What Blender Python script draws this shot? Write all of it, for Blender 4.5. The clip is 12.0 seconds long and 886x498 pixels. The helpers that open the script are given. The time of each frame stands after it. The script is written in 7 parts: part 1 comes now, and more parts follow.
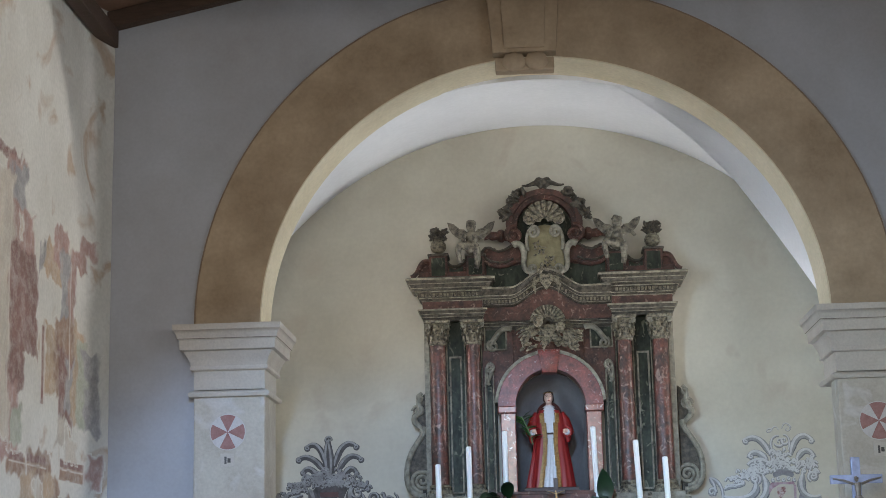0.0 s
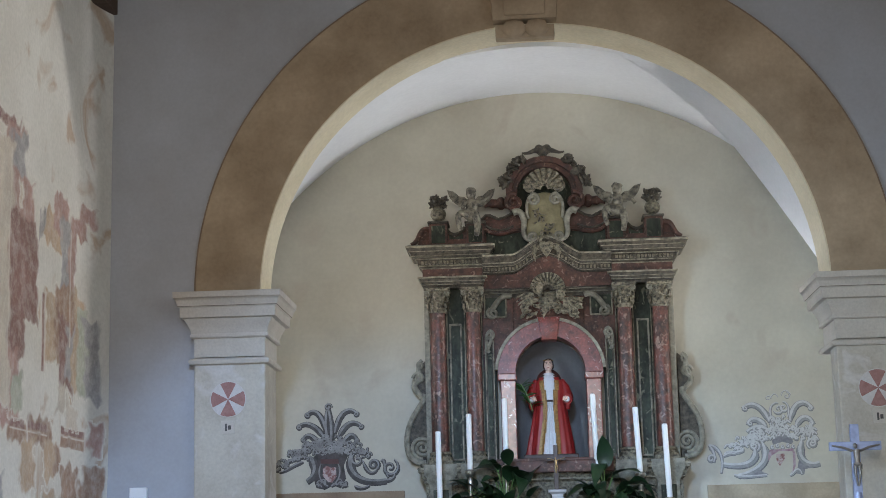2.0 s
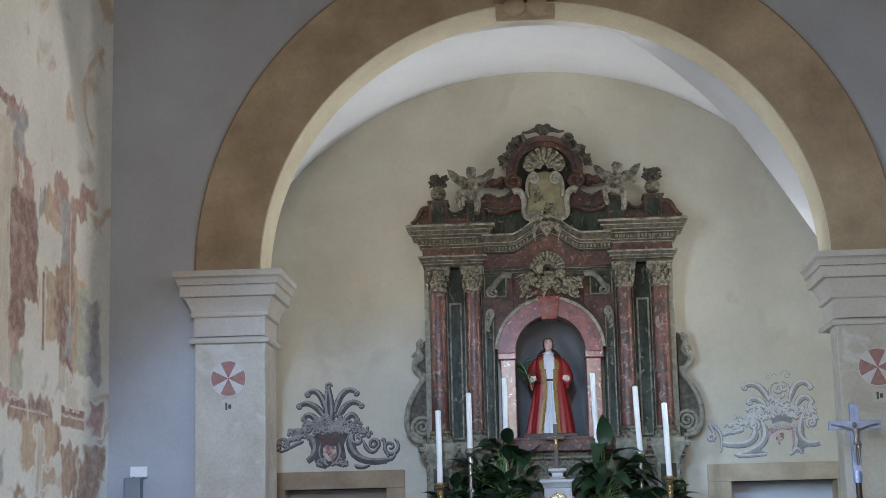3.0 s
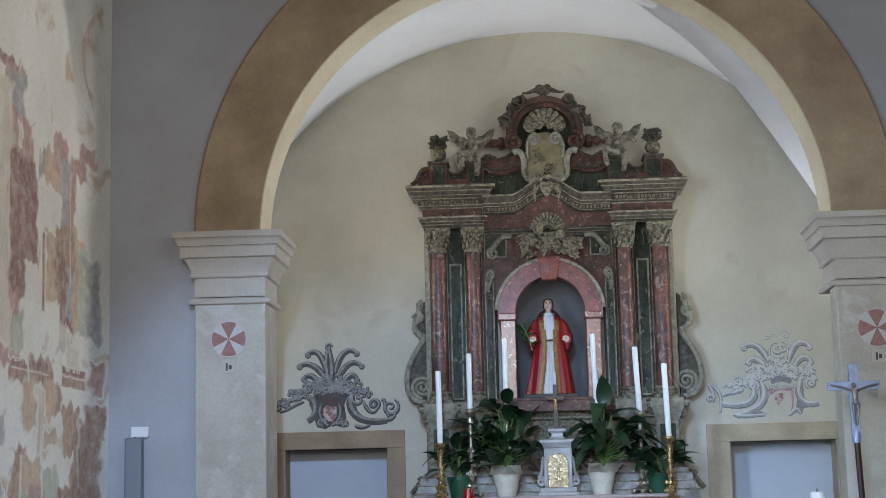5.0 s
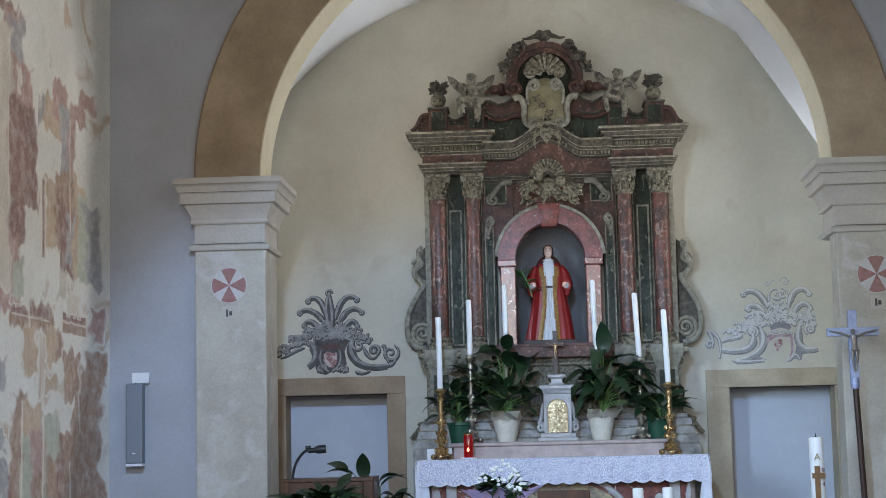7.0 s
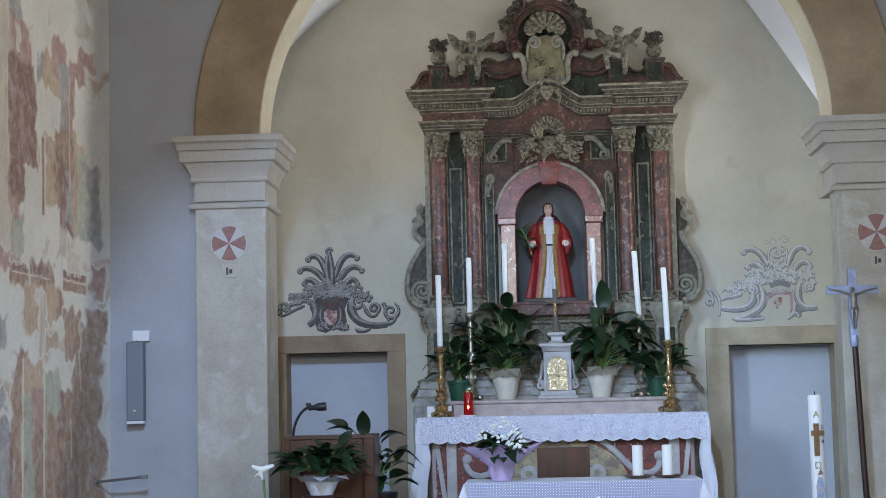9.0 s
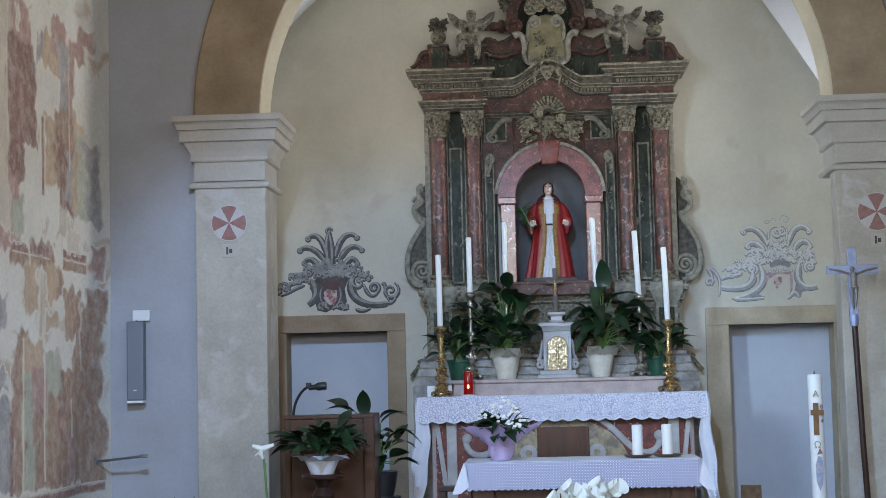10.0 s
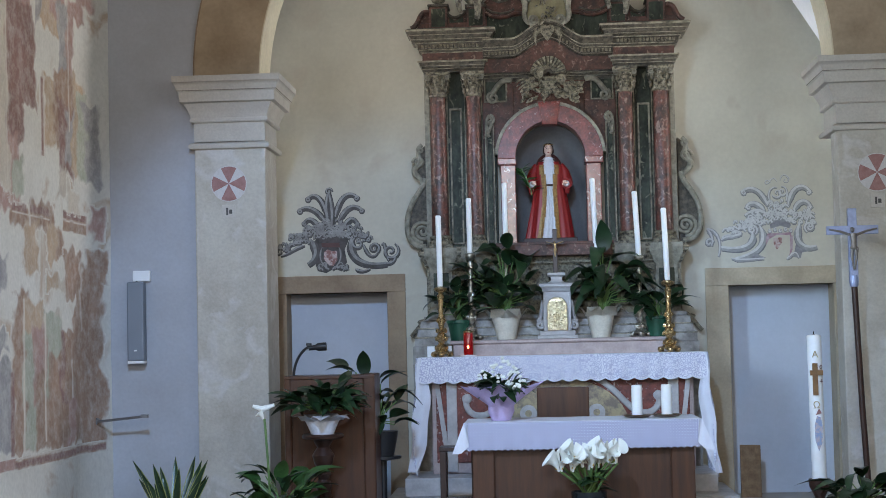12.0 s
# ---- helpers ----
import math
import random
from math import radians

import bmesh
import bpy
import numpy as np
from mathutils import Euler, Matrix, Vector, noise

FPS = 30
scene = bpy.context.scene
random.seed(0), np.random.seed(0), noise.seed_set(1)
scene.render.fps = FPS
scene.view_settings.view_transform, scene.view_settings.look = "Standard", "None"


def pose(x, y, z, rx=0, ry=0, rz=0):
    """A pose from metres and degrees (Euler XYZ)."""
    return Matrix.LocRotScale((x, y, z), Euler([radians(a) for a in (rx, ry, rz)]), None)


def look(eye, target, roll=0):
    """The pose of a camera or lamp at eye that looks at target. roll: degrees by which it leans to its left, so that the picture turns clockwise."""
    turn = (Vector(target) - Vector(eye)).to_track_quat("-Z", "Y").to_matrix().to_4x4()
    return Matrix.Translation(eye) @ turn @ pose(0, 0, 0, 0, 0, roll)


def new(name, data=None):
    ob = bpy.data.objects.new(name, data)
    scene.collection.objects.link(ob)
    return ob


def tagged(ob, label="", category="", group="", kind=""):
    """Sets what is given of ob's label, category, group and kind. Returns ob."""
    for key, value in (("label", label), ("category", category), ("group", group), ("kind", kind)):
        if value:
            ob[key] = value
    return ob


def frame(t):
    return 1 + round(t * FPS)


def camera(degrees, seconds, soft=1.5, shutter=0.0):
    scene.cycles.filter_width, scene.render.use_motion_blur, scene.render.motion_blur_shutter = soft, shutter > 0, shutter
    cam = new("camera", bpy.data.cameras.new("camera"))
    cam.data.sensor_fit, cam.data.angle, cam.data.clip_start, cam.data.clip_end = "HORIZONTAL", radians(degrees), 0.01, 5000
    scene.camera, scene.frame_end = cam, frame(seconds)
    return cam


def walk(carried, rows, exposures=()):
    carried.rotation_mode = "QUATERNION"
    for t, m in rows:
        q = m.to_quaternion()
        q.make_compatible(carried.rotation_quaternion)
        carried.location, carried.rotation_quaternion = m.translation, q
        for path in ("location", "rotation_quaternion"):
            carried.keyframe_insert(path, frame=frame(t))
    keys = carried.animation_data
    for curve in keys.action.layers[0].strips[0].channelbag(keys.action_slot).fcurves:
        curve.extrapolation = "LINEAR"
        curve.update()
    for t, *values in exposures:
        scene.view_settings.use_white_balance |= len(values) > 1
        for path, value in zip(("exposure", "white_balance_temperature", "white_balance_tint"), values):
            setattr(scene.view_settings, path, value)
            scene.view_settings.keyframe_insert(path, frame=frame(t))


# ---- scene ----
# ---- camera: it stands still on a tripod and tilts down ----
cam = camera(30.26, 12.0, soft=0.9)
EYE, LEAN, TURN = 1.6, 1.3, 3.41
PITCH = [(0.0, 11.777), (0.5, 11.545), (1.0, 11.247), (1.5, 10.96), (2.0, 10.641), (2.5, 10.31), (3.0, 9.918),
         (5.0, 8.547), (5.5, 8.147), (6.0, 7.668), (6.5, 7.176), (7.0, 6.672), (9.0, 5.204), (9.5, 4.871),
         (10.0, 4.493), (10.5, 4.157), (11.0, 3.814), (11.5, 3.485), (12.0, 3.117)]
walk(cam, [(t, pose(0, 0, EYE, 0, LEAN, TURN) @ pose(0, 0, 0, 90 + p, 0, 0)) for t, p in PITCH],
     exposures=[(0.0, 0.0), (12.0, 0.0)])

# ---- world and lights ----
world = bpy.data.worlds.new("world")
scene.world = world
world.use_nodes = True
wn = world.node_tree.nodes
sky = wn.new("ShaderNodeTexSky")
sky.sky_type, sky.sun_disc = "NISHITA", False
sky.sun_elevation, sky.sun_rotation = radians(48), radians(180)
world.node_tree.links.new(sky.outputs[0], wn["Background"].inputs[0])
wn["Background"].inputs[1].default_value = 0.12
sun = new("sun", bpy.data.lights.new("sun", "SUN"))
sun.data.energy, sun.data.angle, sun.data.color = 3.0, radians(0.5), (1, 0.95, 0.87)
sun.matrix_world = look((0, 0, 0), (-math.sin(radians(180)) * 0.67, -math.cos(radians(180)) * 0.67, -0.74))


def opening_light(name, eye, target, w, h, watts, color, spread=180):
    """A rectangle of daylight in an opening; some openings are added for fill."""
    ob = new(name, bpy.data.lights.new(name, "AREA"))
    ob.data.shape, ob.data.size, ob.data.size_y = "RECTANGLE", w, h
    ob.data.energy, ob.data.color, ob.data.spread = watts, color, radians(spread)
    ob.matrix_world = look(eye, target)
    return ob


opening_light("nave_window_fill_light", (3.7, 4.2, 4.2), (-3.6, 6.5, 3.2), 1.1, 2.0, 62, (0.80, 0.89, 1.0))
opening_light("nave_window_fill_light", (3.7, 8.2, 4.2), (-3.6, 9.2, 3.0), 1.1, 2.0, 62, (0.80, 0.89, 1.0))
# added frontal fill from behind the view; no window is known there
opening_light("rear_fill_light", (0.0, -2.9, 4.3), (0.0, 10, 4.0), 1.6, 1.6, 295, (1.0, 0.97, 0.91))
# added bluish fill from the left for the right of the chancel's rear wall
opening_light("nave_window_fill_light", (-3.70, 7.5, 3.4), (2.4, 15.4, 2.4), 0.95, 1.8, 36, (0.52, 0.74, 1.0), 50)
opening_light("chancel_window_fill_light", (3.62, 14.25, 3.45), (-1.5, 13.9, 5.5), 0.58, 2.1, 50, (0.93, 0.96, 1.0), 80)
# this left one is an added fill that evens out vault and rear wall
opening_light("chancel_window_fill_light", (-3.62, 14.30, 3.75), (1.2, 14.2, 5.7), 0.58, 1.5, 50, (0.97, 0.98, 1.0), 74)


def added_spot(eye, target, watts, color, size, blend, soft):
    ob = new("added_spot", bpy.data.lights.new("added_spot", "SPOT"))
    ob.data.energy, ob.data.color, ob.data.shadow_soft_size = watts, color, soft
    ob.data.spot_size, ob.data.spot_blend = radians(size), blend
    ob.matrix_world = look(eye, target)


# added spots, no source known: blue lower zone, cut-off on the left wall
added_spot((-0.9, 3.2, 6.08), (-0.85, 11.9, 0.82), 2850, (0.37, 0.60, 1.0), 43, 0.4, 0.25)
added_spot((2.2, 10.6, 6.08), (-3.68, 9.9, 3.9), 610, (1.0, 0.96, 0.94), 58, 0.12, 0.10)

# ---- materials ----
MATS = {}


def mat(name, base, rough=0.7, metal=0.0, dark=None, scale=6.0, amount=0.5, grain=60.0, bump=0.15, stretch=(1, 1, 1), detail=6.0, spec=0.5,
        trans=0.0, emit=None, vary=0.0, fine=0.08, lo=0.35, hi=0.7, alpha=1.0, sss=0.0, speck=None):
    """A surface with stains at one scale (towards dark) and grain and relief at another."""
    if name in MATS:
        return MATS[name]
    m = bpy.data.materials.new(name)
    m.use_nodes = True
    nt = m.node_tree
    b = nt.nodes["Principled BSDF"]
    lk = nt.links.new
    co = nt.nodes.new("ShaderNodeTexCoord")
    mp = nt.nodes.new("ShaderNodeMapping")
    mp.inputs["Scale"].default_value = stretch
    lk(co.outputs["Object"], mp.inputs["Vector"])
    n1 = nt.nodes.new("ShaderNodeTexNoise")
    n1.inputs["Scale"].default_value, n1.inputs["Detail"].default_value = scale, detail
    n1.inputs["Roughness"].default_value = 0.62
    lk(mp.outputs[0], n1.inputs["Vector"])
    r1 = nt.nodes.new("ShaderNodeMapRange")
    r1.inputs["From Min"].default_value, r1.inputs["From Max"].default_value = lo, hi
    r1.inputs["To Min"].default_value, r1.inputs["To Max"].default_value = 0, amount
    lk(n1.outputs[0], r1.inputs[0])
    mix = nt.nodes.new("ShaderNodeMix")
    mix.data_type = "RGBA"
    d = dark or tuple(c * 0.6 for c in base)
    mix.inputs[6].default_value, mix.inputs[7].default_value = (*base, 1), (*d, 1)
    lk(r1.outputs[0], mix.inputs[0])
    n2 = nt.nodes.new("ShaderNodeTexNoise")
    n2.inputs["Scale"].default_value, n2.inputs["Detail"].default_value = grain, 4
    lk(mp.outputs[0], n2.inputs["Vector"])
    r2 = nt.nodes.new("ShaderNodeMapRange")
    r2.inputs["To Min"].default_value, r2.inputs["To Max"].default_value = 1 - fine * 2, 1 + fine * 2
    lk(n2.outputs[0], r2.inputs[0])
    hsv = nt.nodes.new("ShaderNodeHueSaturation")
    tint = mix.outputs[2]
    if speck:
        # pale veins and flecks: colour, scale, share
        n3 = nt.nodes.new("ShaderNodeTexNoise")
        n3.inputs["Scale"].default_value, n3.inputs["Detail"].default_value, n3.inputs["Distortion"].default_value = speck[3], 5, 1.2
        lk(mp.outputs[0], n3.inputs["Vector"])
        r3 = nt.nodes.new("ShaderNodeMapRange")
        r3.inputs["From Min"].default_value, r3.inputs["From Max"].default_value = speck[4], speck[4] + 0.1
        lk(n3.outputs[0], r3.inputs[0])
        mx = nt.nodes.new("ShaderNodeMix")
        mx.data_type = "RGBA"
        mx.inputs[7].default_value = (*speck[:3], 1)
        lk(r3.outputs[0], mx.inputs[0])
        lk(tint, mx.inputs[6])
        tint = mx.outputs[2]
    lk(tint, hsv.inputs["Color"])
    if vary:
        oi = nt.nodes.new("ShaderNodeObjectInfo")
        rv = nt.nodes.new("ShaderNodeMapRange")
        rv.inputs["To Min"].default_value, rv.inputs["To Max"].default_value = 1 - vary, 1 + vary
        lk(oi.outputs["Random"], rv.inputs[0])
        mu = nt.nodes.new("ShaderNodeMath")
        mu.operation = "MULTIPLY"
        lk(rv.outputs[0], mu.inputs[0])
        lk(r2.outputs[0], mu.inputs[1])
        lk(mu.outputs[0], hsv.inputs["Value"])
    else:
        lk(r2.outputs[0], hsv.inputs["Value"])
    lk(hsv.outputs[0], b.inputs["Base Color"])
    rr = nt.nodes.new("ShaderNodeMapRange")
    rr.inputs["To Min"].default_value, rr.inputs["To Max"].default_value = max(0.03, rough - 0.12), min(1, rough + 0.12)
    lk(n1.outputs[0], rr.inputs[0])
    lk(rr.outputs[0], b.inputs["Roughness"])
    b.inputs["Metallic"].default_value = metal
    b.inputs["Specular IOR Level"].default_value = spec
    b.inputs["Transmission Weight"].default_value = trans
    b.inputs["Alpha"].default_value = alpha
    if sss:
        b.inputs["Subsurface Weight"].default_value = sss
        b.inputs["Subsurface Radius"].default_value = (0.01, 0.008, 0.006)
    if emit:
        b.inputs["Emission Color"].default_value, b.inputs["Emission Strength"].default_value = (*emit[:3], 1), emit[3]
    if bump:
        bp = nt.nodes.new("ShaderNodeBump")
        bp.inputs["Strength"].default_value, bp.inputs["Distance"].default_value = bump, 0.01
        ad = nt.nodes.new("ShaderNodeMath")
        ad.operation = "ADD"
        lk(n1.outputs[0], ad.inputs[0])
        lk(n2.outputs[0], ad.inputs[1])
        lk(ad.outputs[0], bp.inputs["Height"])
        lk(bp.outputs[0], b.inputs["Normal"])
    MATS[name] = m
    return m


def lace(name, base, gap, scale, spread, petals, net, deep=0.25):
    """White lace: repeated round motifs of dense thread on a thinner net."""
    m = mat(name, base, 0.9, dark=gap, scale=scale, amount=0.0, grain=300, bump=0.2)
    nt = m.node_tree
    lk = nt.links.new
    co = nt.nodes.new("ShaderNodeMapping")
    co.inputs["Scale"].default_value = (1, deep, 1)
    lk(nt.nodes["Texture Coordinate"].outputs["Object"], co.inputs["Vector"])
    v = nt.nodes.new("ShaderNodeTexVoronoi")
    v.inputs["Scale"].default_value, v.inputs["Randomness"].default_value = scale, spread
    lk(co.outputs[0], v.inputs["Vector"])
    a = nt.nodes.new("ShaderNodeMath")
    a.operation = "MULTIPLY"
    a.inputs[1].default_value = petals
    lk(v.outputs["Distance"], a.inputs[0])
    sn = nt.nodes.new("ShaderNodeMath")
    sn.operation = "SINE"
    lk(a.outputs[0], sn.inputs[0])
    v2 = nt.nodes.new("ShaderNodeTexVoronoi")
    v2.inputs["Scale"].default_value, v2.inputs["Randomness"].default_value = scale * 5.3, 0.6
    lk(co.outputs[0], v2.inputs["Vector"])
    b = nt.nodes.new("ShaderNodeMath")
    b.operation = "MULTIPLY_ADD"
    b.inputs[1].default_value = net
    lk(v2.outputs["Distance"], b.inputs[0])
    lk(sn.outputs[0], b.inputs[2])
    r = nt.nodes.new("ShaderNodeMapRange")
    r.inputs["From Min"].default_value, r.inputs["From Max"].default_value = 0.3, 0.6 + net * 0.55
    lk(b.outputs[0], r.inputs[0])
    lk(r.outputs[0], nt.nodes["Mix"].inputs[0])
    return m


M_PLASTER = mat("old_lime_plaster", (0.66, 0.64, 0.58), 0.9, dark=(0.5, 0.47, 0.41), scale=1.6, amount=0.6, grain=28, bump=0.25, speck=(0.47, 0.37, 0.28, 1.7, 0.57))
M_ENDWALL = mat("blue_grey_limewash", (0.41, 0.42, 0.45), 0.9, dark=(0.31, 0.30, 0.295), scale=0.9, amount=0.75, grain=35, bump=0.12, fine=0.04)
M_OCHRE = mat("ochre_limewash", (0.44, 0.335, 0.225), 0.9, dark=(0.25, 0.178, 0.112), scale=1.7, amount=0.9, grain=30, bump=0.15)
M_CREAM = mat("cream_limewash", (0.72, 0.64, 0.47), 0.85, dark=(0.55, 0.46, 0.30), scale=2.2, amount=0.5, grain=30, bump=0.12)
M_STONE = mat("painted_pier_stone", (0.51, 0.47, 0.395), 0.85, dark=(0.36, 0.31, 0.25), scale=3.2, amount=0.6, lo=0.38, hi=0.66, grain=45, bump=0.2, speck=(0.55, 0.515, 0.47, 3.4, 0.57))
M_CAPITAL = mat("pale_impost_stone", (0.53, 0.485, 0.42), 0.8, dark=(0.42, 0.375, 0.32), scale=3.5, amount=0.6, grain=55, bump=0.2)
M_CHANCEL = mat("chancel_plaster", (0.59, 0.555, 0.455), 0.9, dark=(0.46, 0.42, 0.335), scale=1.3, amount=0.7, grain=25, bump=0.12, fine=0.04, speck=(0.52, 0.47, 0.38, 1.7, 0.57))
M_VAULT = mat("white_vault_plaster", (0.86, 0.86, 0.87), 0.9, dark=(0.70, 0.70, 0.71), scale=1.2, amount=0.4, grain=25, bump=0.1, fine=0.03)
M_FLOOR = mat("worn_floor_stone", (0.38, 0.33, 0.28), 0.5, scale=2.5, amount=0.6, grain=40, bump=0.1, vary=0.12)
M_ROOF = mat("dark_roof_timber", (0.10, 0.06, 0.04), 0.8, scale=5, amount=0.6, grain=50, bump=0.3, stretch=(1, 8, 8), vary=0.15)
M_ROOFBOARD = mat("terracotta_roof_tiles", (0.30, 0.17, 0.11), 0.85, scale=4, amount=0.6, grain=50, bump=0.2, vary=0.1)
M_DOORGREY = mat("grey_painted_door", (0.53, 0.55, 0.60), 0.6, scale=1.5, amount=0.3, grain=30, bump=0.05, fine=0.03)
M_DOORFRAME = mat("ochre_stone_surround", (0.49, 0.40, 0.28), 0.85, dark=(0.31, 0.25, 0.17), scale=3.0, amount=0.7, grain=45, bump=0.2)
M_FILLET = mat("rubbed_pale_edges", (0.36, 0.315, 0.225), 0.6, dark=(0.075, 0.064, 0.046), scale=14, amount=1.0, lo=0.40, hi=0.68, grain=90, bump=0.4)
M_SCROLL = mat("pale_grey_scroll_stone", (0.33, 0.305, 0.235), 0.65, dark=(0.11, 0.098, 0.072), scale=18, amount=0.9, grain=80, bump=0.4)
M_CARVED = mat("grey_carved_stone", (0.118, 0.097, 0.067), 0.55, dark=(0.028, 0.024, 0.018), scale=24, amount=1.0, lo=0.38, hi=0.66, grain=90, bump=0.7, fine=0.2)
M_CARVED_LIGHT = mat("light_carved_stone", (0.25, 0.215, 0.145), 0.55, dark=(0.042, 0.036, 0.026), scale=34, amount=1.0, lo=0.42, hi=0.64, grain=90, bump=0.8, fine=0.2)
M_RED = mat("red_marble", (0.150, 0.050, 0.034), 0.38, dark=(0.050, 0.030, 0.024), scale=13, amount=1.0, lo=0.36, hi=0.62, grain=60, bump=0.05, stretch=(1, 1, 0.8), fine=0.35, speck=(0.25, 0.16, 0.125, 17, 0.56), spec=0.4)
M_REDARCH = mat("bright_red_marble", (0.235, 0.060, 0.045), 0.35, dark=(0.13, 0.045, 0.037), scale=18, amount=1.0, lo=0.38, hi=0.64, grain=60, bump=0.05, fine=0.3, speck=(0.40, 0.25, 0.22, 34, 0.63), spec=0.4)
M_REDBRIGHT = mat("veined_pink_marble", (0.245, 0.082, 0.068), 0.2, dark=(0.14, 0.06, 0.055), scale=22, amount=1.0, lo=0.36, hi=0.66, grain=28, bump=0.05, fine=0.2, speck=(0.62, 0.52, 0.50, 17, 0.60))
M_GREEN = mat("dark_green_marble", (0.062, 0.070, 0.046), 0.55, dark=(0.018, 0.021, 0.014), scale=9, amount=0.95, lo=0.36, hi=0.64, grain=40, bump=0.1, fine=0.25, stretch=(1, 1, 0.6), speck=(0.19, 0.185, 0.125, 18, 0.60), spec=0.25)
M_REDPAINT = mat("russet_painted_stone", (0.145, 0.062, 0.043), 0.5, dark=(0.058, 0.034, 0.026), scale=11, amount=1.0, lo=0.36, hi=0.64, grain=50, bump=0.25, fine=0.25, speck=(0.26, 0.165, 0.12, 20, 0.60), spec=0.35)
M_NICHE = mat("niche_plaster", (0.25, 0.24, 0.235), 0.6, scale=3, amount=0.4, grain=30, bump=0.1)
M_MARBLE = mat("grey_white_marble", (0.52, 0.50, 0.49), 0.4, dark=(0.30, 0.28, 0.28), scale=6, amount=0.8, grain=45, bump=0.08)
M_OLDMARBLE = mat("stained_grey_marble", (0.35, 0.33, 0.30), 0.5, dark=(0.15, 0.135, 0.12), scale=10, amount=0.9, grain=60, bump=0.2, lo=0.38, hi=0.66)
M_PINK = mat("pinkish_marble", (0.50, 0.40, 0.37), 0.4, dark=(0.33, 0.25, 0.23), scale=9, amount=0.8, grain=60, bump=0.1)
M_YELLOWMARBLE = mat("yellow_breccia_marble", (0.42, 0.34, 0.2), 0.35, dark=(0.2, 0.16, 0.13), scale=14, amount=0.95, grain=60, bump=0.05, lo=0.42, hi=0.58)
M_GOLD = mat("worn_gilding", (0.66, 0.47, 0.23), 0.28, 0.9, dark=(0.13, 0.075, 0.03), scale=30, amount=0.95, grain=120, bump=0.3)
M_PALEGILT = mat("pale_gilt_metal", (0.68, 0.57, 0.36), 0.25, 0.9, dark=(0.22, 0.16, 0.08), scale=45, amount=0.9, grain=120, bump=0.4)
M_SILVERED = mat("dulled_silver", (0.6, 0.56, 0.48), 0.3, 0.9, dark=(0.25, 0.2, 0.14), scale=30, amount=0.8, grain=120, bump=0.2)
M_WAX = mat("white_candle_wax", (0.86, 0.85, 0.82), 0.45, amount=0.15, scale=8, grain=40, bump=0.02, fine=0.02, sss=0.2)
M_WICK = mat("charred_wick", (0.02, 0.018, 0.015), 0.9)
M_LACE = lace("altar_lace", (0.84, 0.83, 0.88), (0.45, 0.44, 0.58), 34, 0.9, 15.0, 2.2)
M_CLOTH = mat("white_linen", (0.78, 0.78, 0.84), 0.9, dark=(0.66, 0.66, 0.74), scale=9, amount=0.5, grain=220, bump=0.15)
M_NET = lace("table_crochet", (0.78, 0.78, 0.86), (0.36, 0.355, 0.48), 46, 0.0, 5.0, 0.0, 0.0)
M_WOOD = mat("walnut_veneer", (0.100, 0.040, 0.019), 0.34, dark=(0.042, 0.017, 0.010), scale=3.0, amount=0.9, grain=26, bump=0.04, stretch=(5, 5, 0.5), fine=0.06)
M_DARKWOOD = mat("dark_turned_wood", (0.045, 0.019, 0.012), 0.38, dark=(0.02, 0.01, 0.008), scale=10, amount=0.6, grain=50, bump=0.05)
M_CHIP = mat("chipboard", (0.30, 0.19, 0.10), 0.85, dark=(0.16, 0.09, 0.05), scale=22, amount=0.9, grain=120, bump=0.4)
M_LEAF = mat("glossy_dark_leaf", (0.019, 0.048, 0.017), 0.32, dark=(0.008, 0.019, 0.008), scale=14, amount=0.8, grain=90, bump=0.1, vary=0.35)
M_LEAFLIGHT = mat("mid_green_leaf", (0.05, 0.12, 0.03), 0.42, dark=(0.02, 0.06, 0.015), scale=14, amount=0.8, grain=90, bump=0.1, vary=0.3)
M_STEM = mat("green_stem", (0.14, 0.24, 0.07), 0.5)
M_PETAL = mat("white_petal", (0.88, 0.88, 0.82), 0.6, dark=(0.82, 0.83, 0.74), scale=25, amount=0.4, grain=90, bump=0.05, fine=0.03)
M_WRAP = mat("cream_paper_wrap", (0.72, 0.67, 0.56), 0.32, dark=(0.5, 0.45, 0.36), scale=12, amount=0.6, grain=60, bump=0.3)
M_WRAPWHITE = mat("white_paper_wrap", (0.8, 0.8, 0.84), 0.5, dark=(0.6, 0.6, 0.66), scale=14, amount=0.5, grain=60, bump=0.3)
M_LILAC = mat("lilac_tulle", (0.58, 0.46, 0.68), 0.7, dark=(0.42, 0.32, 0.55), scale=14, amount=0.6, grain=120, bump=0.2, alpha=0.85)
M_POTGREEN = mat("green_plastic_pot", (0.02, 0.09, 0.05), 0.4)
M_POTBLACK = mat("black_vase", (0.015, 0.02, 0.022), 0.2)
M_REDGLASS = mat("red_votive_glass", (0.28, 0.004, 0.006), 0.1, trans=0.35, amount=0.2, grain=20, bump=0.0, emit=(0.9, 0.02, 0.02, 0.05))
M_FLAME = mat("votive_flame", (1, 0.3, 0.1), 0.5, emit=(1.0, 0.22, 0.1, 9.0), bump=0)
M_BLACK = mat("black_plastic", (0.02, 0.02, 0.022), 0.4)
M_GREYMETAL = mat("grey_speaker_mesh", (0.20, 0.22, 0.25), 0.5, 0.2, amount=0.2, scale=3, grain=300, bump=0.1)
M_WHITEPLASTIC = mat("white_plastic", (0.78, 0.78, 0.78), 0.4, amount=0.1, bump=0.02, fine=0.02)
M_STEEL = mat("brushed_steel", (0.35, 0.35, 0.36), 0.35, 0.9)
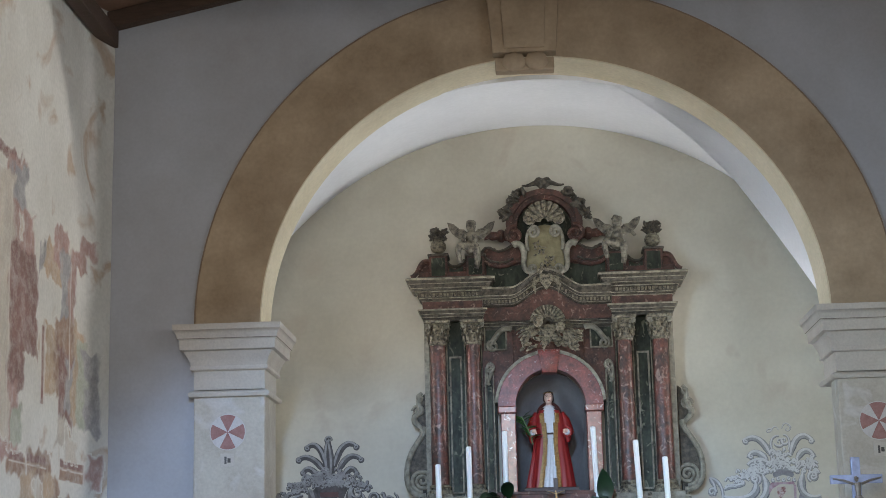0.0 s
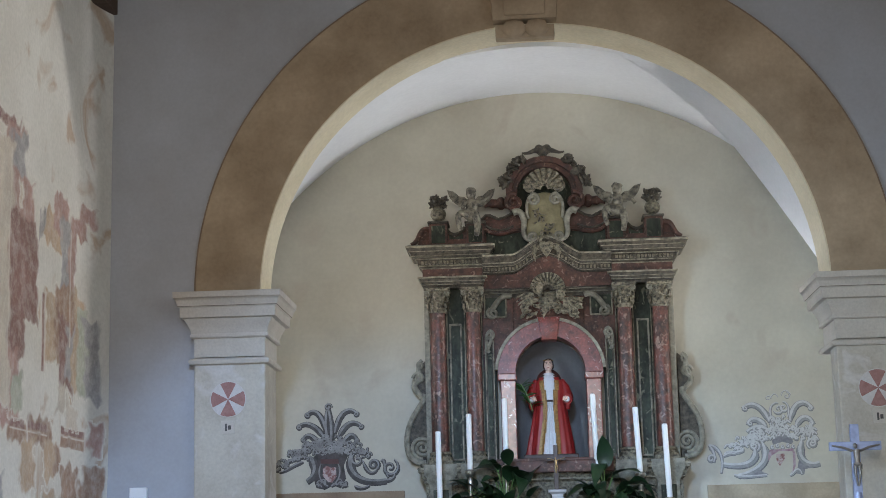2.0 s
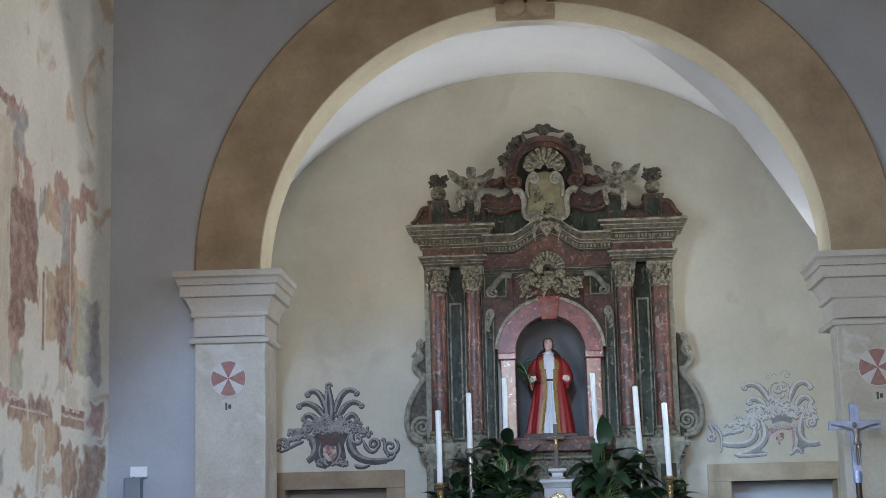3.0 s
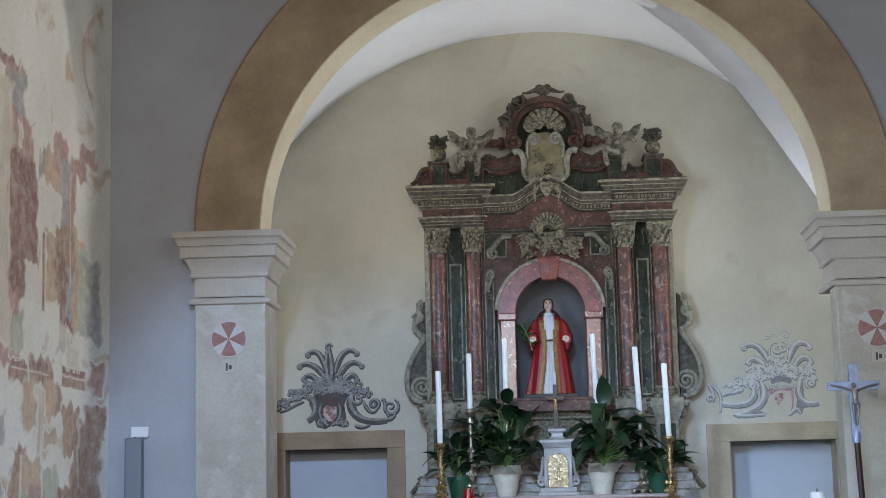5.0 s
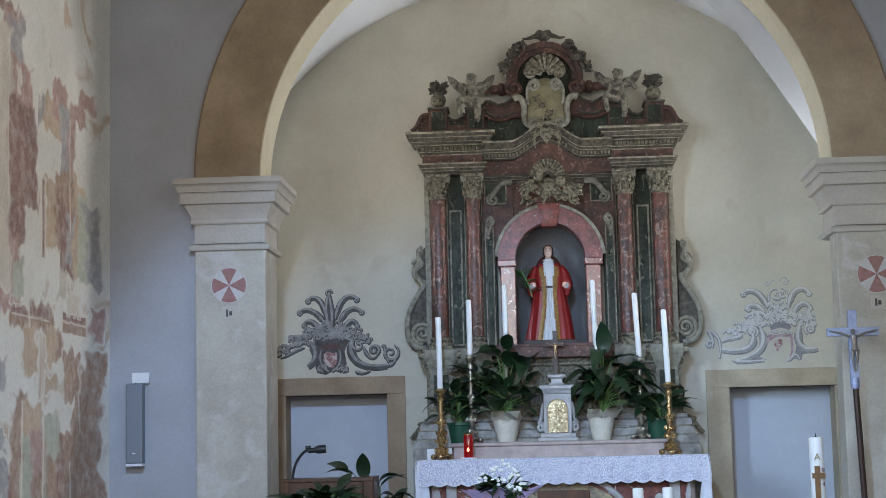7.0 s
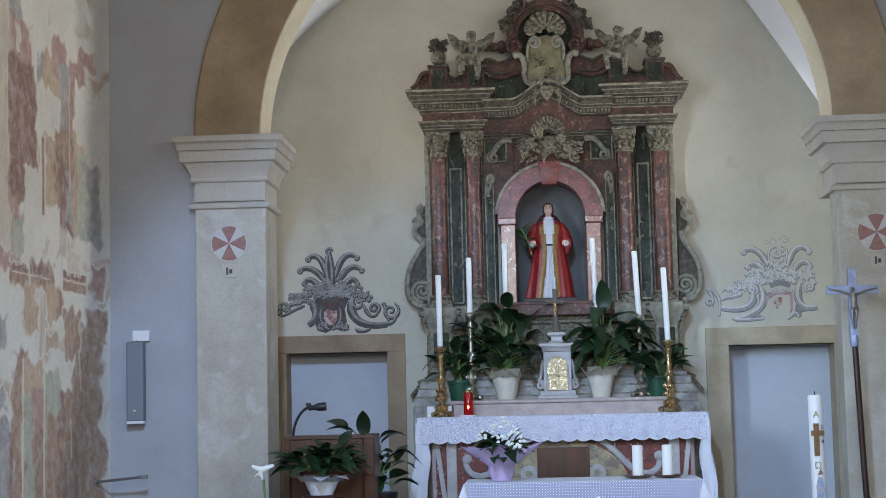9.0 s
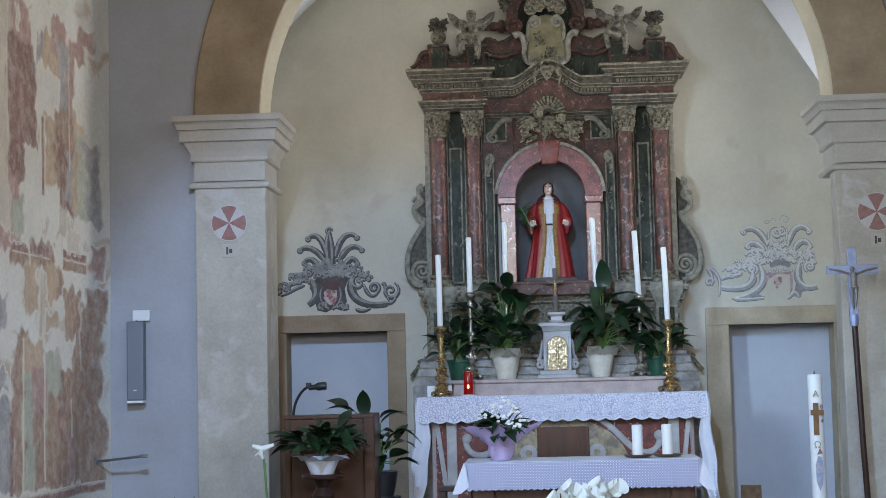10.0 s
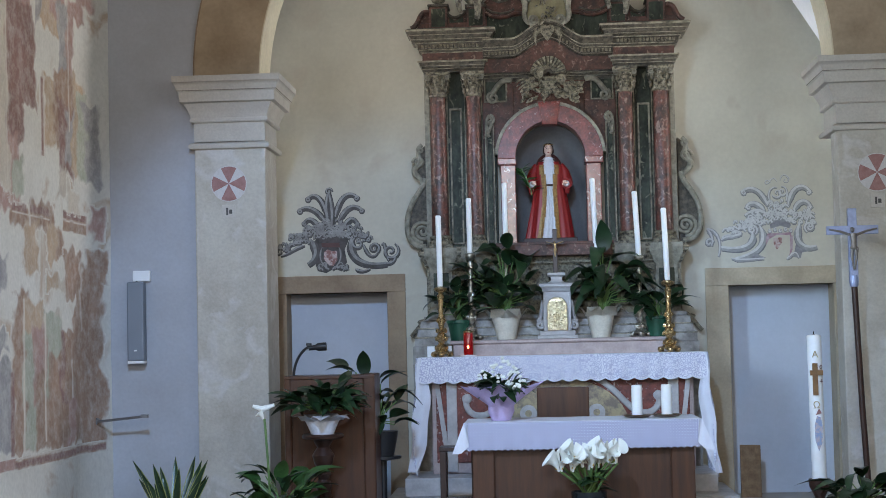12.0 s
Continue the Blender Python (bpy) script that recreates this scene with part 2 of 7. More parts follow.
M_BLUECROSS = mat("enamelled_silver_cross", (0.36, 0.42, 0.62), 0.4, 0.4, scale=20, amount=0.7, grain=80, bump=0.2)
M_CORPUS = mat("aged_bronze_corpus", (0.30, 0.27, 0.24), 0.4, 0.5, scale=20, amount=0.6, bump=0.2)
M_GOLDCORPUS = mat("gilt_corpus", (0.62, 0.42, 0.2), 0.35, 0.8, scale=20, amount=0.6, bump=0.2)
M_MEDRED = mat("faded_red_paint", (0.29, 0.14, 0.125), 0.9, dark=(0.42, 0.25, 0.22), scale=14, amount=0.7, grain=60, bump=0.1)
M_MEDWHITE = mat("faded_white_paint", (0.58, 0.55, 0.53), 0.9, dark=(0.5, 0.46, 0.42), scale=9, amount=0.5, grain=60, bump=0.1)
M_GRISAILLE = mat("grey_mural_paint", (0.135, 0.125, 0.115), 0.9, dark=(0.055, 0.050, 0.046), scale=12, amount=0.9, grain=60, bump=0.1)
M_GRISLIGHT = mat("pale_mural_paint", (0.36, 0.345, 0.33), 0.9, dark=(0.13, 0.12, 0.112), scale=14, amount=0.8, grain=60, bump=0.1)
M_ROBE = mat("red_painted_robe", (0.30, 0.016, 0.014), 0.45, dark=(0.2, 0.01, 0.01), scale=7, amount=0.6, grain=60, bump=0.05)
M_ALB = mat("white_painted_alb", (0.66, 0.65, 0.66), 0.5, amount=0.2, grain=60, bump=0.05)
M_SKIN = mat("painted_flesh_tone", (0.72, 0.50, 0.40), 0.4, amount=0.2, bump=0.02)
M_HAIR = mat("dark_brown_paint", (0.05, 0.025, 0.018), 0.5)
M_TRIM = mat("gold_brown_trim", (0.34, 0.19, 0.05), 0.45, 0.3, dark=(0.12, 0.06, 0.02), scale=60, amount=0.9, grain=90, bump=0.2)

# ---- mesh helpers ----


def part(name, bm, material, parent=None, label="", smooth=False, mats=()):
    """Links a bmesh as ONE mesh object, under a thing or a part if given."""
    bmesh.ops.recalc_face_normals(bm, faces=bm.faces[:])
    me = bpy.data.meshes.new(name)
    bm.to_mesh(me)
    bm.free()
    for m in ([material] if material else []) + list(mats):
        me.materials.append(m)
    if smooth:
        me.polygons.foreach_set("use_smooth", [True] * len(me.polygons))
        me.set_sharp_from_angle(angle=radians(38))
    ob = new(name, me)
    if parent is not None:
        ob.parent = parent
        if parent.type == "EMPTY":
            ob.matrix_parent_inverse = Matrix.Translation(-parent.location)
    if label:
        ob["label"] = label
    return ob


def thing(name, label, category, at=(0, 0, 0), group="", kind=""):
    ob = new(name)
    ob.location = at
    ob.empty_display_size = 0.1
    return tagged(ob, label, category, group, kind)


def setting(name, bm, material, label, smooth=False, parent=None):
    return tagged(part(name, bm, material, parent, smooth=smooth), label, kind="structure")


def box(bm, x0, x1, y0, y1, z0, z1, bev=0.0):
    vs = [bm.verts.new((x, y, z)) for z in (z0, z1) for y in (y0, y1) for x in (x0, x1)]
    fs = [bm.faces.new([vs[i] for i in q]) for q in ((0, 1, 3, 2), (4, 6, 7, 5), (0, 4, 5, 1), (2, 3, 7, 6), (0, 2, 6, 4), (1, 5, 7, 3))]
    if bev:
        es = list({e for f in fs for e in f.edges})
        bmesh.ops.bevel(bm, geom=es, offset=bev, segments=2, affect="EDGES", profile=0.5)
    return bm


def nb():
    return bmesh.new()


def sweep(bm, path, prof, back=0.1, closed=False):
    """A moulding: the profile (out, z) carried along a plan path, mitred at its corners; out is to the path's right."""
    loop = list(prof) + [(-back, prof[-1][1]), (-back, prof[0][1])]
    n = len(path)
    dirs = [(Vector(path[i + 1]) - Vector(path[i])).normalized() for i in range(n - 1)]
    rings = []
    for i, p in enumerate(path):
        ns = [Vector((d.y, -d.x)) for d in (dirs[max(0, i - 1)], dirs[min(n - 2, i)])]
        mi = (ns[0] + ns[1]) / max(0.2, 1 + ns[0].dot(ns[1]))
        rings.append([bm.verts.new((p[0] + o * mi.x, p[1] + o * mi.y, z)) for o, z in loop])
    k = len(loop)
    for a, b in zip(rings, rings[1:]):
        for j in range(k):
            bm.faces.new((a[j], a[(j + 1) % k], b[(j + 1) % k], b[j]))
    bm.faces.new(rings[0])
    bm.faces.new(rings[-1])
    return bm


def ring(bm, cx, cz, r0, r1, y0, y1, a0=0.0, a1=180.0, n=32, sx=1.0, sz=1.0, sz1=None):
    """Part of an upright ring between two radii, y0 to y1 deep."""
    rows = []
    for i in range(n + 1):
        a = radians(a0 + (a1 - a0) * i / n)
        c, s = math.cos(a) * sx, math.sin(a)
        k1 = sz if sz1 is None else sz1
        rows.append([bm.verts.new((cx + r * c, y, cz + r * s * k)) for r, y, k in ((r0, y0, sz), (r1, y0, k1), (r1, y1, k1), (r0, y1, sz))])
    for a, b in zip(rows, rows[1:]):
        for j in range(4):
            bm.faces.new((a[j], a[(j + 1) % 4], b[(j + 1) % 4], b[j]))
    bm.faces.new(rows[0])
    bm.faces.new(rows[-1])
    return bm


def lathe(bm, cx, cy, prof, n=20, lean=(0.0, 0.0), flute=0.0):
    """A turned body: profile (r, z) round the upright axis; lean moves it in x and y for each metre of height."""
    rows = []
    z0 = prof[0][1]
    for r, z in prof:
        ox, oy = cx + lean[0] * (z - z0), cy + lean[1] * (z - z0)
        rows.append([bm.verts.new((ox + r * (1 + flute * (i % 2)) * math.cos(2 * math.pi * i / n), oy + r * (1 + flute * (i % 2)) * math.sin(2 * math.pi * i / n), z)) for i in range(n)])
    for a, b in zip(rows, rows[1:]):
        for j in range(n):
            bm.faces.new((a[j], a[(j + 1) % n], b[(j + 1) % n], b[j]))
    bm.faces.new(rows[0][::-1])
    bm.faces.new(rows[-1])
    return bm


def tube(bm, pts, rad, n=8, flat=1.0):
    """A round or flattened bar along points; rad is one radius or a function of 0..1. flat scales it in y."""
    rows = []
    k = len(pts)
    pts = [Vector(p) for p in pts]
    for i, p in enumerate(pts):
        d = (pts[min(k - 1, i + 1)] - pts[max(0, i - 1)]).normalized()
        u = d.cross(Vector((0, 1, 0)))
        u = u.normalized() if u.length > 1e-3 else Vector((1, 0, 0))
        v = d.cross(u).normalized()
        r = rad(i / (k - 1)) if callable(rad) else rad
        row = []
        for j in range(n):
            a = 2 * math.pi * j / n
            o = u * math.cos(a) * r + v * math.sin(a) * r
            o.y *= flat
            row.append(bm.verts.new(p + o))
        rows.append(row)
    for a, b in zip(rows, rows[1:]):
        for j in range(n):
            bm.faces.new((a[j], a[(j + 1) % n], b[(j + 1) % n], b[j]))
    bm.faces.new(rows[0][::-1])
    bm.faces.new(rows[-1])
    return bm


def blob(bm, c, r, sub=1, rough=0.0, m=None):
    """A small carved lump."""
    res = bmesh.ops.create_icosphere(bm, subdivisions=sub, radius=1.0)
    for v in res["verts"]:
        k = 1 + rough * noise.noise(v.co * 2.3 + Vector(c) * 7)
        v.co = Vector((v.co.x * r[0] * k, v.co.y * r[1] * k, v.co.z * r[2] * k))
        if m:
            v.co = m @ v.co
        v.co += Vector(c)
    return bm


def spiral(cx, cz, y, r0, r1, a0, turns, n=40, s=1):
    """Points of a spiral in an upright plane; s mirrors it."""
    return [(cx + s * (r0 + (r1 - r0) * i / n) * math.cos(radians(a0) + 2 * math.pi * turns * i / n), y,
             cz + (r0 + (r1 - r0) * i / n) * math.sin(radians(a0) + 2 * math.pi * turns * i / n)) for i in range(n + 1)]


def bez(p0, p1, p2, p3, y, n=12):
    out = []
    for i in range(n + 1):
        t = i / n
        a, b, c, d = (1 - t) ** 3, 3 * t * (1 - t) ** 2, 3 * t * t * (1 - t), t ** 3
        out.append((a * p0[0] + b * p1[0] + c * p2[0] + d * p3[0], y, a * p0[1] + b * p1[1] + c * p2[1] + d * p3[1]))
    return out


def slab(bm, outline, y0, y1, bev=0.0):
    """An upright plate with the given (x, z) outline."""
    f = bm.faces.new([bm.verts.new((x, y0, z)) for x, z in outline])
    res = bmesh.ops.extrude_face_region(bm, geom=[f])
    vs = [g for g in res["geom"] if isinstance(g, bmesh.types.BMVert)]
    bmesh.ops.translate(bm, verts=vs, vec=(0, y1 - y0, 0))
    if bev:
        bmesh.ops.bevel(bm, geom=[e for e in f.edges], offset=bev, segments=2, affect="EDGES", profile=0.5)
    return bm


def leaf_mesh(name, length, width, droop, material, fold=0.25, n=7):
    """One arching leaf along +x, curling down."""
    bm = nb()
    rows = []
    for i in range(n + 1):
        t = i / n
        w = width * math.sin(math.pi * min(1, t ** 0.75)) ** 0.8 * 0.5 + 0.002
        x, z = length * (t - 0.12 * droop * t * t), length * (0.35 * t - droop * t * t)
        rows.append([bm.verts.new((x, -w, z + w * fold)), bm.verts.new((x, 0, z)), bm.verts.new((x, w, z + w * fold))])
    for a, b in zip(rows, rows[1:]):
        bm.faces.new((a[0], a[1], b[1], b[0]))
        bm.faces.new((a[1], a[2], b[2], b[1]))
    me = bpy.data.meshes.new(name)
    bm.to_mesh(me)
    bm.free()
    me.materials.append(material)
    me.polygons.foreach_set("use_smooth", [True] * len(me.polygons))
    return me


def put_leaf(me, parent, base, yaw, tilt, size, name="leaf"):
    ob = new(name, me)
    ob.parent = parent
    ob.matrix_parent_inverse = Matrix.Translation(-parent.location)
    ob.matrix_basis = Matrix.LocRotScale(Vector(base), Euler((random.uniform(-0.5, 0.5), -tilt, yaw), "XYZ"), Vector((size, size, size)))
    return ob

# ---- the large structure ----
LX, RX, AY, BY = -3.68, 3.7, 13.45, 15.4      # side walls, arch wall, rear wall of the chancel
EAVE, RIDGE = 6.50, 7.28
ACX, ACZ, AR, AF = 0.08, 3.8, 2.37, 0.955    # the arch: centre, radius, flattening
AD = 0.49                                     # thickness of the arch wall


def wall_x(y):
    """The old left wall swells inwards towards its corner."""
    k = max(0.0, (y - 12.85) / 0.6)
    return LX + 0.12 * k * k


bm = nb()
box(bm, LX - 0.5, RX + 0.5, -3.4, 13.3, -0.2, -0.03)
setting("floor", bm, M_FLOOR, "worn grey stone floor of the nave")
bm = nb()
box(bm, LX - 0.5, RX + 0.5, 13.3, BY + 0.5, -0.2, 0.08, 0.01)
setting("chancel_floor", bm, M_FLOOR, "raised stone floor of the chancel, one step up")

# left wall with its uneven plaster, and the strip by the corner
bm = nb()
ys = [-3.0 + 13.5 * i / 54 for i in range(55)] + [10.5 + 2.95 * i / 74 for i in range(1, 75)]
zs = [6.6 * i / 132 for i in range(133)]
grid = [[bm.verts.new((wall_x(y) + 0.012 * noise.noise(Vector((y * 0.9, z * 0.9, 3))) + 0.004 * noise.noise(Vector((y * 4, z * 4, 1))), y, z)) for z in zs] for y in ys]
for i in range(len(ys) - 1):
    for k in range(len(zs) - 1):
        # opening added for the left fill lamp
        if not (6.9 < (ys[i] + ys[i + 1]) / 2 < 8.1 and 2.4 < zs[k] < 4.4):
            bm.faces.new((grid[i][k], grid[i][k + 1], grid[i + 1][k + 1], grid[i + 1][k]))
setting("wall_left", bm, M_PLASTER, "uneven white lime plaster wall with remains of frescoes", smooth=True)


def wall_with_windows(x0, x1, spans, y0, y1, z1, wz0, wz1):
    """A side wall along y with rectangular windows cut through."""
    bm = nb()
    box(bm, x0, x1, y0, y1, 0, wz0)
    box(bm, x0, x1, y0, y1, wz1, z1)
    at = y0
    for a, b in spans:
        box(bm, x0, x1, at, a, wz0, wz1)
        at = b
    box(bm, x0, x1, at, y1, wz0, wz1)
    return bm


setting("wall_left_core", wall_with_windows(LX - 0.5, LX - 0.03, [(6.9, 8.1)], -3.4, 13.45, 6.9, 2.4, 4.4), M_PLASTER, "masonry core of the plastered side wall with an added opening")
setting("wall_right", wall_with_windows(RX, RX + 0.5, [(3.6, 4.8), (7.6, 8.8)], -3.4, AY, 6.9, 3.1, 5.3), M_PLASTER, "white plastered side wall with two windows")
bm = nb()
box(bm, LX, -0.9, -3.4, -2.95, 0, 7.8)
box(bm, 0.9, RX, -3.4, -2.95, 0, 7.8)
box(bm, -0.9, 0.9, -3.4, -2.95, 0, 3.4)
box(bm, -0.9, 0.9, -3.4, -2.95, 5.2, 7.8)
setting("wall_rear", bm, M_PLASTER, "white plastered entrance wall with an added high opening")

# arch wall
bm = nb()
out = [(LX - 0.05, 0), (LX - 0.05, EAVE + 0.3), (0.05, RIDGE + 0.3), (RX, EAVE + 0.3), (RX, 0), (2.53, 0), (2.53, 3.74)]
out += [(ACX + AR * math.cos(radians(a)), ACZ + AR * AF * math.sin(radians(a))) for a in range(0, 181, 4)]
out += [(ACX - AR, 0)]
slab(bm, out, AY, AY + AD)
setting("wall_arch", bm, M_ENDWALL, "blue-grey limewashed wall with the round chancel arch")
bm = nb()
ring(bm, ACX, ACZ, AR - 0.002, AR + 0.54, AY - 0.02, AY + 0.003, 0, 180, 64, 1.0, AF, 0.993)
setting("arch_band", bm, M_OCHRE, "ochre painted band round the chancel arch", smooth=True)
bm = nb()
ring(bm, ACX, ACZ, AR - 0.012, AR - 0.002, AY - 0.018, AY + AD - 0.002, 0, 180, 64, 1.0, AF)
setting("arch_soffit", bm, M_CREAM, "cream limewashed underside of the chancel arch", smooth=True)

# keystone: a scrolled console
ks = thing("keystone", "ochre stone keystone with scrolled foot at the arch crown", "keystone", (ACX, AY, 5.940), kind="structure")
bm = nb()
slab(bm, [(-0.27, 6.060), (-0.33, 6.85), (0.33, 6.85), (0.27, 6.060)], AY - 0.16, AY + 0.01, 0.015)
part("block", bm, M_OCHRE, ks, smooth=True)
bm = nb()
slab(bm, [(-0.17, 6.090), (-0.21, 6.85), (0.21, 6.85), (0.17, 6.090)], AY - 0.19, AY - 0.14, 0.012)
part("fluted_face", bm, M_OCHRE, ks, smooth=True)
for sx in (-0.09, 0.10):
    bm = nb()
    tube(bm, [(sx + 0.17 * (k / 10 - 0.5), AY - 0.12, 6.010 - 0.025 * math.sin(math.pi * k / 10)) for k in range(11)], lambda t: 0.05 + 0.035 * math.sin(math.pi * t), 12)
    part("scroll", bm, M_OCHRE, ks, smooth=True)
bm = nb()
box(bm, -0.25, 0.25, AY - 0.13, AY + 0.01, 5.910, 6.020, 0.012)
part("foot", bm, M_OCHRE, ks)

# piers and imposts
IMPOST = [(0.0, 3.205), (0.028, 3.208), (0.036, 3.222), (0.036, 3.238), (0.026, 3.252), (0.022, 3.256), (0.0, 3.262), (0.0, 3.425), (0.018, 3.427), (0.026, 3.437), (0.026, 3.452), (0.02, 3.464), (0.024, 3.49),
          (0.038, 3.53), (0.058, 3.572), (0.062, 3.582), (0.088, 3.592), (0.090, 3.672), (0.101, 3.680), (0.106, 3.69), (0.112, 3.72), (0.125, 3.748), (0.132, 3.752), (0.134, 3.80)]
for sgn, lab in ((-1, "left"), (1, "right")):
    a, b = (-2.825, -2.235) if sgn < 0 else (2.435, 3.05)
    bm = nb()
    deep = 0.5 if sgn < 0 else 0.2
    box(bm, a, b, AY - 0.08, AY + deep, 0, 3.28, 0.012)
    setting("pier_" + lab, bm, M_STONE, "square limewashed pier carrying the chancel arch")
    run = [(a, AY + 0.02), (a, AY - 0.08), (b, AY - 0.08), (b, AY + 0.53), (b - 0.25, AY + 0.53)]
    run = run if sgn < 0 else [(a + 0.25, AY + 0.48), (a, AY + 0.48), (a, AY - 0.08), (b, AY - 0.08), (b, AY + 0.02)]
    setting("impost_" + lab, sweep(nb(), run, [(o * 1.15, z) for o, z in IMPOST], 0.12), M_CAPITAL, "moulded pale stone impost on top of the pier", smooth=True)
    # dark strips put the moulding's shade lines into colour
    for o, z0 in ((0.072, 3.583), (0.116, 3.680)):
        setting("trim", sweep(nb(), run, [(o, z0), (o + 0.003, z0 + 0.002), (o + 0.003, z0 + 0.007), (o, z0 + 0.009)], -0.04), mat("impost_shade", (0.16, 0.13, 0.10), 0.9), "dark line set in as shade under the impost moulding")
    # consecration cross, painted
    mx, mz, r = (-2.54, 2.915, 0.148) if sgn < 0 else (2.745, 2.86, 0.155)
    med = thing("painted_roundel", "faded round consecration cross of four red petals, painted on the pier", "roundel", (mx, AY - 0.08, mz - r), "consecration crosses")
    bm = nb()
    bmesh.ops.create_cone(bm, cap_ends=True, segments=48, radius1=r, radius2=r, depth=0.004, matrix=Matrix.Translation((mx, AY - 0.083, mz)) @ Matrix.Rotation(radians(90), 4, "X"))
    part("disc", bm, M_MEDWHITE, med)
    for q in range(4):
        bm = nb()
        am = 90 * q + 90
        pts = [(mx, mz)] + [(mx + (r - 0.006) * math.cos(radians(am + d)), mz + (r - 0.006) * math.sin(radians(am + d))) for d in range(-27, 28, 6)]
        slab(bm, pts, AY - 0.088, AY - 0.084)
        part("petal", bm, M_MEDRED, med)
    pl = thing("number_plaque", "small pale plaque with worn marks below the painted cross", "plaque", (mx, AY - 0.08, mz - 0.3), "plaques")
    bm = nb()
    box(bm, mx - 0.06, mx + 0.055, AY - 0.088, AY - 0.079, mz - 0.285, mz - 0.175, 0.003)
    part("plate", bm, M_CAPITAL, pl)
    bm = nb()
    box(bm, mx - 0.025, mx - 0.008, AY - 0.091, AY - 0.087, mz - 0.26, mz - 0.2)
    box(bm, mx + 0.0, mx + 0.025, AY - 0.091, AY - 0.087, mz - 0.25, mz - 0.215)
    part("bar", bm, M_GRISAILLE, pl)

# chancel
bm = nb()
CW, VR, VZ = 3.2, 3.28, 2.73
# two halves meet over the middle and leave the statue's niche open between them
NX, AZ, R0 = 0.132, 3.255, 0.325
arc = [(R0 * math.cos(radians(a)), AZ + R0 * math.sin(radians(a))) for a in range(90, -1, -10)]
slab(bm, [(-CW - 0.4, 0), (-CW - 0.4, 6.6), (NX, 6.6)] + [(NX - u, v) for u, v in arc] + [(NX - R0, 2.45), (NX, 2.45), (NX, 0), (-1.431, 0), (-1.431, 2.05), (-2.392, 2.05), (-2.392, 0)], BY, BY + 0.5)
slab(bm, [(CW + 0.4, 0), (CW + 0.4, 6.6), (NX, 6.6)] + [(NX + u, v) for u, v in arc] + [(NX + R0, 2.45), (NX, 2.45), (NX, 0), (1.752, 0), (1.752, 2.03), (2.725, 2.03), (2.725, 0)], BY, BY + 0.5)
setting("wall_chancel_rear", bm, M_CHANCEL, "beige plastered rear wall of the chancel")
# the left wall's opening is added for the fill lamp behind it
setting("wall_chancel_left", wall_with_windows(-CW - 0.4, -CW, [(13.96, 14.54)], AY + AD, BY, 4.6, 3.0, 4.5), M_CHANCEL, "plastered side wall of the chancel with a window")
setting("wall_chancel_right", wall_with_windows(CW, CW + 0.4, [(13.96, 14.54)], AY + AD, BY, 4.6, 2.4, 4.5), M_CHANCEL, "plastered side wall of the chancel with a window")
bm = nb()
ring(bm, 0.06, VZ, VR, VR + 0.25, AY + AD - 0.02, BY + 0.02, 18, 162, 56)
setting("ceiling_vault", bm, M_VAULT, "white plastered barrel vault over the chancel", smooth=True)

# the right flank of the vault bends in a crease towards the arch
bm = nb()
rows = []
for i in range(25):
    q = i / 24
    x, y = 0.80 + 1.17 * q, AY + AD - 0.01 + (BY + 0.01 - AY - AD) * q
    top = Vector((x, y, VZ + math.sqrt(VR * VR - (x - 0.06) ** 2) - 0.004))
    xa = 0.80 + 1.64 * q
    foot = Vector((xa, AY + AD - 0.01, ACZ + AR * AF * math.sqrt(max(0.0, 1 - ((xa - ACX) / AR) ** 2)) + 0.004))
    rows.append([bm.verts.new(foot.lerp(top, k / 4) + Vector((0, 0, 0.02 * math.sin(math.pi * k / 4) * q))) for k in range(5)])
for a, b in zip(rows, rows[1:]):
    for j in range(4):
        bm.faces.new((a[j], a[j + 1], b[j + 1], b[j]))
bmesh.ops.solidify(bm, geom=bm.faces[:], thickness=-0.01)
setting("ceiling_vault_flank", bm, M_VAULT, "white plastered flank of the vault beside the arch", smooth=True)

# the two doors beside the altar
for x0, x1, zt, lab in ((-2.392, -1.431, 2.05, "door_1"), (1.752, 2.725, 2.03, "door_2")):
    fm = M_DOORFRAME if lab == "door_2" else mat("brown_stone_surround", (0.37, 0.275, 0.18), 0.85, dark=(0.22, 0.15, 0.10), scale=2.6, amount=0.8, grain=45, bump=0.2)
    d = thing(lab, "plain grey closed door in an ochre stone surround", "door", (x0, BY, 0.08), kind="structure")
    part("leaf", box(nb(), x0 - 0.02, x1 + 0.02, BY + 0.28, BY + 0.33, 0.08, zt + 0.02), M_DOORGREY, d)
    part("jamb", box(nb(), x0 - 0.075 if lab == "door_1" else x0 - 0.21, x0 + 0.004, BY - 0.025, BY + 0.27, 0.08, zt, 0.006), fm, d)
    part("jamb", box(nb(), x1 - 0.004, x1 + 0.17 if lab == "door_1" else x1 + 0.10, BY - 0.025, BY + 0.27, 0.08, zt, 0.006), fm, d)
    part("lintel", box(nb(), x0 - 0.075 if lab == "door_1" else x0 - 0.21, x1 + 0.17 if lab == "door_1" else x1 + 0.10, BY - 0.027, BY + 0.27, zt, zt + 0.165, 0.006), fm, d)

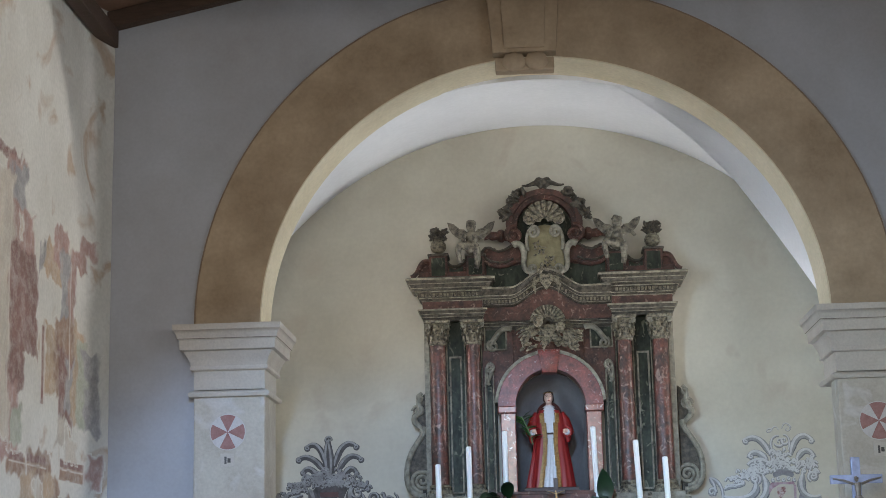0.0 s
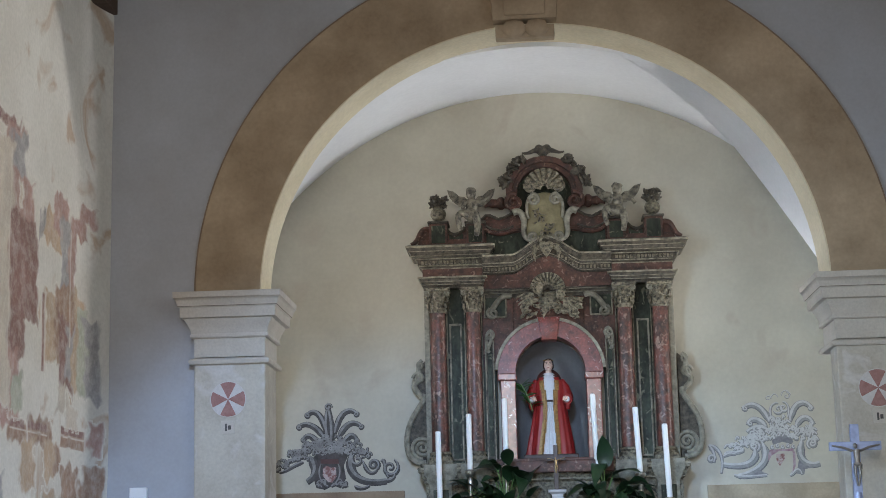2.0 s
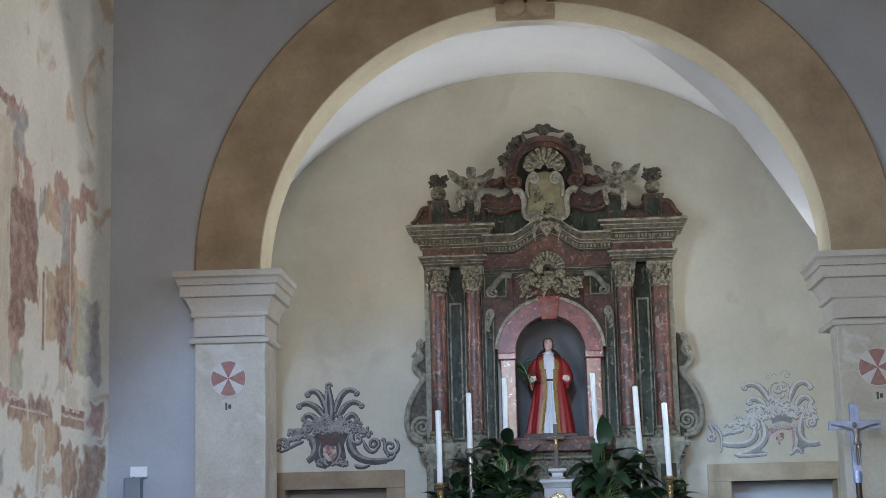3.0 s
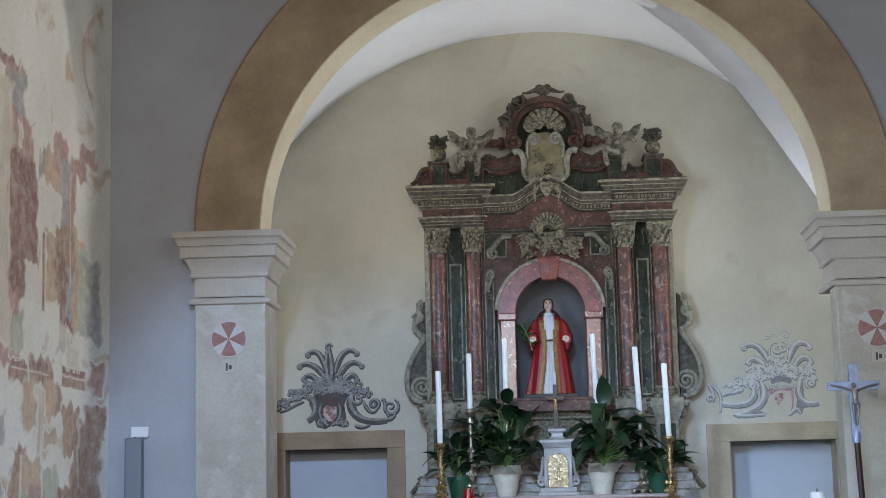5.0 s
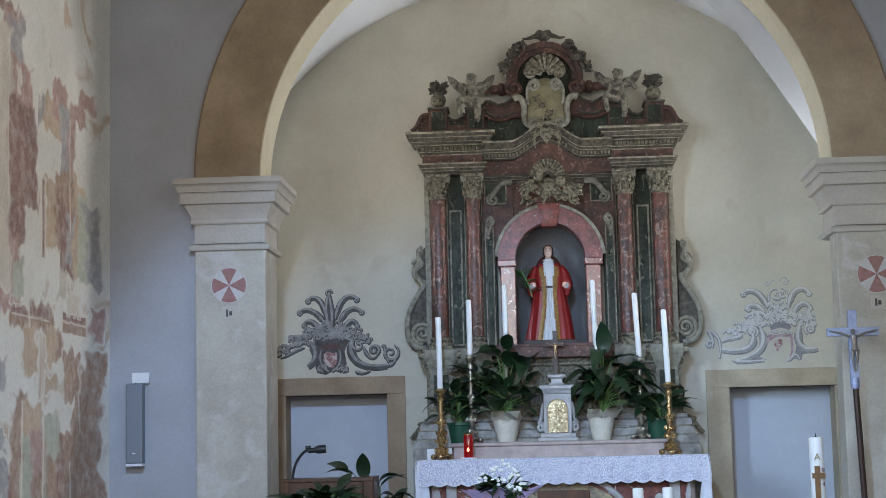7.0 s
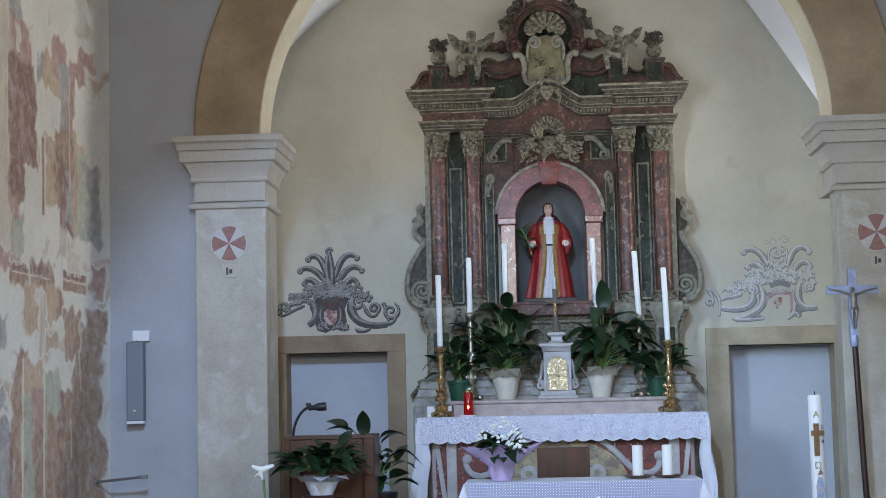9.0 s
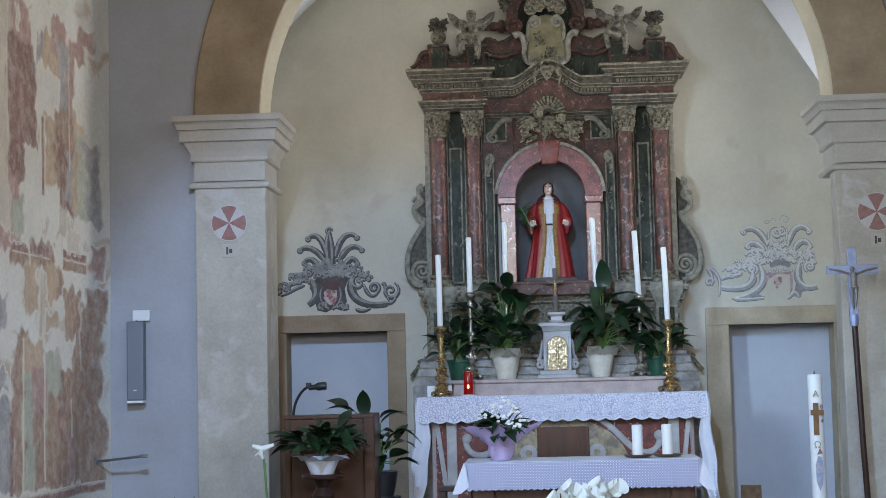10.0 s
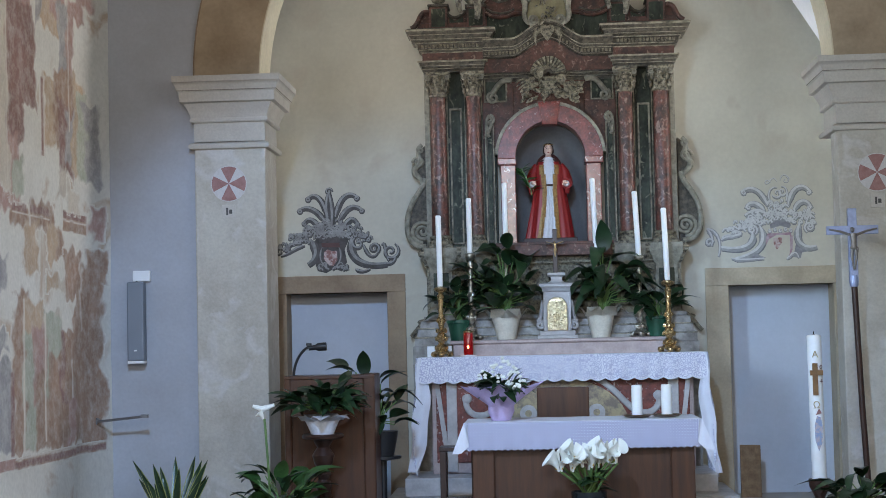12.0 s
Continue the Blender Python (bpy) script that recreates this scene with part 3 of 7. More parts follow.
# roof: tiles on rafters, seen at the corner
bm = nb()
SL = (RIDGE - EAVE) / 3.65
for s in (-1, 1):
    xo = LX - 0.4 if s < 0 else RX + 0.4
    zo = RIDGE + 0.1 - abs(xo - 0.05) * SL
    f = [(xo, zo), (0.05, RIDGE + 0.1), (0.05, RIDGE + 0.22), (xo, zo + 0.12)]
    slab(bm, f, -3.4, AY + 0.6)
setting("ceiling_roof", bm, M_ROOFBOARD, "terracotta tiled underside of the pitched roof")
for k, ry in enumerate([-2.25 + 0.82 * i for i in range(20)]):
    for s in (-1, 1):
        xo = LX - 0.05 if s < 0 else RX + 0.05
        zo = RIDGE + 0.06 - abs(xo - 0.05) * SL
        bm = nb()
        slab(bm, [(xo, zo - 0.12), (0.05, RIDGE - 0.06), (0.05, RIDGE + 0.09), (xo, zo + 0.03)], ry, ry + 0.12)
        tagged(part("rafter", bm, M_ROOF), "dark wooden roof rafter", kind="structure")
for px in (LX + 0.02,):
    zz = EAVE - 0.02 + (px - LX) * SL - 0.19
    tagged(part("wall_plate", box(nb(), px, px + 0.13, -2.9, AY, zz, zz + 0.16, 0.01), M_ROOF), "dark wooden beam along the eaves", kind="structure")
# tie beam and floodlights are made up and out of view
beam = tagged(part("tie_beam", box(nb(), LX, RX, 10.7, 10.9, 6.2, 6.42, 0.015), M_ROOF), "added dark wooden tie beam across the nave, out of view", kind="structure")
for fx, fy in ((-0.6, 10.8), (2.2, 10.6)):
    fl = thing("floodlight", "made-up small black floodlight under the tie beam, out of view", "floodlight", (fx, fy, 6.13), "floodlights")
    part("housing", box(nb(), fx - 0.12, fx + 0.12, fy - 0.09, fy + 0.09, 6.12, 6.19, 0.01), M_BLACK, fl)
    part("bracket", box(nb(), fx - 0.02, fx + 0.02, fy - 0.02, 10.82, 6.18, 6.22), M_STEEL, fl)
bm = nb()
ring(bm, ACX, ACZ, AR + 0.54, AR + 0.552, AY - 0.024, AY + 0.003, 0, 180, 64, 1.0, 0.993)
setting("arch_band_edge", bm, mat("brown_painted_line", (0.26, 0.185, 0.125), 0.9), "thin brown painted line along the ochre band", smooth=True)

# ---- the retable ----
CX, RY = NX, 15.18                          # its axis and the plane of its columns
ret = thing("retable", "baroque retable with red marble columns, broken pediment and carved cartouche", "retable", (CX, BY, 1.45))


def bx(x0, x1, y0, y1, z0, z1, bev=0.004):
    return box(nb(), min(x0, x1), max(x0, x1), y0, y1, z0, z1, bev)


# base: stepped plinth, predella, ledge
def stepped(half, zs_out, yf, back):
    bm = nb()
    return sweep(bm, [(CX - half, BY - 0.01), (CX - half, yf), (CX + half, yf), (CX + half, BY - 0.01)], zs_out, back)


part("plinth", stepped(1.20, [(0.10, 0.10), (0.10, 1.52), (0.085, 1.535), (0.085, 1.60), (0.06, 1.62), (0.055, 1.68), (0.035, 1.695), (0.03, 1.75), (0.0, 1.77), (0, 1.80)], 15.06, 0.12), M_OLDMARBLE, ret, smooth=True)
part("predella", stepped(1.17, [(0.0, 1.79), (0, 2.25), (0.02, 2.27), (0.02, 2.29), (0.04, 2.31), (0.045, 2.345), (0.07, 2.36), (0.07, 2.40), (0.05, 2.415), (0.05, 2.44)], 15.12, 0.14), M_CARVED_LIGHT, ret, smooth=True)
for s in (-1, 1):
    for xc, w in ((1.035, 0.10), (0.705, 0.09)):
        bm = nb()
        x = CX + s * xc
        sweep(bm, [(x - w, 15.3), (x - w, 15.09), (x + w, 15.09), (x + w, 15.3)], [(0.02, 1.80), (0.02, 1.86), (0.0, 1.88), (0, 2.24), (0.02, 2.27), (0.03, 2.31), (0.05, 2.34), (0.05, 2.43)], 0.05)
        part("pedestal", bm, M_SCROLL, ret, smooth=True)
        part("pedestal_panel", bx(x - w + 0.03, x + w - 0.03, 15.082, 15.095, 1.92, 2.2), M_GREEN, ret)

for z0, o, h, hw, yf in ((1.60, 0.092, 0.012, 1.20, 15.06), (1.685, 0.06, 0.012, 1.20, 15.06), (2.268, 0.025, 0.012, 1.17, 15.12), (2.347, 0.052, 0.012, 1.17, 15.12), (2.385, 0.076, 0.014, 1.17, 15.12)):
    pth = [(CX - hw, BY - 0.01), (CX - hw, yf), (CX + hw, yf), (CX + hw, BY - 0.01)]
    part("fillet", sweep(nb(), pth, [(o - 0.004, z0), (o, z0 + 0.002), (o, z0 + h - 0.002), (o - 0.004, z0 + h)], -(o - 0.02)), M_FILLET, ret)
# rear panels
for s in (-1, 1):
    part("back_panel", bx(CX + s * 0.50, CX + s * 1.125, 15.26, 15.39, 2.43, 4.08), M_GREEN, ret, "dark green marble panel")
    part("edge_strip", bx(CX + s * 1.115, CX + s * 1.165, 15.22, 15.38, 2.43, 4.10), M_SCROLL, ret)
    part("inner_pilaster", bx(CX + s * 0.52, CX + s * 0.60, 15.20, 15.30, 2.43, 3.62), M_CARVED, ret)
    part("pilaster_panel", bx(CX + s * 0.54, CX + s * 0.58, 15.192, 15.205, 2.50, 3.52), M_GREEN, ret)
    for xa in (0.523, 0.597):
        part("frame_strip", bx(CX + s * (xa - 0.006), CX + s * (xa + 0.006), 15.188, 15.21, 2.46, 3.58), M_FILLET, ret)
    for xa in (0.628, 0.788, 0.955, 1.118):
        part("frame_strip", bx(CX + s * (xa - 0.006), CX + s * (xa + 0.006), 15.248, 15.27, 2.45, 4.06), M_FILLET, ret)
    # framed strip between the columns
    for xa in (0.825, 0.925):
        part("frame_strip", bx(CX + s * (xa - 0.008), CX + s * (xa + 0.008), 15.235, 15.27, 2.47, 3.74), M_FILLET, ret)
    for za in (2.47, 3.73):
        part("frame_strip", bx(CX + s * 0.817, CX + s * 0.933, 15.237, 15.27, za, za + 0.018), M_FILLET, ret)


def capital(x, y, r, z0, z1, parent):
    """A Corinthian capital: bell, two rows of leaves, corner volutes and abacus."""
    h = z1 - z0
    bm = nb()
    lathe(bm, x, y, [(r * 0.98, z0), (r * 1.1, z0 + 0.01), (r * 1.1, z0 + 0.025), (r * 0.95, z0 + 0.03), (r * 1.0, z0 + h * 0.5), (r * 1.25, z0 + h * 0.86)], 20)
    cap = part("capital", bm, M_CARVED_LIGHT, parent, smooth=True)
    bm = nb()
    for row, (zz, rr, nn, off) in enumerate(((0.30, 1.18, 9, 0), (0.58, 1.28, 9, 20))):
        for i in range(nn):
            a = radians(360 / nn * i + off)
            c = (x + r * rr * math.cos(a), y + r * rr * math.sin(a), z0 + h * zz)
            m = Matrix.Rotation(a, 3, "Z")
            blob(bm, c, (r * 0.18, r * 0.30, h * 0.17), 1, 0.35, m)
            blob(bm, (c[0] + r * 0.12 * math.cos(a), c[1] + r * 0.12 * math.sin(a), c[2] + h * 0.13), (r * 0.2, r * 0.24, h * 0.055), 1, 0.2, m)
    part("acanthus", bm, M_CARVED_LIGHT, cap, smooth=True)
    for sx in (-1, 1):
        part("volute", tube(nb(), spiral(x + sx * r * 1.12, z0 + h * 0.8, y - r * 1.05, r * 0.36, r * 0.04, 200, 1.6, 22, sx), r * 0.10, 6), M_SCROLL, cap, smooth=True)
    bm = nb()
    box(bm, x - r * 1.5, x + r * 1.5, y - r * 1.45, y + r * 1.3, z1 - h * 0.13, z1, 0.006)
    part("abacus", bm, M_CARVED_LIGHT, cap)


for s in (-1, 1):
    for xc, r in ((1.035, 0.081), (0.705, 0.074)):
        x = CX + s * xc
        bm = nb()
        lathe(bm, x, RY, [(r * 1.02, 2.54)] + [(r * (1.0 - 0.13 * (k / 8) ** 1.8), 2.54 + 1.30 * k / 8) for k in range(9)], 28)
        part("column_shaft", bm, M_RED, ret, "mottled red marble column shaft", smooth=True)
        bm = nb()
        box(bm, x - r * 1.42, x + r * 1.42, RY - r * 1.4, RY + r * 1.2, 2.43, 2.465, 0.004)
        lathe(bm, x, RY, [(r * 1.38, 2.465), (r * 1.42, 2.48), (r * 1.36, 2.495), (r * 1.15, 2.505), (r * 1.15, 2.515), (r * 1.26, 2.525), (r * 1.22, 2.54), (r * 1.02, 2.55)], 24)
        part("column_base", bm, M_CARVED_LIGHT, ret, smooth=True)
        capital(x, RY, r, 3.84, 4.07, ret)

# entablature: it breaks forward over each pair of columns
ARCHITRAVE = [(0, 4.07), (0, 4.095), (0.012, 4.098), (0.012, 4.125), (0.025, 4.128), (0.03, 4.155), (0.045, 4.165), (0.045, 4.178)]


def fillet(path, out, z0, z1, deep=0.02):
    """A thin pale line along a moulding."""
    part("fillet", sweep(nb(), path, [(out - 0.004, z0), (out, z0 + 0.002), (out, z1 - 0.002), (out - 0.004, z1)], -(out - deep)), M_FILLET, ret)


LEFT_BLOCK = [(CX - 1.16, BY - 0.01), (CX - 1.16, 15.12), (CX - 0.61, 15.12), (CX - 0.61, 15.3)]
for run, low in ((LEFT_BLOCK, 0.0), ([(2 * CX - a, b) for a, b in LEFT_BLOCK[::-1]], 0.0), ([(CX - 0.61, 15.22), (CX + 0.61, 15.22)], -0.088)):
    part("architrave", sweep(nb(), run, [(o, z + low) for o, z in ARCHITRAVE], 0.1), M_CARVED, ret, smooth=True)
    for o, z0, z1 in ((0.016, 4.100, 4.108), (0.029, 4.128, 4.136), (0.05, 4.162, 4.178)):
        fillet(run, o, z0 + low, z1 + low)
    if not low:
        part("frieze", sweep(nb(), run, [(0.0, 4.175), (0.006, 4.18), (0.006, 4.265)], 0.1), M_REDPAINT, ret)
        fillet(run, 0.012, 4.252, 4.262)
CORN = [(0.01, 4.262), (0.03, 4.275), (0.03, 4.29), (0.045, 4.292), (0.045, 4.325), (0.06, 4.335), (0.065, 4.35), (0.10, 4.36), (0.105, 4.385), (0.12, 4.40), (0.135, 4.425), (0.145, 4.43), (0.145, 4.455), (0.13, 4.465)]
for s in (-1, 1):
    e = [(CX - 1.16, BY - 0.01), (CX - 1.16, 15.12), (CX - 0.63, 15.12), (CX - 0.63, 15.3)]
    e = e if s < 0 else [(2 * CX - a, b) for a, b in e[::-1]]
    part("cornice", sweep(nb(), e, CORN, 0.1), M_CARVED, ret, smooth=True)
    for o, z0, z1 in ((0.036, 4.277, 4.286), (0.07, 4.336, 4.346), (0.11, 4.363, 4.370), (0.126, 4.402, 4.410), (0.151, 4.436, 4.456)):
        fillet(e, o, z0, z1)
    for k in range(16):
        xd = CX + s * (0.65 + 0.034 * k)
        part("dentil", bx(xd - 0.011, xd + 0.011, 15.052, 15.09, 4.292, 4.322, 0), M_CARVED_LIGHT, ret)


def swell(dx):
    """Height by which the middle cornice rises over its axis: flat, then a concave and a convex curve."""
    q = max(0.0, 1 - abs(dx) / 0.33)
    return 0.165 * (q * q * (3 - 2 * q)) ** 0.85


def swept_up(name, prof, material, half=0.60, yf=15.17, low=4.362, n=72):
    """A moulding across the middle, profile (out, height), following the swell."""
    bm = nb()
    rows = []
    for i in range(n + 1):
        dx = half * (2 * i / n - 1)
        loop = list(prof) + [(-0.08, prof[-1][1]), (-0.08, prof[0][1])]
        rows.append([bm.verts.new((CX + dx, yf - o, low + swell(dx) + h)) for o, h in loop])
    k = len(rows[0])
    for a, b in zip(rows, rows[1:]):
        for j in range(k):
            bm.faces.new((a[j], a[(j + 1) % k], b[(j + 1) % k], b[j]))
    bm.faces.new(rows[0])
    bm.faces.new(rows[-1])
    part(name, bm, material, ret, smooth=True)


swept_up("cornice", [(o, (z - 4.465) * 0.86) for o, z in CORN], M_CARVED)
for o, h in ((0.034, -0.155), (0.068, -0.104), (0.108, -0.084), (0.125, -0.050), (0.150, -0.020)):
    swept_up("fillet", [(o - 0.004, h), (o, h + 0.002), (o, h + (0.014 if o > 0.14 else 0.008)), (o - 0.004, h + (0.016 if o > 0.14 else 0.010))], M_FILLET)
for i in range(15):
    for s in (-1, 1):
        dx = s * (0.115 + 0.033 * i)
        zz = 4.362 + swell(dx) - 0.142
        part("dentil", bx(CX + dx - 0.010, CX + dx + 0.010, 15.105, 15.135, zz, zz + 0.028, 0), M_CARVED_LIGHT, ret)
part("frieze_swell", slab(nb(), [(CX + dx, 4.19 + swell(dx)) for dx in [0.60 - 0.05 * i for i in range(25)]] + [(CX - 0.60, 4.06), (CX + 0.60, 4.06)], 15.165, 15.3), M_REDPAINT, ret)


def winged_heart(parent, x, y, z, k):
    heart = part("winged_heart", slab(nb(), [(x + u * k, z + v * k) for u, v in ((-0.055, 0.05), (-0.02, 0.065), (0, 0.05), (0.02, 0.065), (0.055, 0.05), (0.05, 0), (0, -0.07), (-0.05, 0))], y, y + 0.03, 0.008), M_CARVED_LIGHT, parent, smooth=True)
    for s in (-1, 1):
        for i in range(5):
            pts = bez((x + s * 0.05 * k, z + 0.03 * k), (x + s * 0.08 * k, z + (0.05 - 0.01 * i) * k), (x + s * 0.11 * k, z + (0.03 - 0.018 * i) * k), (x + s * (0.14 - 0.012 * i) * k, z + (0.01 - 0.028 * i) * k), y + 0.02, 6)
            part("feather", tube(nb(), pts, lambda t: 0.013 * k * (1 - 0.6 * t), 5), M_CARVED_LIGHT, heart, smooth=True)


winged_heart(ret, CX, 15.03, 4.40, 1.15)

# glory of clouds and small heads over the niche
bm = nb()
random.seed(5)
ring(bm, CX, 4.02, 0.02, 0.17, 15.10, 15.24, 0, 180, 20)
glory = part("sunburst", bm, M_CARVED, ret, smooth=True)
for i in range(13):
    a = radians(8 + 164 * i / 12)
    part("ray", tube(nb(), [(CX + r * math.cos(a), 15.09, 4.02 + r * math.sin(a)) for r in (0.05, 0.10, 0.165)], lambda t: 0.008 + 0.008 * t, 5), M_CARVED_LIGHT, glory, smooth=True)
bm = nb()
for i in range(80):
    x, z = random.uniform(-0.24, 0.30), random.uniform(-0.13, 0.05)
    q = random.uniform(0.012, 0.028)
    blob(bm, (CX + x, 15.085 + random.uniform(-0.02, 0.03), 3.96 + z - 0.28 * abs(x)), (q * 1.7, q, q * 0.8), 1, 0.5, Matrix.Rotation(random.uniform(-0.8, 0.8), 3, "Y"))
for x, z, q in ((-0.09, 4.02, 0.052), (0.115, 3.955, 0.045)):
    blob(bm, (CX + x, 15.04, z), (q * 0.9, q, q), 2, 0.12)
    blob(bm, (CX + x, 15.055, z + 0.03), (q * 1.05, q, q * 0.75), 2, 0.5)
for s, x0, z0 in ((-1, -0.13, 3.97), (1, 0.14, 3.92), (-1, 0.06, 3.93), (1, -0.03, 3.97)):
    for i in range(6):
        tube(bm, bez((CX + x0, z0 - 0.012 * i), (CX + x0 + s * 0.07, z0 + 0.03 - 0.022 * i), (CX + x0 + s * 0.13, z0 - 0.034 * i), (CX + x0 + s * (0.18 - 0.016 * i), z0 - 0.03 - 0.03 * i), 15.075, 8), lambda t: 0.017 * (1.1 - 0.8 * t), 6)
part("cloud_carving", bm, M_CARVED_LIGHT, ret, "carved clouds with small heads", smooth=True)

# spandrels: scrolls beside the arch
part("tympanum", bx(CX - 0.34, CX + 0.34, 15.27, 15.36, 3.62, 4.08), M_REDPAINT, ret)
for s in (-1, 1):
    part("spandrel", bx(CX + s * 0.33, CX + s * 0.62, 15.24, 15.34, 3.3, 4.08), M_REDPAINT, ret)
    for xa, za, zb in ((0.395, 3.79, 4.03), (0.595, 3.79, 4.03)):
        part("frame_strip", bx(CX + s * (xa - 0.007), CX + s * (xa + 0.007), 15.218, 15.25, za, zb), M_FILLET, ret)
    for za in (3.79, 4.02):
        part("frame_strip", bx(CX + s * 0.388, CX + s * 0.602, 15.220, 15.25, za, za + 0.014), M_FILLET, ret)
    part("spandrel_panel", bx(CX + s * 0.40, CX + s * 0.59, 15.225, 15.25, 3.80, 4.02), M_GREEN, ret)
    bm = nb()
    tube(bm, bez((CX + s * 0.34, 3.98), (CX + s * 0.44, 4.02), (CX + s * 0.48, 3.92), (CX + s * 0.53, 3.86), 15.19), lambda t: 0.026, 8)
    tube(bm, spiral(CX + s * 0.52, 3.83, 15.2, 0.055, 0.01, 60, -1.5, 26, s), 0.014, 8)
    part("spandrel_scroll", bm, M_SCROLL, ret, smooth=True)
    bm = nb()
    tube(bm, spiral(CX + s * 0.555, 3.62, 15.17, 0.045, 0.008, 90, 1.6, 26, s), 0.013, 8)
    tube(bm, bez((CX + s * 0.555, 3.66), (CX + s * 0.60, 3.64), (CX + s * 0.59, 3.5), (CX + s * 0.56, 3.46), 15.18), 0.014, 8)
    for k in range(4):
        blob(bm, (CX + s * (0.545 + 0.012 * k), 15.17, 3.57 - 0.03 * k), (0.022, 0.02, 0.024), 1, 0.3)
    part("pilaster_capital", bm, M_SCROLL, ret, smooth=True)

# niche: red marble arch, jambs, imposts, curved recess
niche = thing("statue_niche", "arched niche of veined red marble with a grey recess", "niche", (CX, 15.2, 2.43))
for s in (-1, 1):
    part("jamb", bx(NX + s * 0.325, NX + s * 0.465, 15.14, 15.38, 2.46, 3.19, 0.008), M_REDBRIGHT, niche, "glossy veined pink marble jamb")
    part("impost", bx(NX + s * 0.315, NX + s * 0.49, 15.125, 15.38, 3.19, AZ, 0.01), M_REDBRIGHT, niche)
part("arch_ring", ring(nb(), NX, AZ, 0.325, 0.487, 15.14, 15.38, 0, 180, 44, 1.0, 1.04), M_REDARCH, niche, "red marble arch", smooth=True)
part("keystone", slab(nb(), [(NX - 0.07, AZ + 0.30), (NX - 0.105, AZ + 0.515), (NX + 0.105, AZ + 0.515), (NX + 0.07, AZ + 0.30)], 15.10, 15.3, 0.01), M_REDARCH, niche, smooth=True)
part("outer_moulding", ring(nb(), NX, AZ, 0.487, 0.515, 15.12, 15.3, 4, 176, 36), M_SCROLL, niche, smooth=True)
# recess, half a cylinder with a quarter dome, through the wall
bm = nb()
rows = []
for k in range(9):
    rows.append([(NX + R0 * math.cos(radians(180 * j / 16)), 15.36 + R0 * math.sin(radians(180 * j / 16)), 2.46 + (AZ - 2.46) * k / 8) for j in range(17)])
for k in range(1, 9):
    e = radians(90 * k / 8)
    rows.append([(NX + R0 * math.cos(e) * math.cos(radians(180 * j / 16)), 15.36 + R0 * math.cos(e) * math.sin(radians(180 * j / 16)), AZ + R0 * math.sin(e)) for j in range(17)])
vr = [[bm.verts.new(p) for p in r] for r in rows]
for a, b in zip(vr, vr[1:]):
    for j in range(16):
        bm.faces.new((a[j], a[j + 1], b[j + 1], b[j]))
part("recess", bm, M_NICHE, niche, smooth=True)
part("sill", bx(NX - 0.52, NX + 0.56, 15.02, 15.66, 2.435, 2.462, 0.004), M_REDPAINT, niche)
part("sill_front", bx(NX - 0.50, NX + 0.54, 15.0, 15.1, 2.33, 2.44, 0.01), M_REDPAINT, niche, "dark red wooden sill board")

# side volutes
for s in (-1, 1):
    SV = CX + (0.035 if s > 0 else -0.01)
    bm = nb()
    cx, cz = SV + s * 1.20, 2.60
    tube(bm, spiral(cx, cz, 15.29, 0.105, 0.012, -90, 2.4, 60, s), lambda t: 0.020 - 0.006 * t, 8)
    tube(bm, bez((SV + s * 1.165, 3.10), (SV + s * 1.19, 2.97), (SV + s * 1.34, 2.90), (SV + s * 1.345, 2.66), 15.29, 16) + bez((SV + s * 1.345, 2.66), (SV + s * 1.35, 2.50), (SV + s * 1.26, 2.455), (SV + s * 1.17, 2.46), 15.29, 12)[1:], 0.026, 8)
    tube(bm, bez((SV + s * 1.19, 3.42), (SV + s * 1.27, 3.36), (SV + s * 1.17, 3.25), (SV + s * 1.26, 3.20), 15.29, 14) + bez((SV + s * 1.26, 3.20), (SV + s * 1.29, 3.12), (SV + s * 1.18, 3.12), (SV + s * 1.19, 3.02), 15.29, 12)[1:], lambda t: 0.017 + 0.012 * math.sin(3.1 * t), 8)
    tube(bm, spiral(SV + s * 1.225, 3.25, 15.28, 0.055, 0.008, 0, 1.5, 26, s), 0.015, 8)
    tube(bm, spiral(SV + s * 1.205, 3.37, 15.28, 0.035, 0.006, 90, -1.3, 20, s), 0.012, 8)
    part("side_scroll", bm, M_SCROLL, ret, "carved grey side scroll", smooth=True)
    bm = nb()
    slab(bm, [(SV + s * a, b) for a, b in ((1.15, 3.42), (1.20, 3.38), (1.23, 3.30), (1.25, 3.20), (1.21, 3.08), (1.24, 2.95), (1.31, 2.84), (1.34, 2.66), (1.32, 2.54), (1.24, 2.465), (1.15, 2.45))], 15.30, 15.38)
    part("side_board", bm, M_CARVED, ret)
    bm = nb()
    tube(bm, bez((SV + s * 1.14, 1.80), (SV + s * 1.22, 1.78), (SV + s * 1.25, 1.70), (SV + s * 1.33, 1.62), 15.3), 0.02, 8)
    tube(bm, spiral(SV + s * 1.22, 1.72, 15.3, 0.05, 0.008, 30, 1.5, 26, s), 0.014, 8)
    part("foot_scroll", bm, M_CARVED_LIGHT, ret, smooth=True)

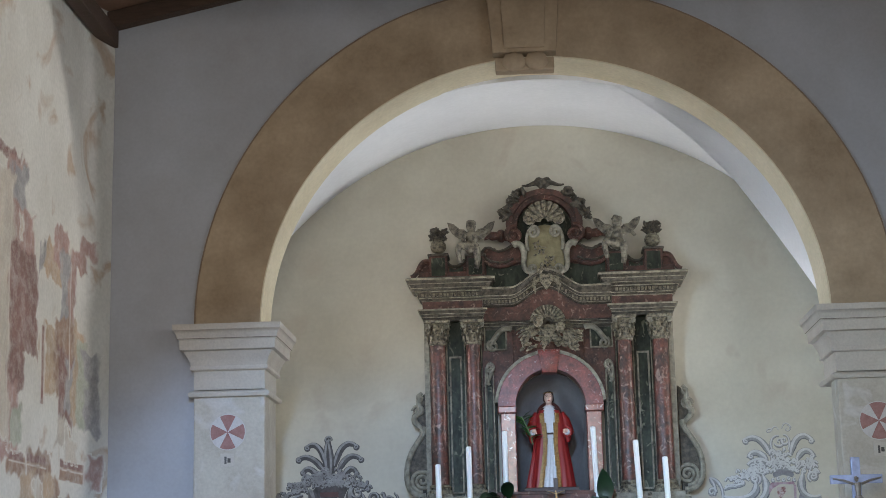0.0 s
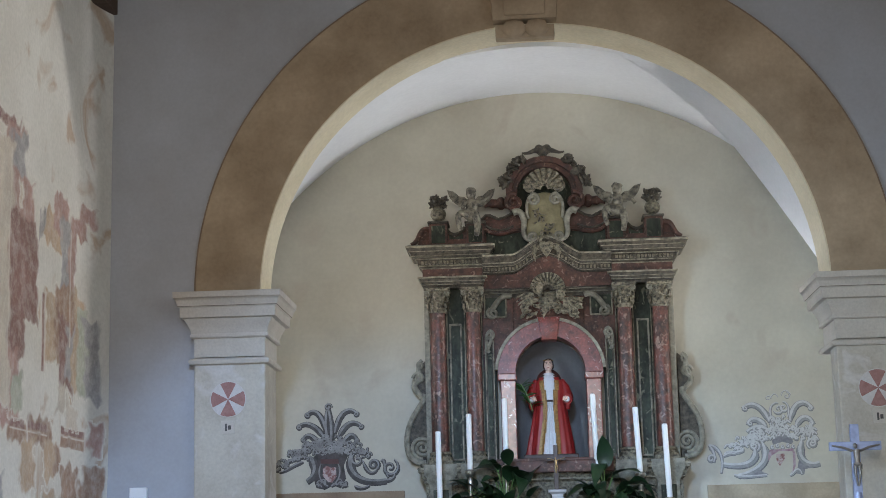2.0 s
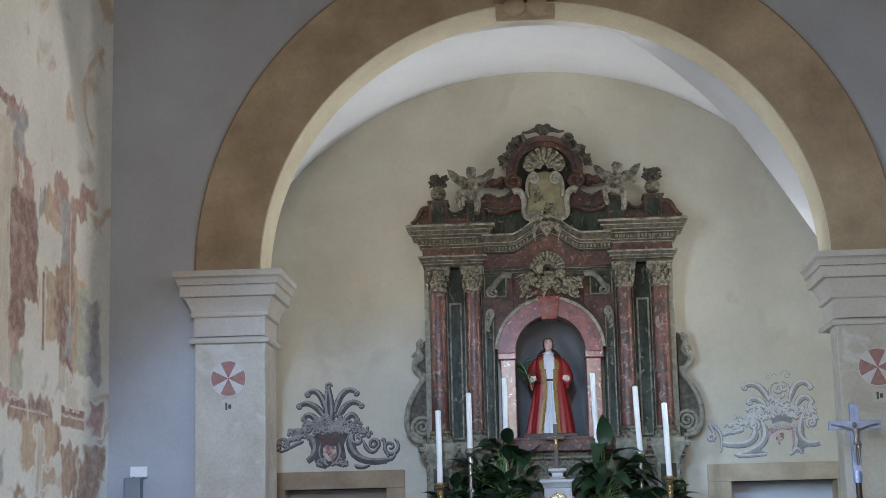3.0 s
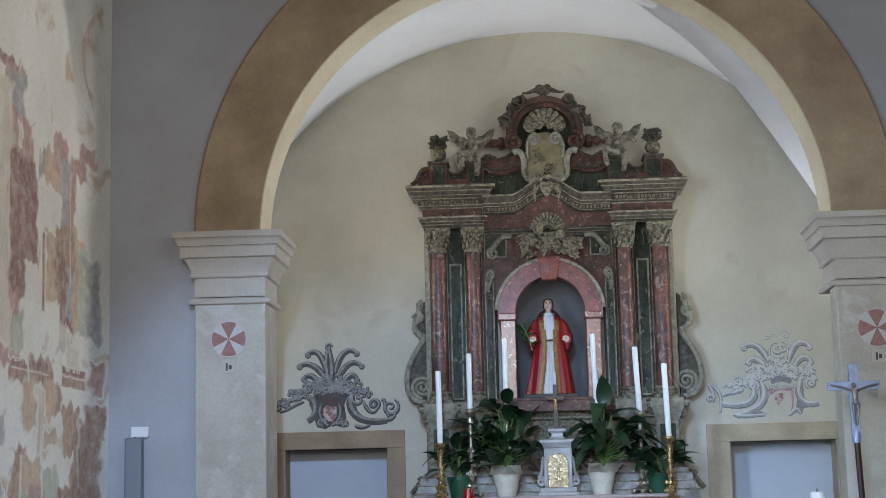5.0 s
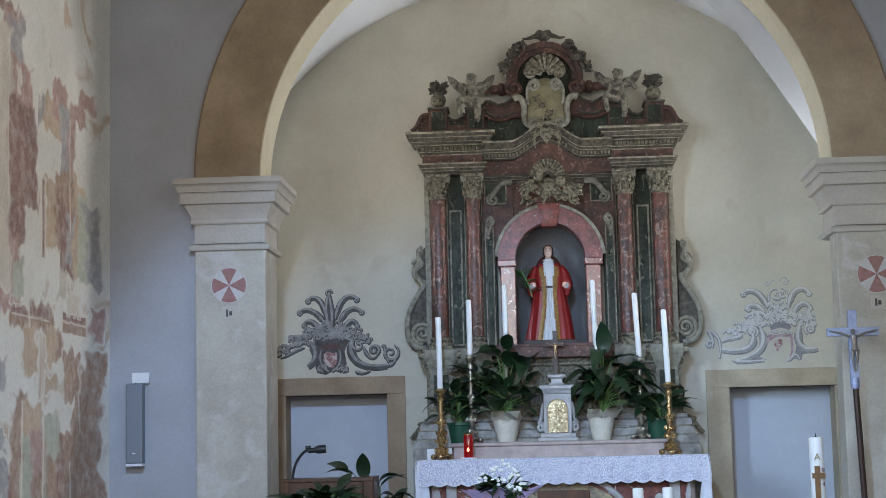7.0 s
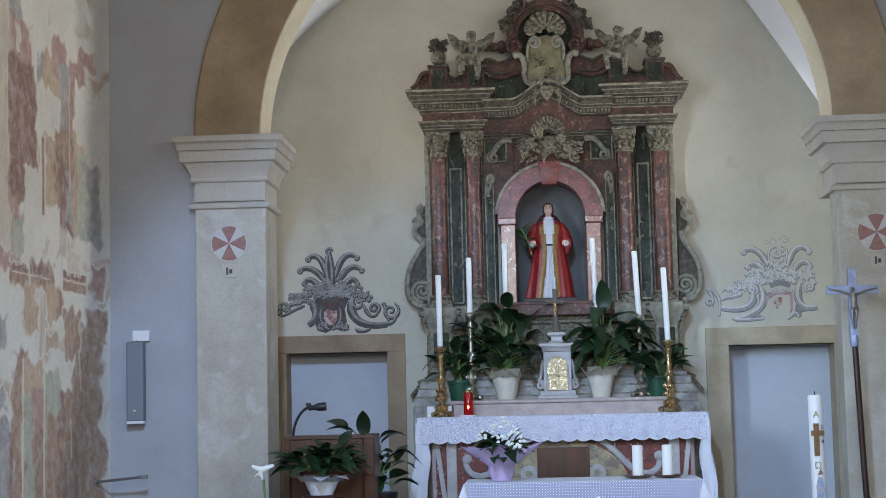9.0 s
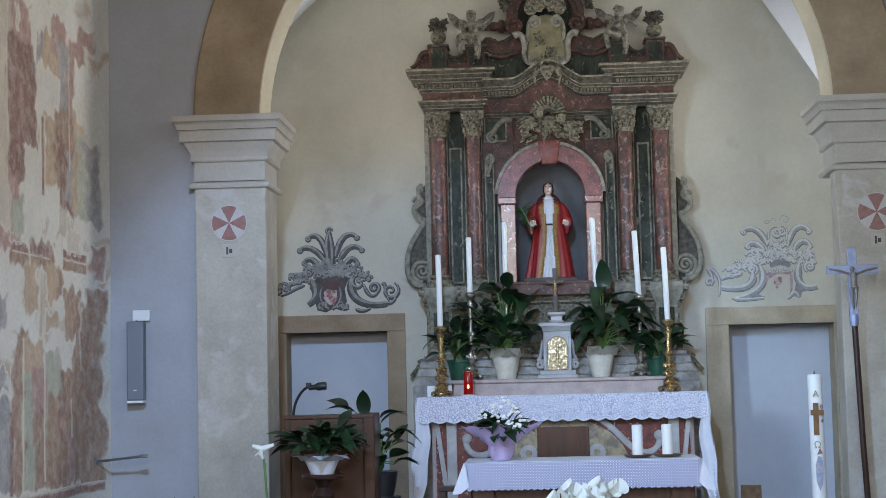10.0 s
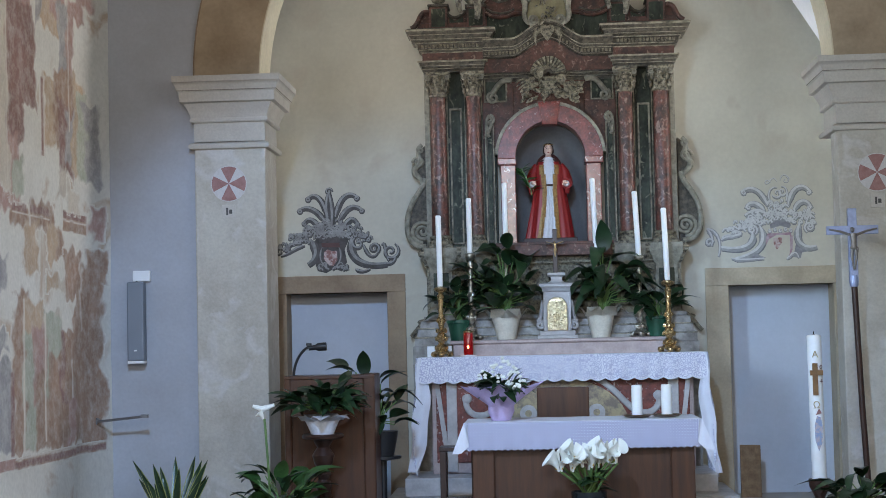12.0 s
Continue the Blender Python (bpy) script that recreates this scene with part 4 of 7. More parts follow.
# attic over the cornice
for s in (-1, 1):
    part("attic_wall", slab(nb(), [(CX + s * a, b) for a, b in ((0.16, 4.30), (0.16, 4.66), (0.30, 4.63), (0.40, 4.66), (0.47, 4.76), (0.57, 4.78), (0.64, 4.70), (0.76, 4.66), (0.80, 4.60), (0.86, 4.575), (0.92, 4.60), (0.95, 4.66), (1.08, 4.66), (1.12, 4.65), (1.17, 4.62), (1.19, 4.55), (1.22, 4.50), (1.22, 4.42), (0.60, 4.42), (0.56, 4.30))], 15.20, 15.36), M_REDPAINT, ret)
    part("attic_panel", slab(nb(), [(CX + s * a, b) for a, b in ((0.17, 4.33), (0.17, 4.60), (0.36, 4.575), (0.56, 4.60), (0.56, 4.46), (0.52, 4.33))], 15.185, 15.21), M_GREEN, ret)
    part("attic_panel", slab(nb(), [(CX + s * a, b) for a, b in ((0.78, 4.545), (0.78, 4.60), (0.86, 4.56), (0.91, 4.60), (0.91, 4.545))], 15.185, 15.21), M_GREEN, ret)
    part("attic_skirt", bx(CX + s * 0.58, CX + s * 1.20, 15.14, 15.3, 4.44, 4.54, 0.006), M_REDPAINT, ret)
    for xc, zt in ((1.01, 4.69), (0.66, 4.68)):
        x = CX + s * xc
        part("attic_pedestal", bx(x - 0.085, x + 0.085, 15.12, 15.36, 4.46, zt, 0.008), M_REDPAINT, ret)
        part("pedestal_cap", bx(x - 0.10, x + 0.10, 15.10, 15.37, zt, zt + 0.022, 0.006), M_CARVED, ret)
        part("pedestal_panel", bx(x - 0.064, x + 0.064, 15.112, 15.125, 4.50, zt - 0.022, 0), M_GREEN, ret)
    bm = nb()
    tube(bm, bez((CX + s * 1.10, 4.65), (CX + s * 1.21, 4.67), (CX + s * 1.17, 4.54), (CX + s * 1.27, 4.50), 15.17), lambda t: 0.024, 8)
    part("attic_rail", bm, M_REDPAINT, ret, smooth=True)
    bm = nb()
    tube(bm, bez((CX + s * 0.94, 4.66), (CX + s * 0.91, 4.57), (CX + s * 0.81, 4.57), (CX + s * 0.76, 4.66), 15.18), lambda t: 0.016, 8)
    part("attic_rail", bm, M_CARVED, ret, smooth=True)
    # red curved pediment wings with their mouldings
    top = [(0.61, 4.69), (0.59, 4.74), (0.56, 4.77), (0.52, 4.77), (0.48, 4.745), (0.44, 4.73), (0.38, 4.745), (0.31, 4.785), (0.22, 4.80)]
    low = [(0.22, 4.60), (0.30, 4.60), (0.36, 4.572), (0.43, 4.562), (0.51, 4.578), (0.57, 4.615), (0.61, 4.66)]
    wing = part("pediment_wing", slab(nb(), [(CX + s * a, b) for a, b in top + low], 15.17, 15.32, 0.008), M_REDPAINT, ret, smooth=True)
    part("moulding", tube(nb(), [(CX + s * a, 15.165, b - 0.008) for a, b in top], 0.013, 8), M_CARVED, wing, smooth=True)
    part("moulding", tube(nb(), [(CX + s * a, 15.155, b + 0.010) for a, b in low], 0.017, 8), M_REDPAINT, wing, smooth=True)
    part("moulding", tube(nb(), [(CX + s * a, 15.160, b + 0.052) for a, b in low[1:-1]], 0.010, 8), M_CARVED, wing, smooth=True)
    # turned horn and volute
    bm = nb()
    prof = [(0.0, 0.055), (0.10, 0.048), (0.12, 0.065), (0.15, 0.06), (0.17, 0.04), (0.22, 0.045), (0.25, 0.03), (0.29, 0.045)]
    rows = [[bm.verts.new((CX + s * (0.28 + t), 15.2 + r * math.cos(radians(30 * j)), 4.875 + 0.03 * t + r * math.sin(radians(30 * j)))) for j in range(12)] for t, r in prof]
    for a, b in zip(rows, rows[1:]):
        for j in range(12):
            bm.faces.new((a[j], a[(j + 1) % 12], b[(j + 1) % 12], b[j]))
    bm.faces.new(rows[-1])
    part("horn", bm, M_REDPAINT, ret, smooth=True)
    bm = nb()
    tube(bm, spiral(CX + s * 0.285, 4.87, 15.12, 0.085, 0.012, 100, -1.7, 36, s), lambda t: 0.024 - 0.01 * t, 8)
    part("pediment_volute", bm, M_REDPAINT, ret, smooth=True)

part("crown_back", ring(nb(), CX, 4.98, 0.01, 0.30, 15.28, 15.38, -40, 220, 36, 1.05, 1.0), M_GREEN, ret)
for r0, r1, y in ((0.29, 0.345, 15.12), (0.245, 0.29, 15.16)):
    part("crown_arch", ring(nb(), CX, 4.97, r0, r1, y, 15.34, -28, 208, 48, 1.05, 0.98), M_REDPAINT, ret, smooth=True)


def foliage(name, spots, y, parent, q0, q1, material, label=""):
    """Carved leafwork: overlapping lobed lumps along the spots (x, z, spread)."""
    bm = nb()
    for x, z, w, k in spots:
        for i in range(k):
            q = random.uniform(q0, q1)
            a = random.uniform(0, 6.28)
            blob(bm, (x + random.uniform(-w, w), y + random.uniform(-0.03, 0.03), z + random.uniform(-w, w) * 0.7), (q * 1.5, q, q * 0.7), 1, 0.4, Matrix.Rotation(a, 3, "Y"))
    return tagged(part(name, bm, material, parent, label, smooth=True), label, kind="stuff")


random.seed(11)
foliage("crown_leafwork", [(CX + s * x, z, 0.045, 9) for s in (-1, 1) for x, z in ((0.30, 5.20), (0.34, 5.13), (0.37, 5.06), (0.23, 5.27))], 15.13, ret, 0.024, 0.042, M_CARVED)
bm = nb()
for s in (-1, 1):
    tube(bm, bez((CX, 5.33), (CX + s * 0.08, 5.42), (CX + s * 0.11, 5.32), (CX + s * 0.20, 5.35), 15.14, 14), lambda t: 0.035 * (1 - 0.75 * t), 8)
    tube(bm, bez((CX, 5.36), (CX + s * 0.04, 5.44), (CX + s * 0.06, 5.40), (CX + s * 0.08, 5.36), 15.14, 8), lambda t: 0.028 * (1 - 0.6 * t), 8)
blob(bm, (CX, 15.13, 5.36), (0.05, 0.04, 0.05), 2, 0.4)
part("crest", bm, M_CARVED, ret, "carved leaf crest", smooth=True)

# cartouche with shell
bm = nb()
slab(bm, [(CX + a, b) for a, b in ((-0.17, 4.86), (-0.14, 4.93), (0, 4.96), (0.14, 4.93), (0.17, 4.86), (0.15, 4.74), (0.19, 4.62), (0.17, 4.52), (0.08, 4.50), (0, 4.48), (-0.08, 4.50), (-0.17, 4.52), (-0.19, 4.62), (-0.15, 4.74))], 15.10, 15.3, 0.02)
cart = part("cartouche", bm, mat("olive_gilt_stone", (0.36, 0.31, 0.17), 0.6, dark=(0.16, 0.13, 0.07), scale=9, amount=0.8, grain=60, bump=0.3), ret, "carved olive and grey cartouche", smooth=True)
bm = nb()
for s in (-1, 1):
    tube(bm, bez((CX + s * 0.30, 4.76), (CX + s * 0.24, 4.80), (CX + s * 0.19, 4.74), (CX + s * 0.20, 4.62), 15.08, 14) + bez((CX + s * 0.20, 4.62), (CX + s * 0.22, 4.54), (CX + s * 0.18, 4.48), (CX + s * 0.12, 4.50), 15.08, 12)[1:], lambda t: 0.034 - 0.014 * t, 10)
    tube(bm, spiral(CX + s * 0.12, 4.525, 15.07, 0.045, 0.008, -90, 1.5, 26, s), 0.016, 8)
    tube(bm, spiral(CX + s * 0.105, 4.88, 15.07, 0.055, 0.008, 90, 1.5, 26, s), 0.017, 8)
    tube(bm, bez((CX + s * 0.16, 4.70), (CX + s * 0.18, 4.80), (CX + s * 0.17, 4.90), (CX + s * 0.10, 4.94), 15.07, 12), 0.016, 8)
part("strapwork", bm, M_SCROLL, cart, smooth=True)
for i in range(9):
    a = radians(12 + 156 * i / 8)
    part("shell_rib", tube(nb(), [(CX + r * math.cos(a) * 1.0, 15.09 - 0.02 * math.sin(3.1 * r / 0.19), 4.98 + r * math.sin(a)) for r in (0.03, 0.08, 0.13, 0.17, 0.19)], lambda t: 0.012 + 0.022 * t, 8), M_CARVED_LIGHT, cart, smooth=True)
for s in (-1, 1):
    part("shell_scroll", tube(nb(), spiral(CX + s * 0.14, 5.0, 15.07, 0.055, 0.008, 60, 1.5, 24, s), 0.018, 8), M_CARVED_LIGHT, cart, smooth=True)
foliage("garland", [(CX - 0.05, 4.70, 0.06, 14), (CX + 0.04, 4.62, 0.05, 14), (CX - 0.09, 4.77, 0.03, 7), (CX, 4.55, 0.05, 8)], 15.075, cart, 0.008, 0.017, M_CARVED_LIGHT)
foliage("fruit", [(CX, 4.51, 0.06, 9)], 15.05, cart, 0.018, 0.03, M_CARVED_LIGHT)

# vases with bouquets
for s in (-1, 1):
    x = CX + s * 1.01
    v = thing("finial", "carved grey ball finial with a bouquet on the retable cornice", "finial", (x, 15.2, 4.71), "retable finials")
    bm = nb()
    lathe(bm, x, 15.2, [(0.05, 4.712), (0.05, 4.722), (0.025, 4.73), (0.055, 4.745), (0.073, 4.775), (0.075, 4.80), (0.065, 4.83), (0.038, 4.85), (0.042, 4.865)], 20)
    part("ball", bm, M_CARVED_LIGHT, v, smooth=True)
    foliage("bouquet", [(x, 4.91, 0.072, 60)], 15.2, v, 0.016, 0.028, M_CARVED)


def cherub(x, z, s, name):
    """A small seated winged child carved in grey stone, in one plain mesh."""
    bm = nb()
    y = 15.06
    k = 1.1
    X = lambda a: x + a * k
    Z = lambda a: z + a * k
    P = lambda *q: [(X(a), Z(b)) for a, b in q]
    R3 = lambda a, b, c: (a * k, b * k, c * k)
    blob(bm, (X(0), y, Z(0.235)), R3(0.043, 0.043, 0.05), 2, 0.1)
    blob(bm, (X(0), y + 0.005, Z(0.262)), R3(0.046, 0.045, 0.032), 2, 0.35)
    blob(bm, (X(0.005 * s), y + 0.01, Z(0.135)), R3(0.054, 0.047, 0.08), 2, 0.08)
    blob(bm, (X(0.005 * s), y, Z(0.05)), R3(0.068, 0.058, 0.06), 2, 0.1)
    tube(bm, bez(*P((0.045, 0.17), (0.09, 0.16), (0.10, 0.18), (0.15, 0.16 + 0.05 * s)), y), lambda t: 0.026 * (1 - 0.35 * t), 8)
    tube(bm, bez(*P((-0.045, 0.17), (-0.08, 0.13), (-0.08, 0.10), (-0.03, 0.08)), y - 0.02), lambda t: 0.025 * (1 - 0.3 * t), 8)
    tube(bm, bez(*P((-0.02, 0.05), (-0.12, 0.10), (-0.13, 0.03), (-0.09, -0.08)), y - 0.03), lambda t: 0.042 * (1 - 0.5 * t), 8)
    tube(bm, bez(*P((0.03, 0.04), (0.06, -0.0), (0.05, -0.06), (0.04, -0.13)), y - 0.02), lambda t: 0.044 * (1 - 0.5 * t), 8)
    for w in (-1, 1):
        out = P((w * 0.03, 0.19), (w * 0.06, 0.22), (w * 0.10, 0.225), (w * 0.15, 0.27), (w * 0.205, 0.285), (w * 0.19, 0.23), (w * 0.16, 0.185), (w * 0.12, 0.15), (w * 0.07, 0.13), (w * 0.03, 0.14))
        slab(bm, out, y + 0.03, y + 0.055)
        for i in range(5):
            tube(bm, bez(*P((w * 0.045, 0.165), (w * 0.08, 0.19 - 0.01 * i), (w * 0.12, 0.225 - 0.022 * i), (w * (0.195 - 0.022 * i), 0.275 - 0.034 * i)), y + 0.03), lambda t: 0.015 * (1.15 - t), 6)
    tagged(part(name, bm, mat("shaded_carved_stone", (0.25, 0.22, 0.16), 0.6, dark=(0.045, 0.038, 0.028), scale=20, amount=1.0, lo=0.40, hi=0.62, grain=90, bump=0.6), smooth=True), "carved grey stone winged figure seated on the retable", "statue", "retable figures")


cherub(CX - 0.69, 4.69, 1, "cherub_statue")
cherub(CX + 0.68, 4.69, -1, "cherub_statue")

# ---- the saint's statue in the niche: one plain mesh in painted wood ----
SX, SY, SZ = 0.105, 15.30, 2.50
bm = nb()
mi_red, mi_white, mi_trim, mi_skin, mi_hair, mi_dark = 0, 1, 2, 3, 4, 5
levels = [(0.0, 0.215, 0.12), (0.03, 0.213, 0.119), (0.10, 0.203, 0.114), (0.2, 0.187, 0.106), (0.30, 0.170, 0.100), (0.40, 0.155, 0.095), (0.46, 0.147, 0.092), (0.50, 0.142, 0.09), (0.54, 0.143, 0.09), (0.60, 0.148, 0.09),
          (0.65, 0.147, 0.088), (0.69, 0.135, 0.083), (0.72, 0.108, 0.074), (0.745, 0.070, 0.058), (0.765, 0.042, 0.042)]
N = 288


def alb_half(z):
    """Half the width of the white alb that shows between the borders of the cloak."""
    return 0.030 + 0.006 * math.cos(9 * z) + 0.028 * max(0.0, 1 - z / 0.45) + (0.012 if z > 0.6 else 0.0)


rows = []
for z, rx, ry in levels:
    row = []
    for j in range(N):
        a = 2 * math.pi * j / N
        fade = max(0.0, 1 - z / 0.7)
        fold = 1 + (0.075 * math.sin(8 * a + 1.2 * z) + 0.035 * math.sin(19 * a + 3 * z)) * fade * (1 - 0.8 * max(0.0, math.cos(a)) ** 6)
        x, y = rx * fold * math.sin(a), -ry * fold * math.cos(a)
        if math.cos(a) > 0 and z < 0.76:
            w = alb_half(z)
            if abs(x) < w:
                y += 0.020 + 0.006 * math.cos(3.14 * x / w * 3) * (z < 0.48)
            elif abs(x) < w + 0.012:
                y -= 0.006
        row.append(bm.verts.new((SX + x + 0.010 * z + 0.010 * math.sin(4 * z), SY + y, SZ + z)))
    rows.append(row)
for k, (a, b) in enumerate(zip(rows, rows[1:])):
    zm = (levels[k][0] + levels[k + 1][0]) / 2
    for j in range(N):
        f = bm.faces.new((a[j], a[(j + 1) % N], b[(j + 1) % N], b[j]))
        an = 2 * math.pi * (j + 0.5) / N
        x = abs((levels[k][1] + levels[k + 1][1]) / 2 * math.sin(an))
        w = alb_half(zm)
        f.material_index = mi_red
        if math.cos(an) > 0:
            f.material_index = mi_white if x < w else mi_trim if x < w + 0.043 and zm < 0.70 else mi_dark if zm > 0.72 else mi_red
bm.faces.new(rows[-1])
n0 = len(bm.faces)


def paint(start, idx):
    bm.faces.ensure_lookup_table()
    for f in bm.faces[start:]:
        f.material_index = idx
    return len(bm.faces)


# cape collar, arms in wide sleeves, cuffs, head with dark hair and a gilt circlet
HX = SX + 0.010
tube(bm, [(HX + (0.100 - 0.03 * math.sin(radians(a))) * math.cos(radians(a)), SY - 0.030 + 0.085 * math.sin(radians(a)), SZ + 0.705 + 0.075 * math.sin(radians(a))) for a in range(-12, 193, 12)], lambda t: 0.012 + 0.020 * math.sin(math.pi * t), 12)
n0 = paint(n0, mi_dark)
for s in (-1, 1):
    tube(bm, [(HX + s * 0.105, SY, SZ + 0.685), (HX + s * 0.150, SY - 0.01, SZ + 0.62), (HX + s * 0.172, SY - 0.035, SZ + 0.545), (HX + s * 0.172, SY - 0.07, SZ + 0.515), (HX + s * 0.160, SY - 0.095, SZ + 0.51)], lambda t: 0.040 + 0.012 * t, 14)
    tube(bm, [(HX + s * 0.165, SY - 0.06, SZ + 0.53), (HX + s * 0.170, SY - 0.055, SZ + 0.46), (HX + s * 0.165, SY - 0.05, SZ + 0.42)], lambda t: 0.034 - 0.016 * t, 12)
    n0 = paint(n0, mi_red)
    tube(bm, [(HX + s * 0.164, SY - 0.085, SZ + 0.510), (HX + s * 0.155, SY - 0.112, SZ + 0.512)], lambda t: 0.034 - 0.008 * t, 12)
    n0 = paint(n0, mi_white)
    blob(bm, (HX + s * 0.148, SY - 0.126, SZ + 0.52), (0.020, 0.026, 0.020), 2)
    for k in range(4):
        tube(bm, [(HX + s * 0.146, SY - 0.135, SZ + 0.532 - 0.010 * k), (HX + s * (0.128 - 0.002 * k), SY - 0.152, SZ + 0.528 - 0.010 * k)], 0.0055, 6)
    n0 = paint(n0, mi_skin)
lathe(bm, HX, SY - 0.008, [(0.030, SZ + 0.745), (0.027, SZ + 0.79)], 14)
blob(bm, (HX, SY - 0.020, SZ + 0.835), (0.040, 0.046, 0.058), 3)
blob(bm, (HX, SY - 0.036, SZ + 0.800), (0.026, 0.026, 0.024), 3)
tube(bm, [(HX, SY - 0.062, SZ + 0.852), (HX, SY - 0.071, SZ + 0.832), (HX, SY - 0.062, SZ + 0.824)], lambda t: 0.005 + 0.003 * math.sin(3.1 * t), 8)
n0 = paint(n0, mi_skin)
blob(bm, (HX, SY + 0.012, SZ + 0.858), (0.049, 0.050, 0.046), 3, 0.1)
for s in (-1, 1):
    blob(bm, (HX + s * 0.038, SY + 0.004, SZ + 0.832), (0.014, 0.030, 0.036), 2, 0.25)
    blob(bm, (HX + s * 0.016, SY - 0.060, SZ + 0.846), (0.0065, 0.004, 0.003), 2)
    tube(bm, [(HX + s * 0.008, SY - 0.063, SZ + 0.857), (HX + s * 0.018, SY - 0.060, SZ + 0.860), (HX + s * 0.027, SY - 0.052, SZ + 0.856)], 0.002, 6)
tube(bm, [(HX + 0.030 * k, SY - 0.078, SZ + 0.50) for k in (-1.1, -0.5, 0, 0.5, 1.1)], 0.009, 8)
n0 = paint(n0, mi_hair)
blob(bm, (HX, SY - 0.061, SZ + 0.808), (0.010, 0.004, 0.0035), 2)
n0 = paint(n0, mi_red)
tube(bm, [(HX + 0.046 * math.cos(radians(a)), SY - 0.004 - 0.050 * math.sin(radians(a)), SZ + 0.882) for a in range(0, 181, 12)], 0.004, 6)
n0 = paint(n0, mi_trim)
st = part("saint_statue", bm, M_ROBE, None, "", True, (M_ALB, M_TRIM, M_SKIN, M_HAIR, mat("dark_lining", (0.07, 0.02, 0.015), 0.6)))
tagged(st, "painted wooden saint statue in a gold-trimmed red cloak", "statue")
part("statue_base", bx(SX - 0.24, SX + 0.26, 15.12, 15.5, 2.462, 2.502, 0.008), M_HAIR, niche, "dark wooden statue base")
palm = thing("palm_branch", "green palm sprig held by the saint statue", "branch", (SX - 0.17, SY - 0.13, SZ + 0.42))
lm_small = leaf_mesh("sprig_leaf", 0.13, 0.028, 0.25, M_LEAFLIGHT)
part("stem", tube(nb(), bez((SX - 0.15, SZ + 0.40), (SX - 0.17, SZ + 0.5), (SX - 0.2, SZ + 0.58), (SX - 0.25, SZ + 0.66), SY - 0.13, 8), 0.005, 6), M_STEM, palm)
random.seed(3)
for i in range(34):
    t = i / 34
    put_leaf(lm_small, palm, (SX - 0.155 - 0.09 * t, SY - 0.13, SZ + 0.43 + 0.22 * t), random.choice((0.0, math.pi)) + random.uniform(-0.5, 0.5), random.uniform(0.1, 0.8), random.uniform(0.6, 1.0))

# ---- murals over the doors: painted scrollwork, each stroke with its dark edge, body and light ----


class Mural:
    def __init__(self, cx, z0, label, dark, mid, light):
        self.cx, self.z0 = cx, z0
        self.t = thing("painted_cartouche", label, "mural", (cx, BY, z0), "murals over the doors")
        self.tones = ((dark, 1.2, 0.10, -0.22, 0.0), (mid, 1.0, 0.0, 0.0, 0.0035), (light, 0.42, -0.10, 0.38, 0.007))

    def layer(self, name, lines, w, taper, tone, parent):
        m, k, du, dv, dy = tone
        bm = nb()
        for pts in lines:
            tube(bm, [(self.cx + u + du * w, BY - 0.002 - dy, self.z0 + v + dv * w) for u, v in pts], lambda q: w * k * (1.05 - taper * q) * min(1.0, 0.35 + 4 * q) + 0.0012, 6, 0.10)
        return part(name, bm, m, parent, smooth=True)

    def strokes(self, name, lines, w, taper=0.6):
        """Lines of (u, v) points, each painted in three tones."""
        for pts in lines:
            body = self.layer(name, [pts], w, taper, self.tones[1], self.t)
            self.layer("dark_edge", [pts], w, taper, self.tones[0], body)
            self.layer("highlight", [pts], w, taper, self.tones[2], body)

    def curve(self, a, b, c, d, n=14):
        return [(x, z) for x, y, z in bez(a, b, c, d, 0.0, n)]

    def curl(self, u, v, r, a0, turns, s=1, n=22):
        return [(x, z) for x, y, z in spiral(u, v, 0.0, r, r * 0.12, a0, turns, n, s)]

    def cluster(self, spots, seed, size=(0.018, 0.036)):
        """Leaves and blossoms: small hooked strokes crowded round the spots (u, v, spread u, spread v, number)."""
        random.seed(seed)
        for u0, v0, su, sv, n in spots:
            lines = []
            for i in range(int(n * 1.6)):
                u, v = u0 + random.uniform(-su, su), v0 + random.uniform(-sv, sv)
                r = random.uniform(*size)
                if random.random() < 0.55:
                    lines.append(self.curl(u, v, r * 0.75, random.uniform(0, 360), random.choice((-0.9, 0.9)), 1, 12))
                else:
                    a = random.uniform(0.2, 2.9)
                    lines.append(self.curve((u, v), (u + r * math.cos(a), v + r), (u + 1.6 * r * math.cos(a), v + r * math.sin(a)), (u + 2.0 * r * math.cos(a), v - r * 0.3), 8))
            for tone in self.tones:
                tagged(self.layer("leafwork", lines, 0.0135, 0.5, tone, self.t), kind="stuff")

    def plate(self, name, outline, m, dy=0.009):
        return part(name, slab(nb(), [(self.cx + u, self.z0 + v) for u, v in outline], BY - dy, BY - dy + 0.004), m, self.t)


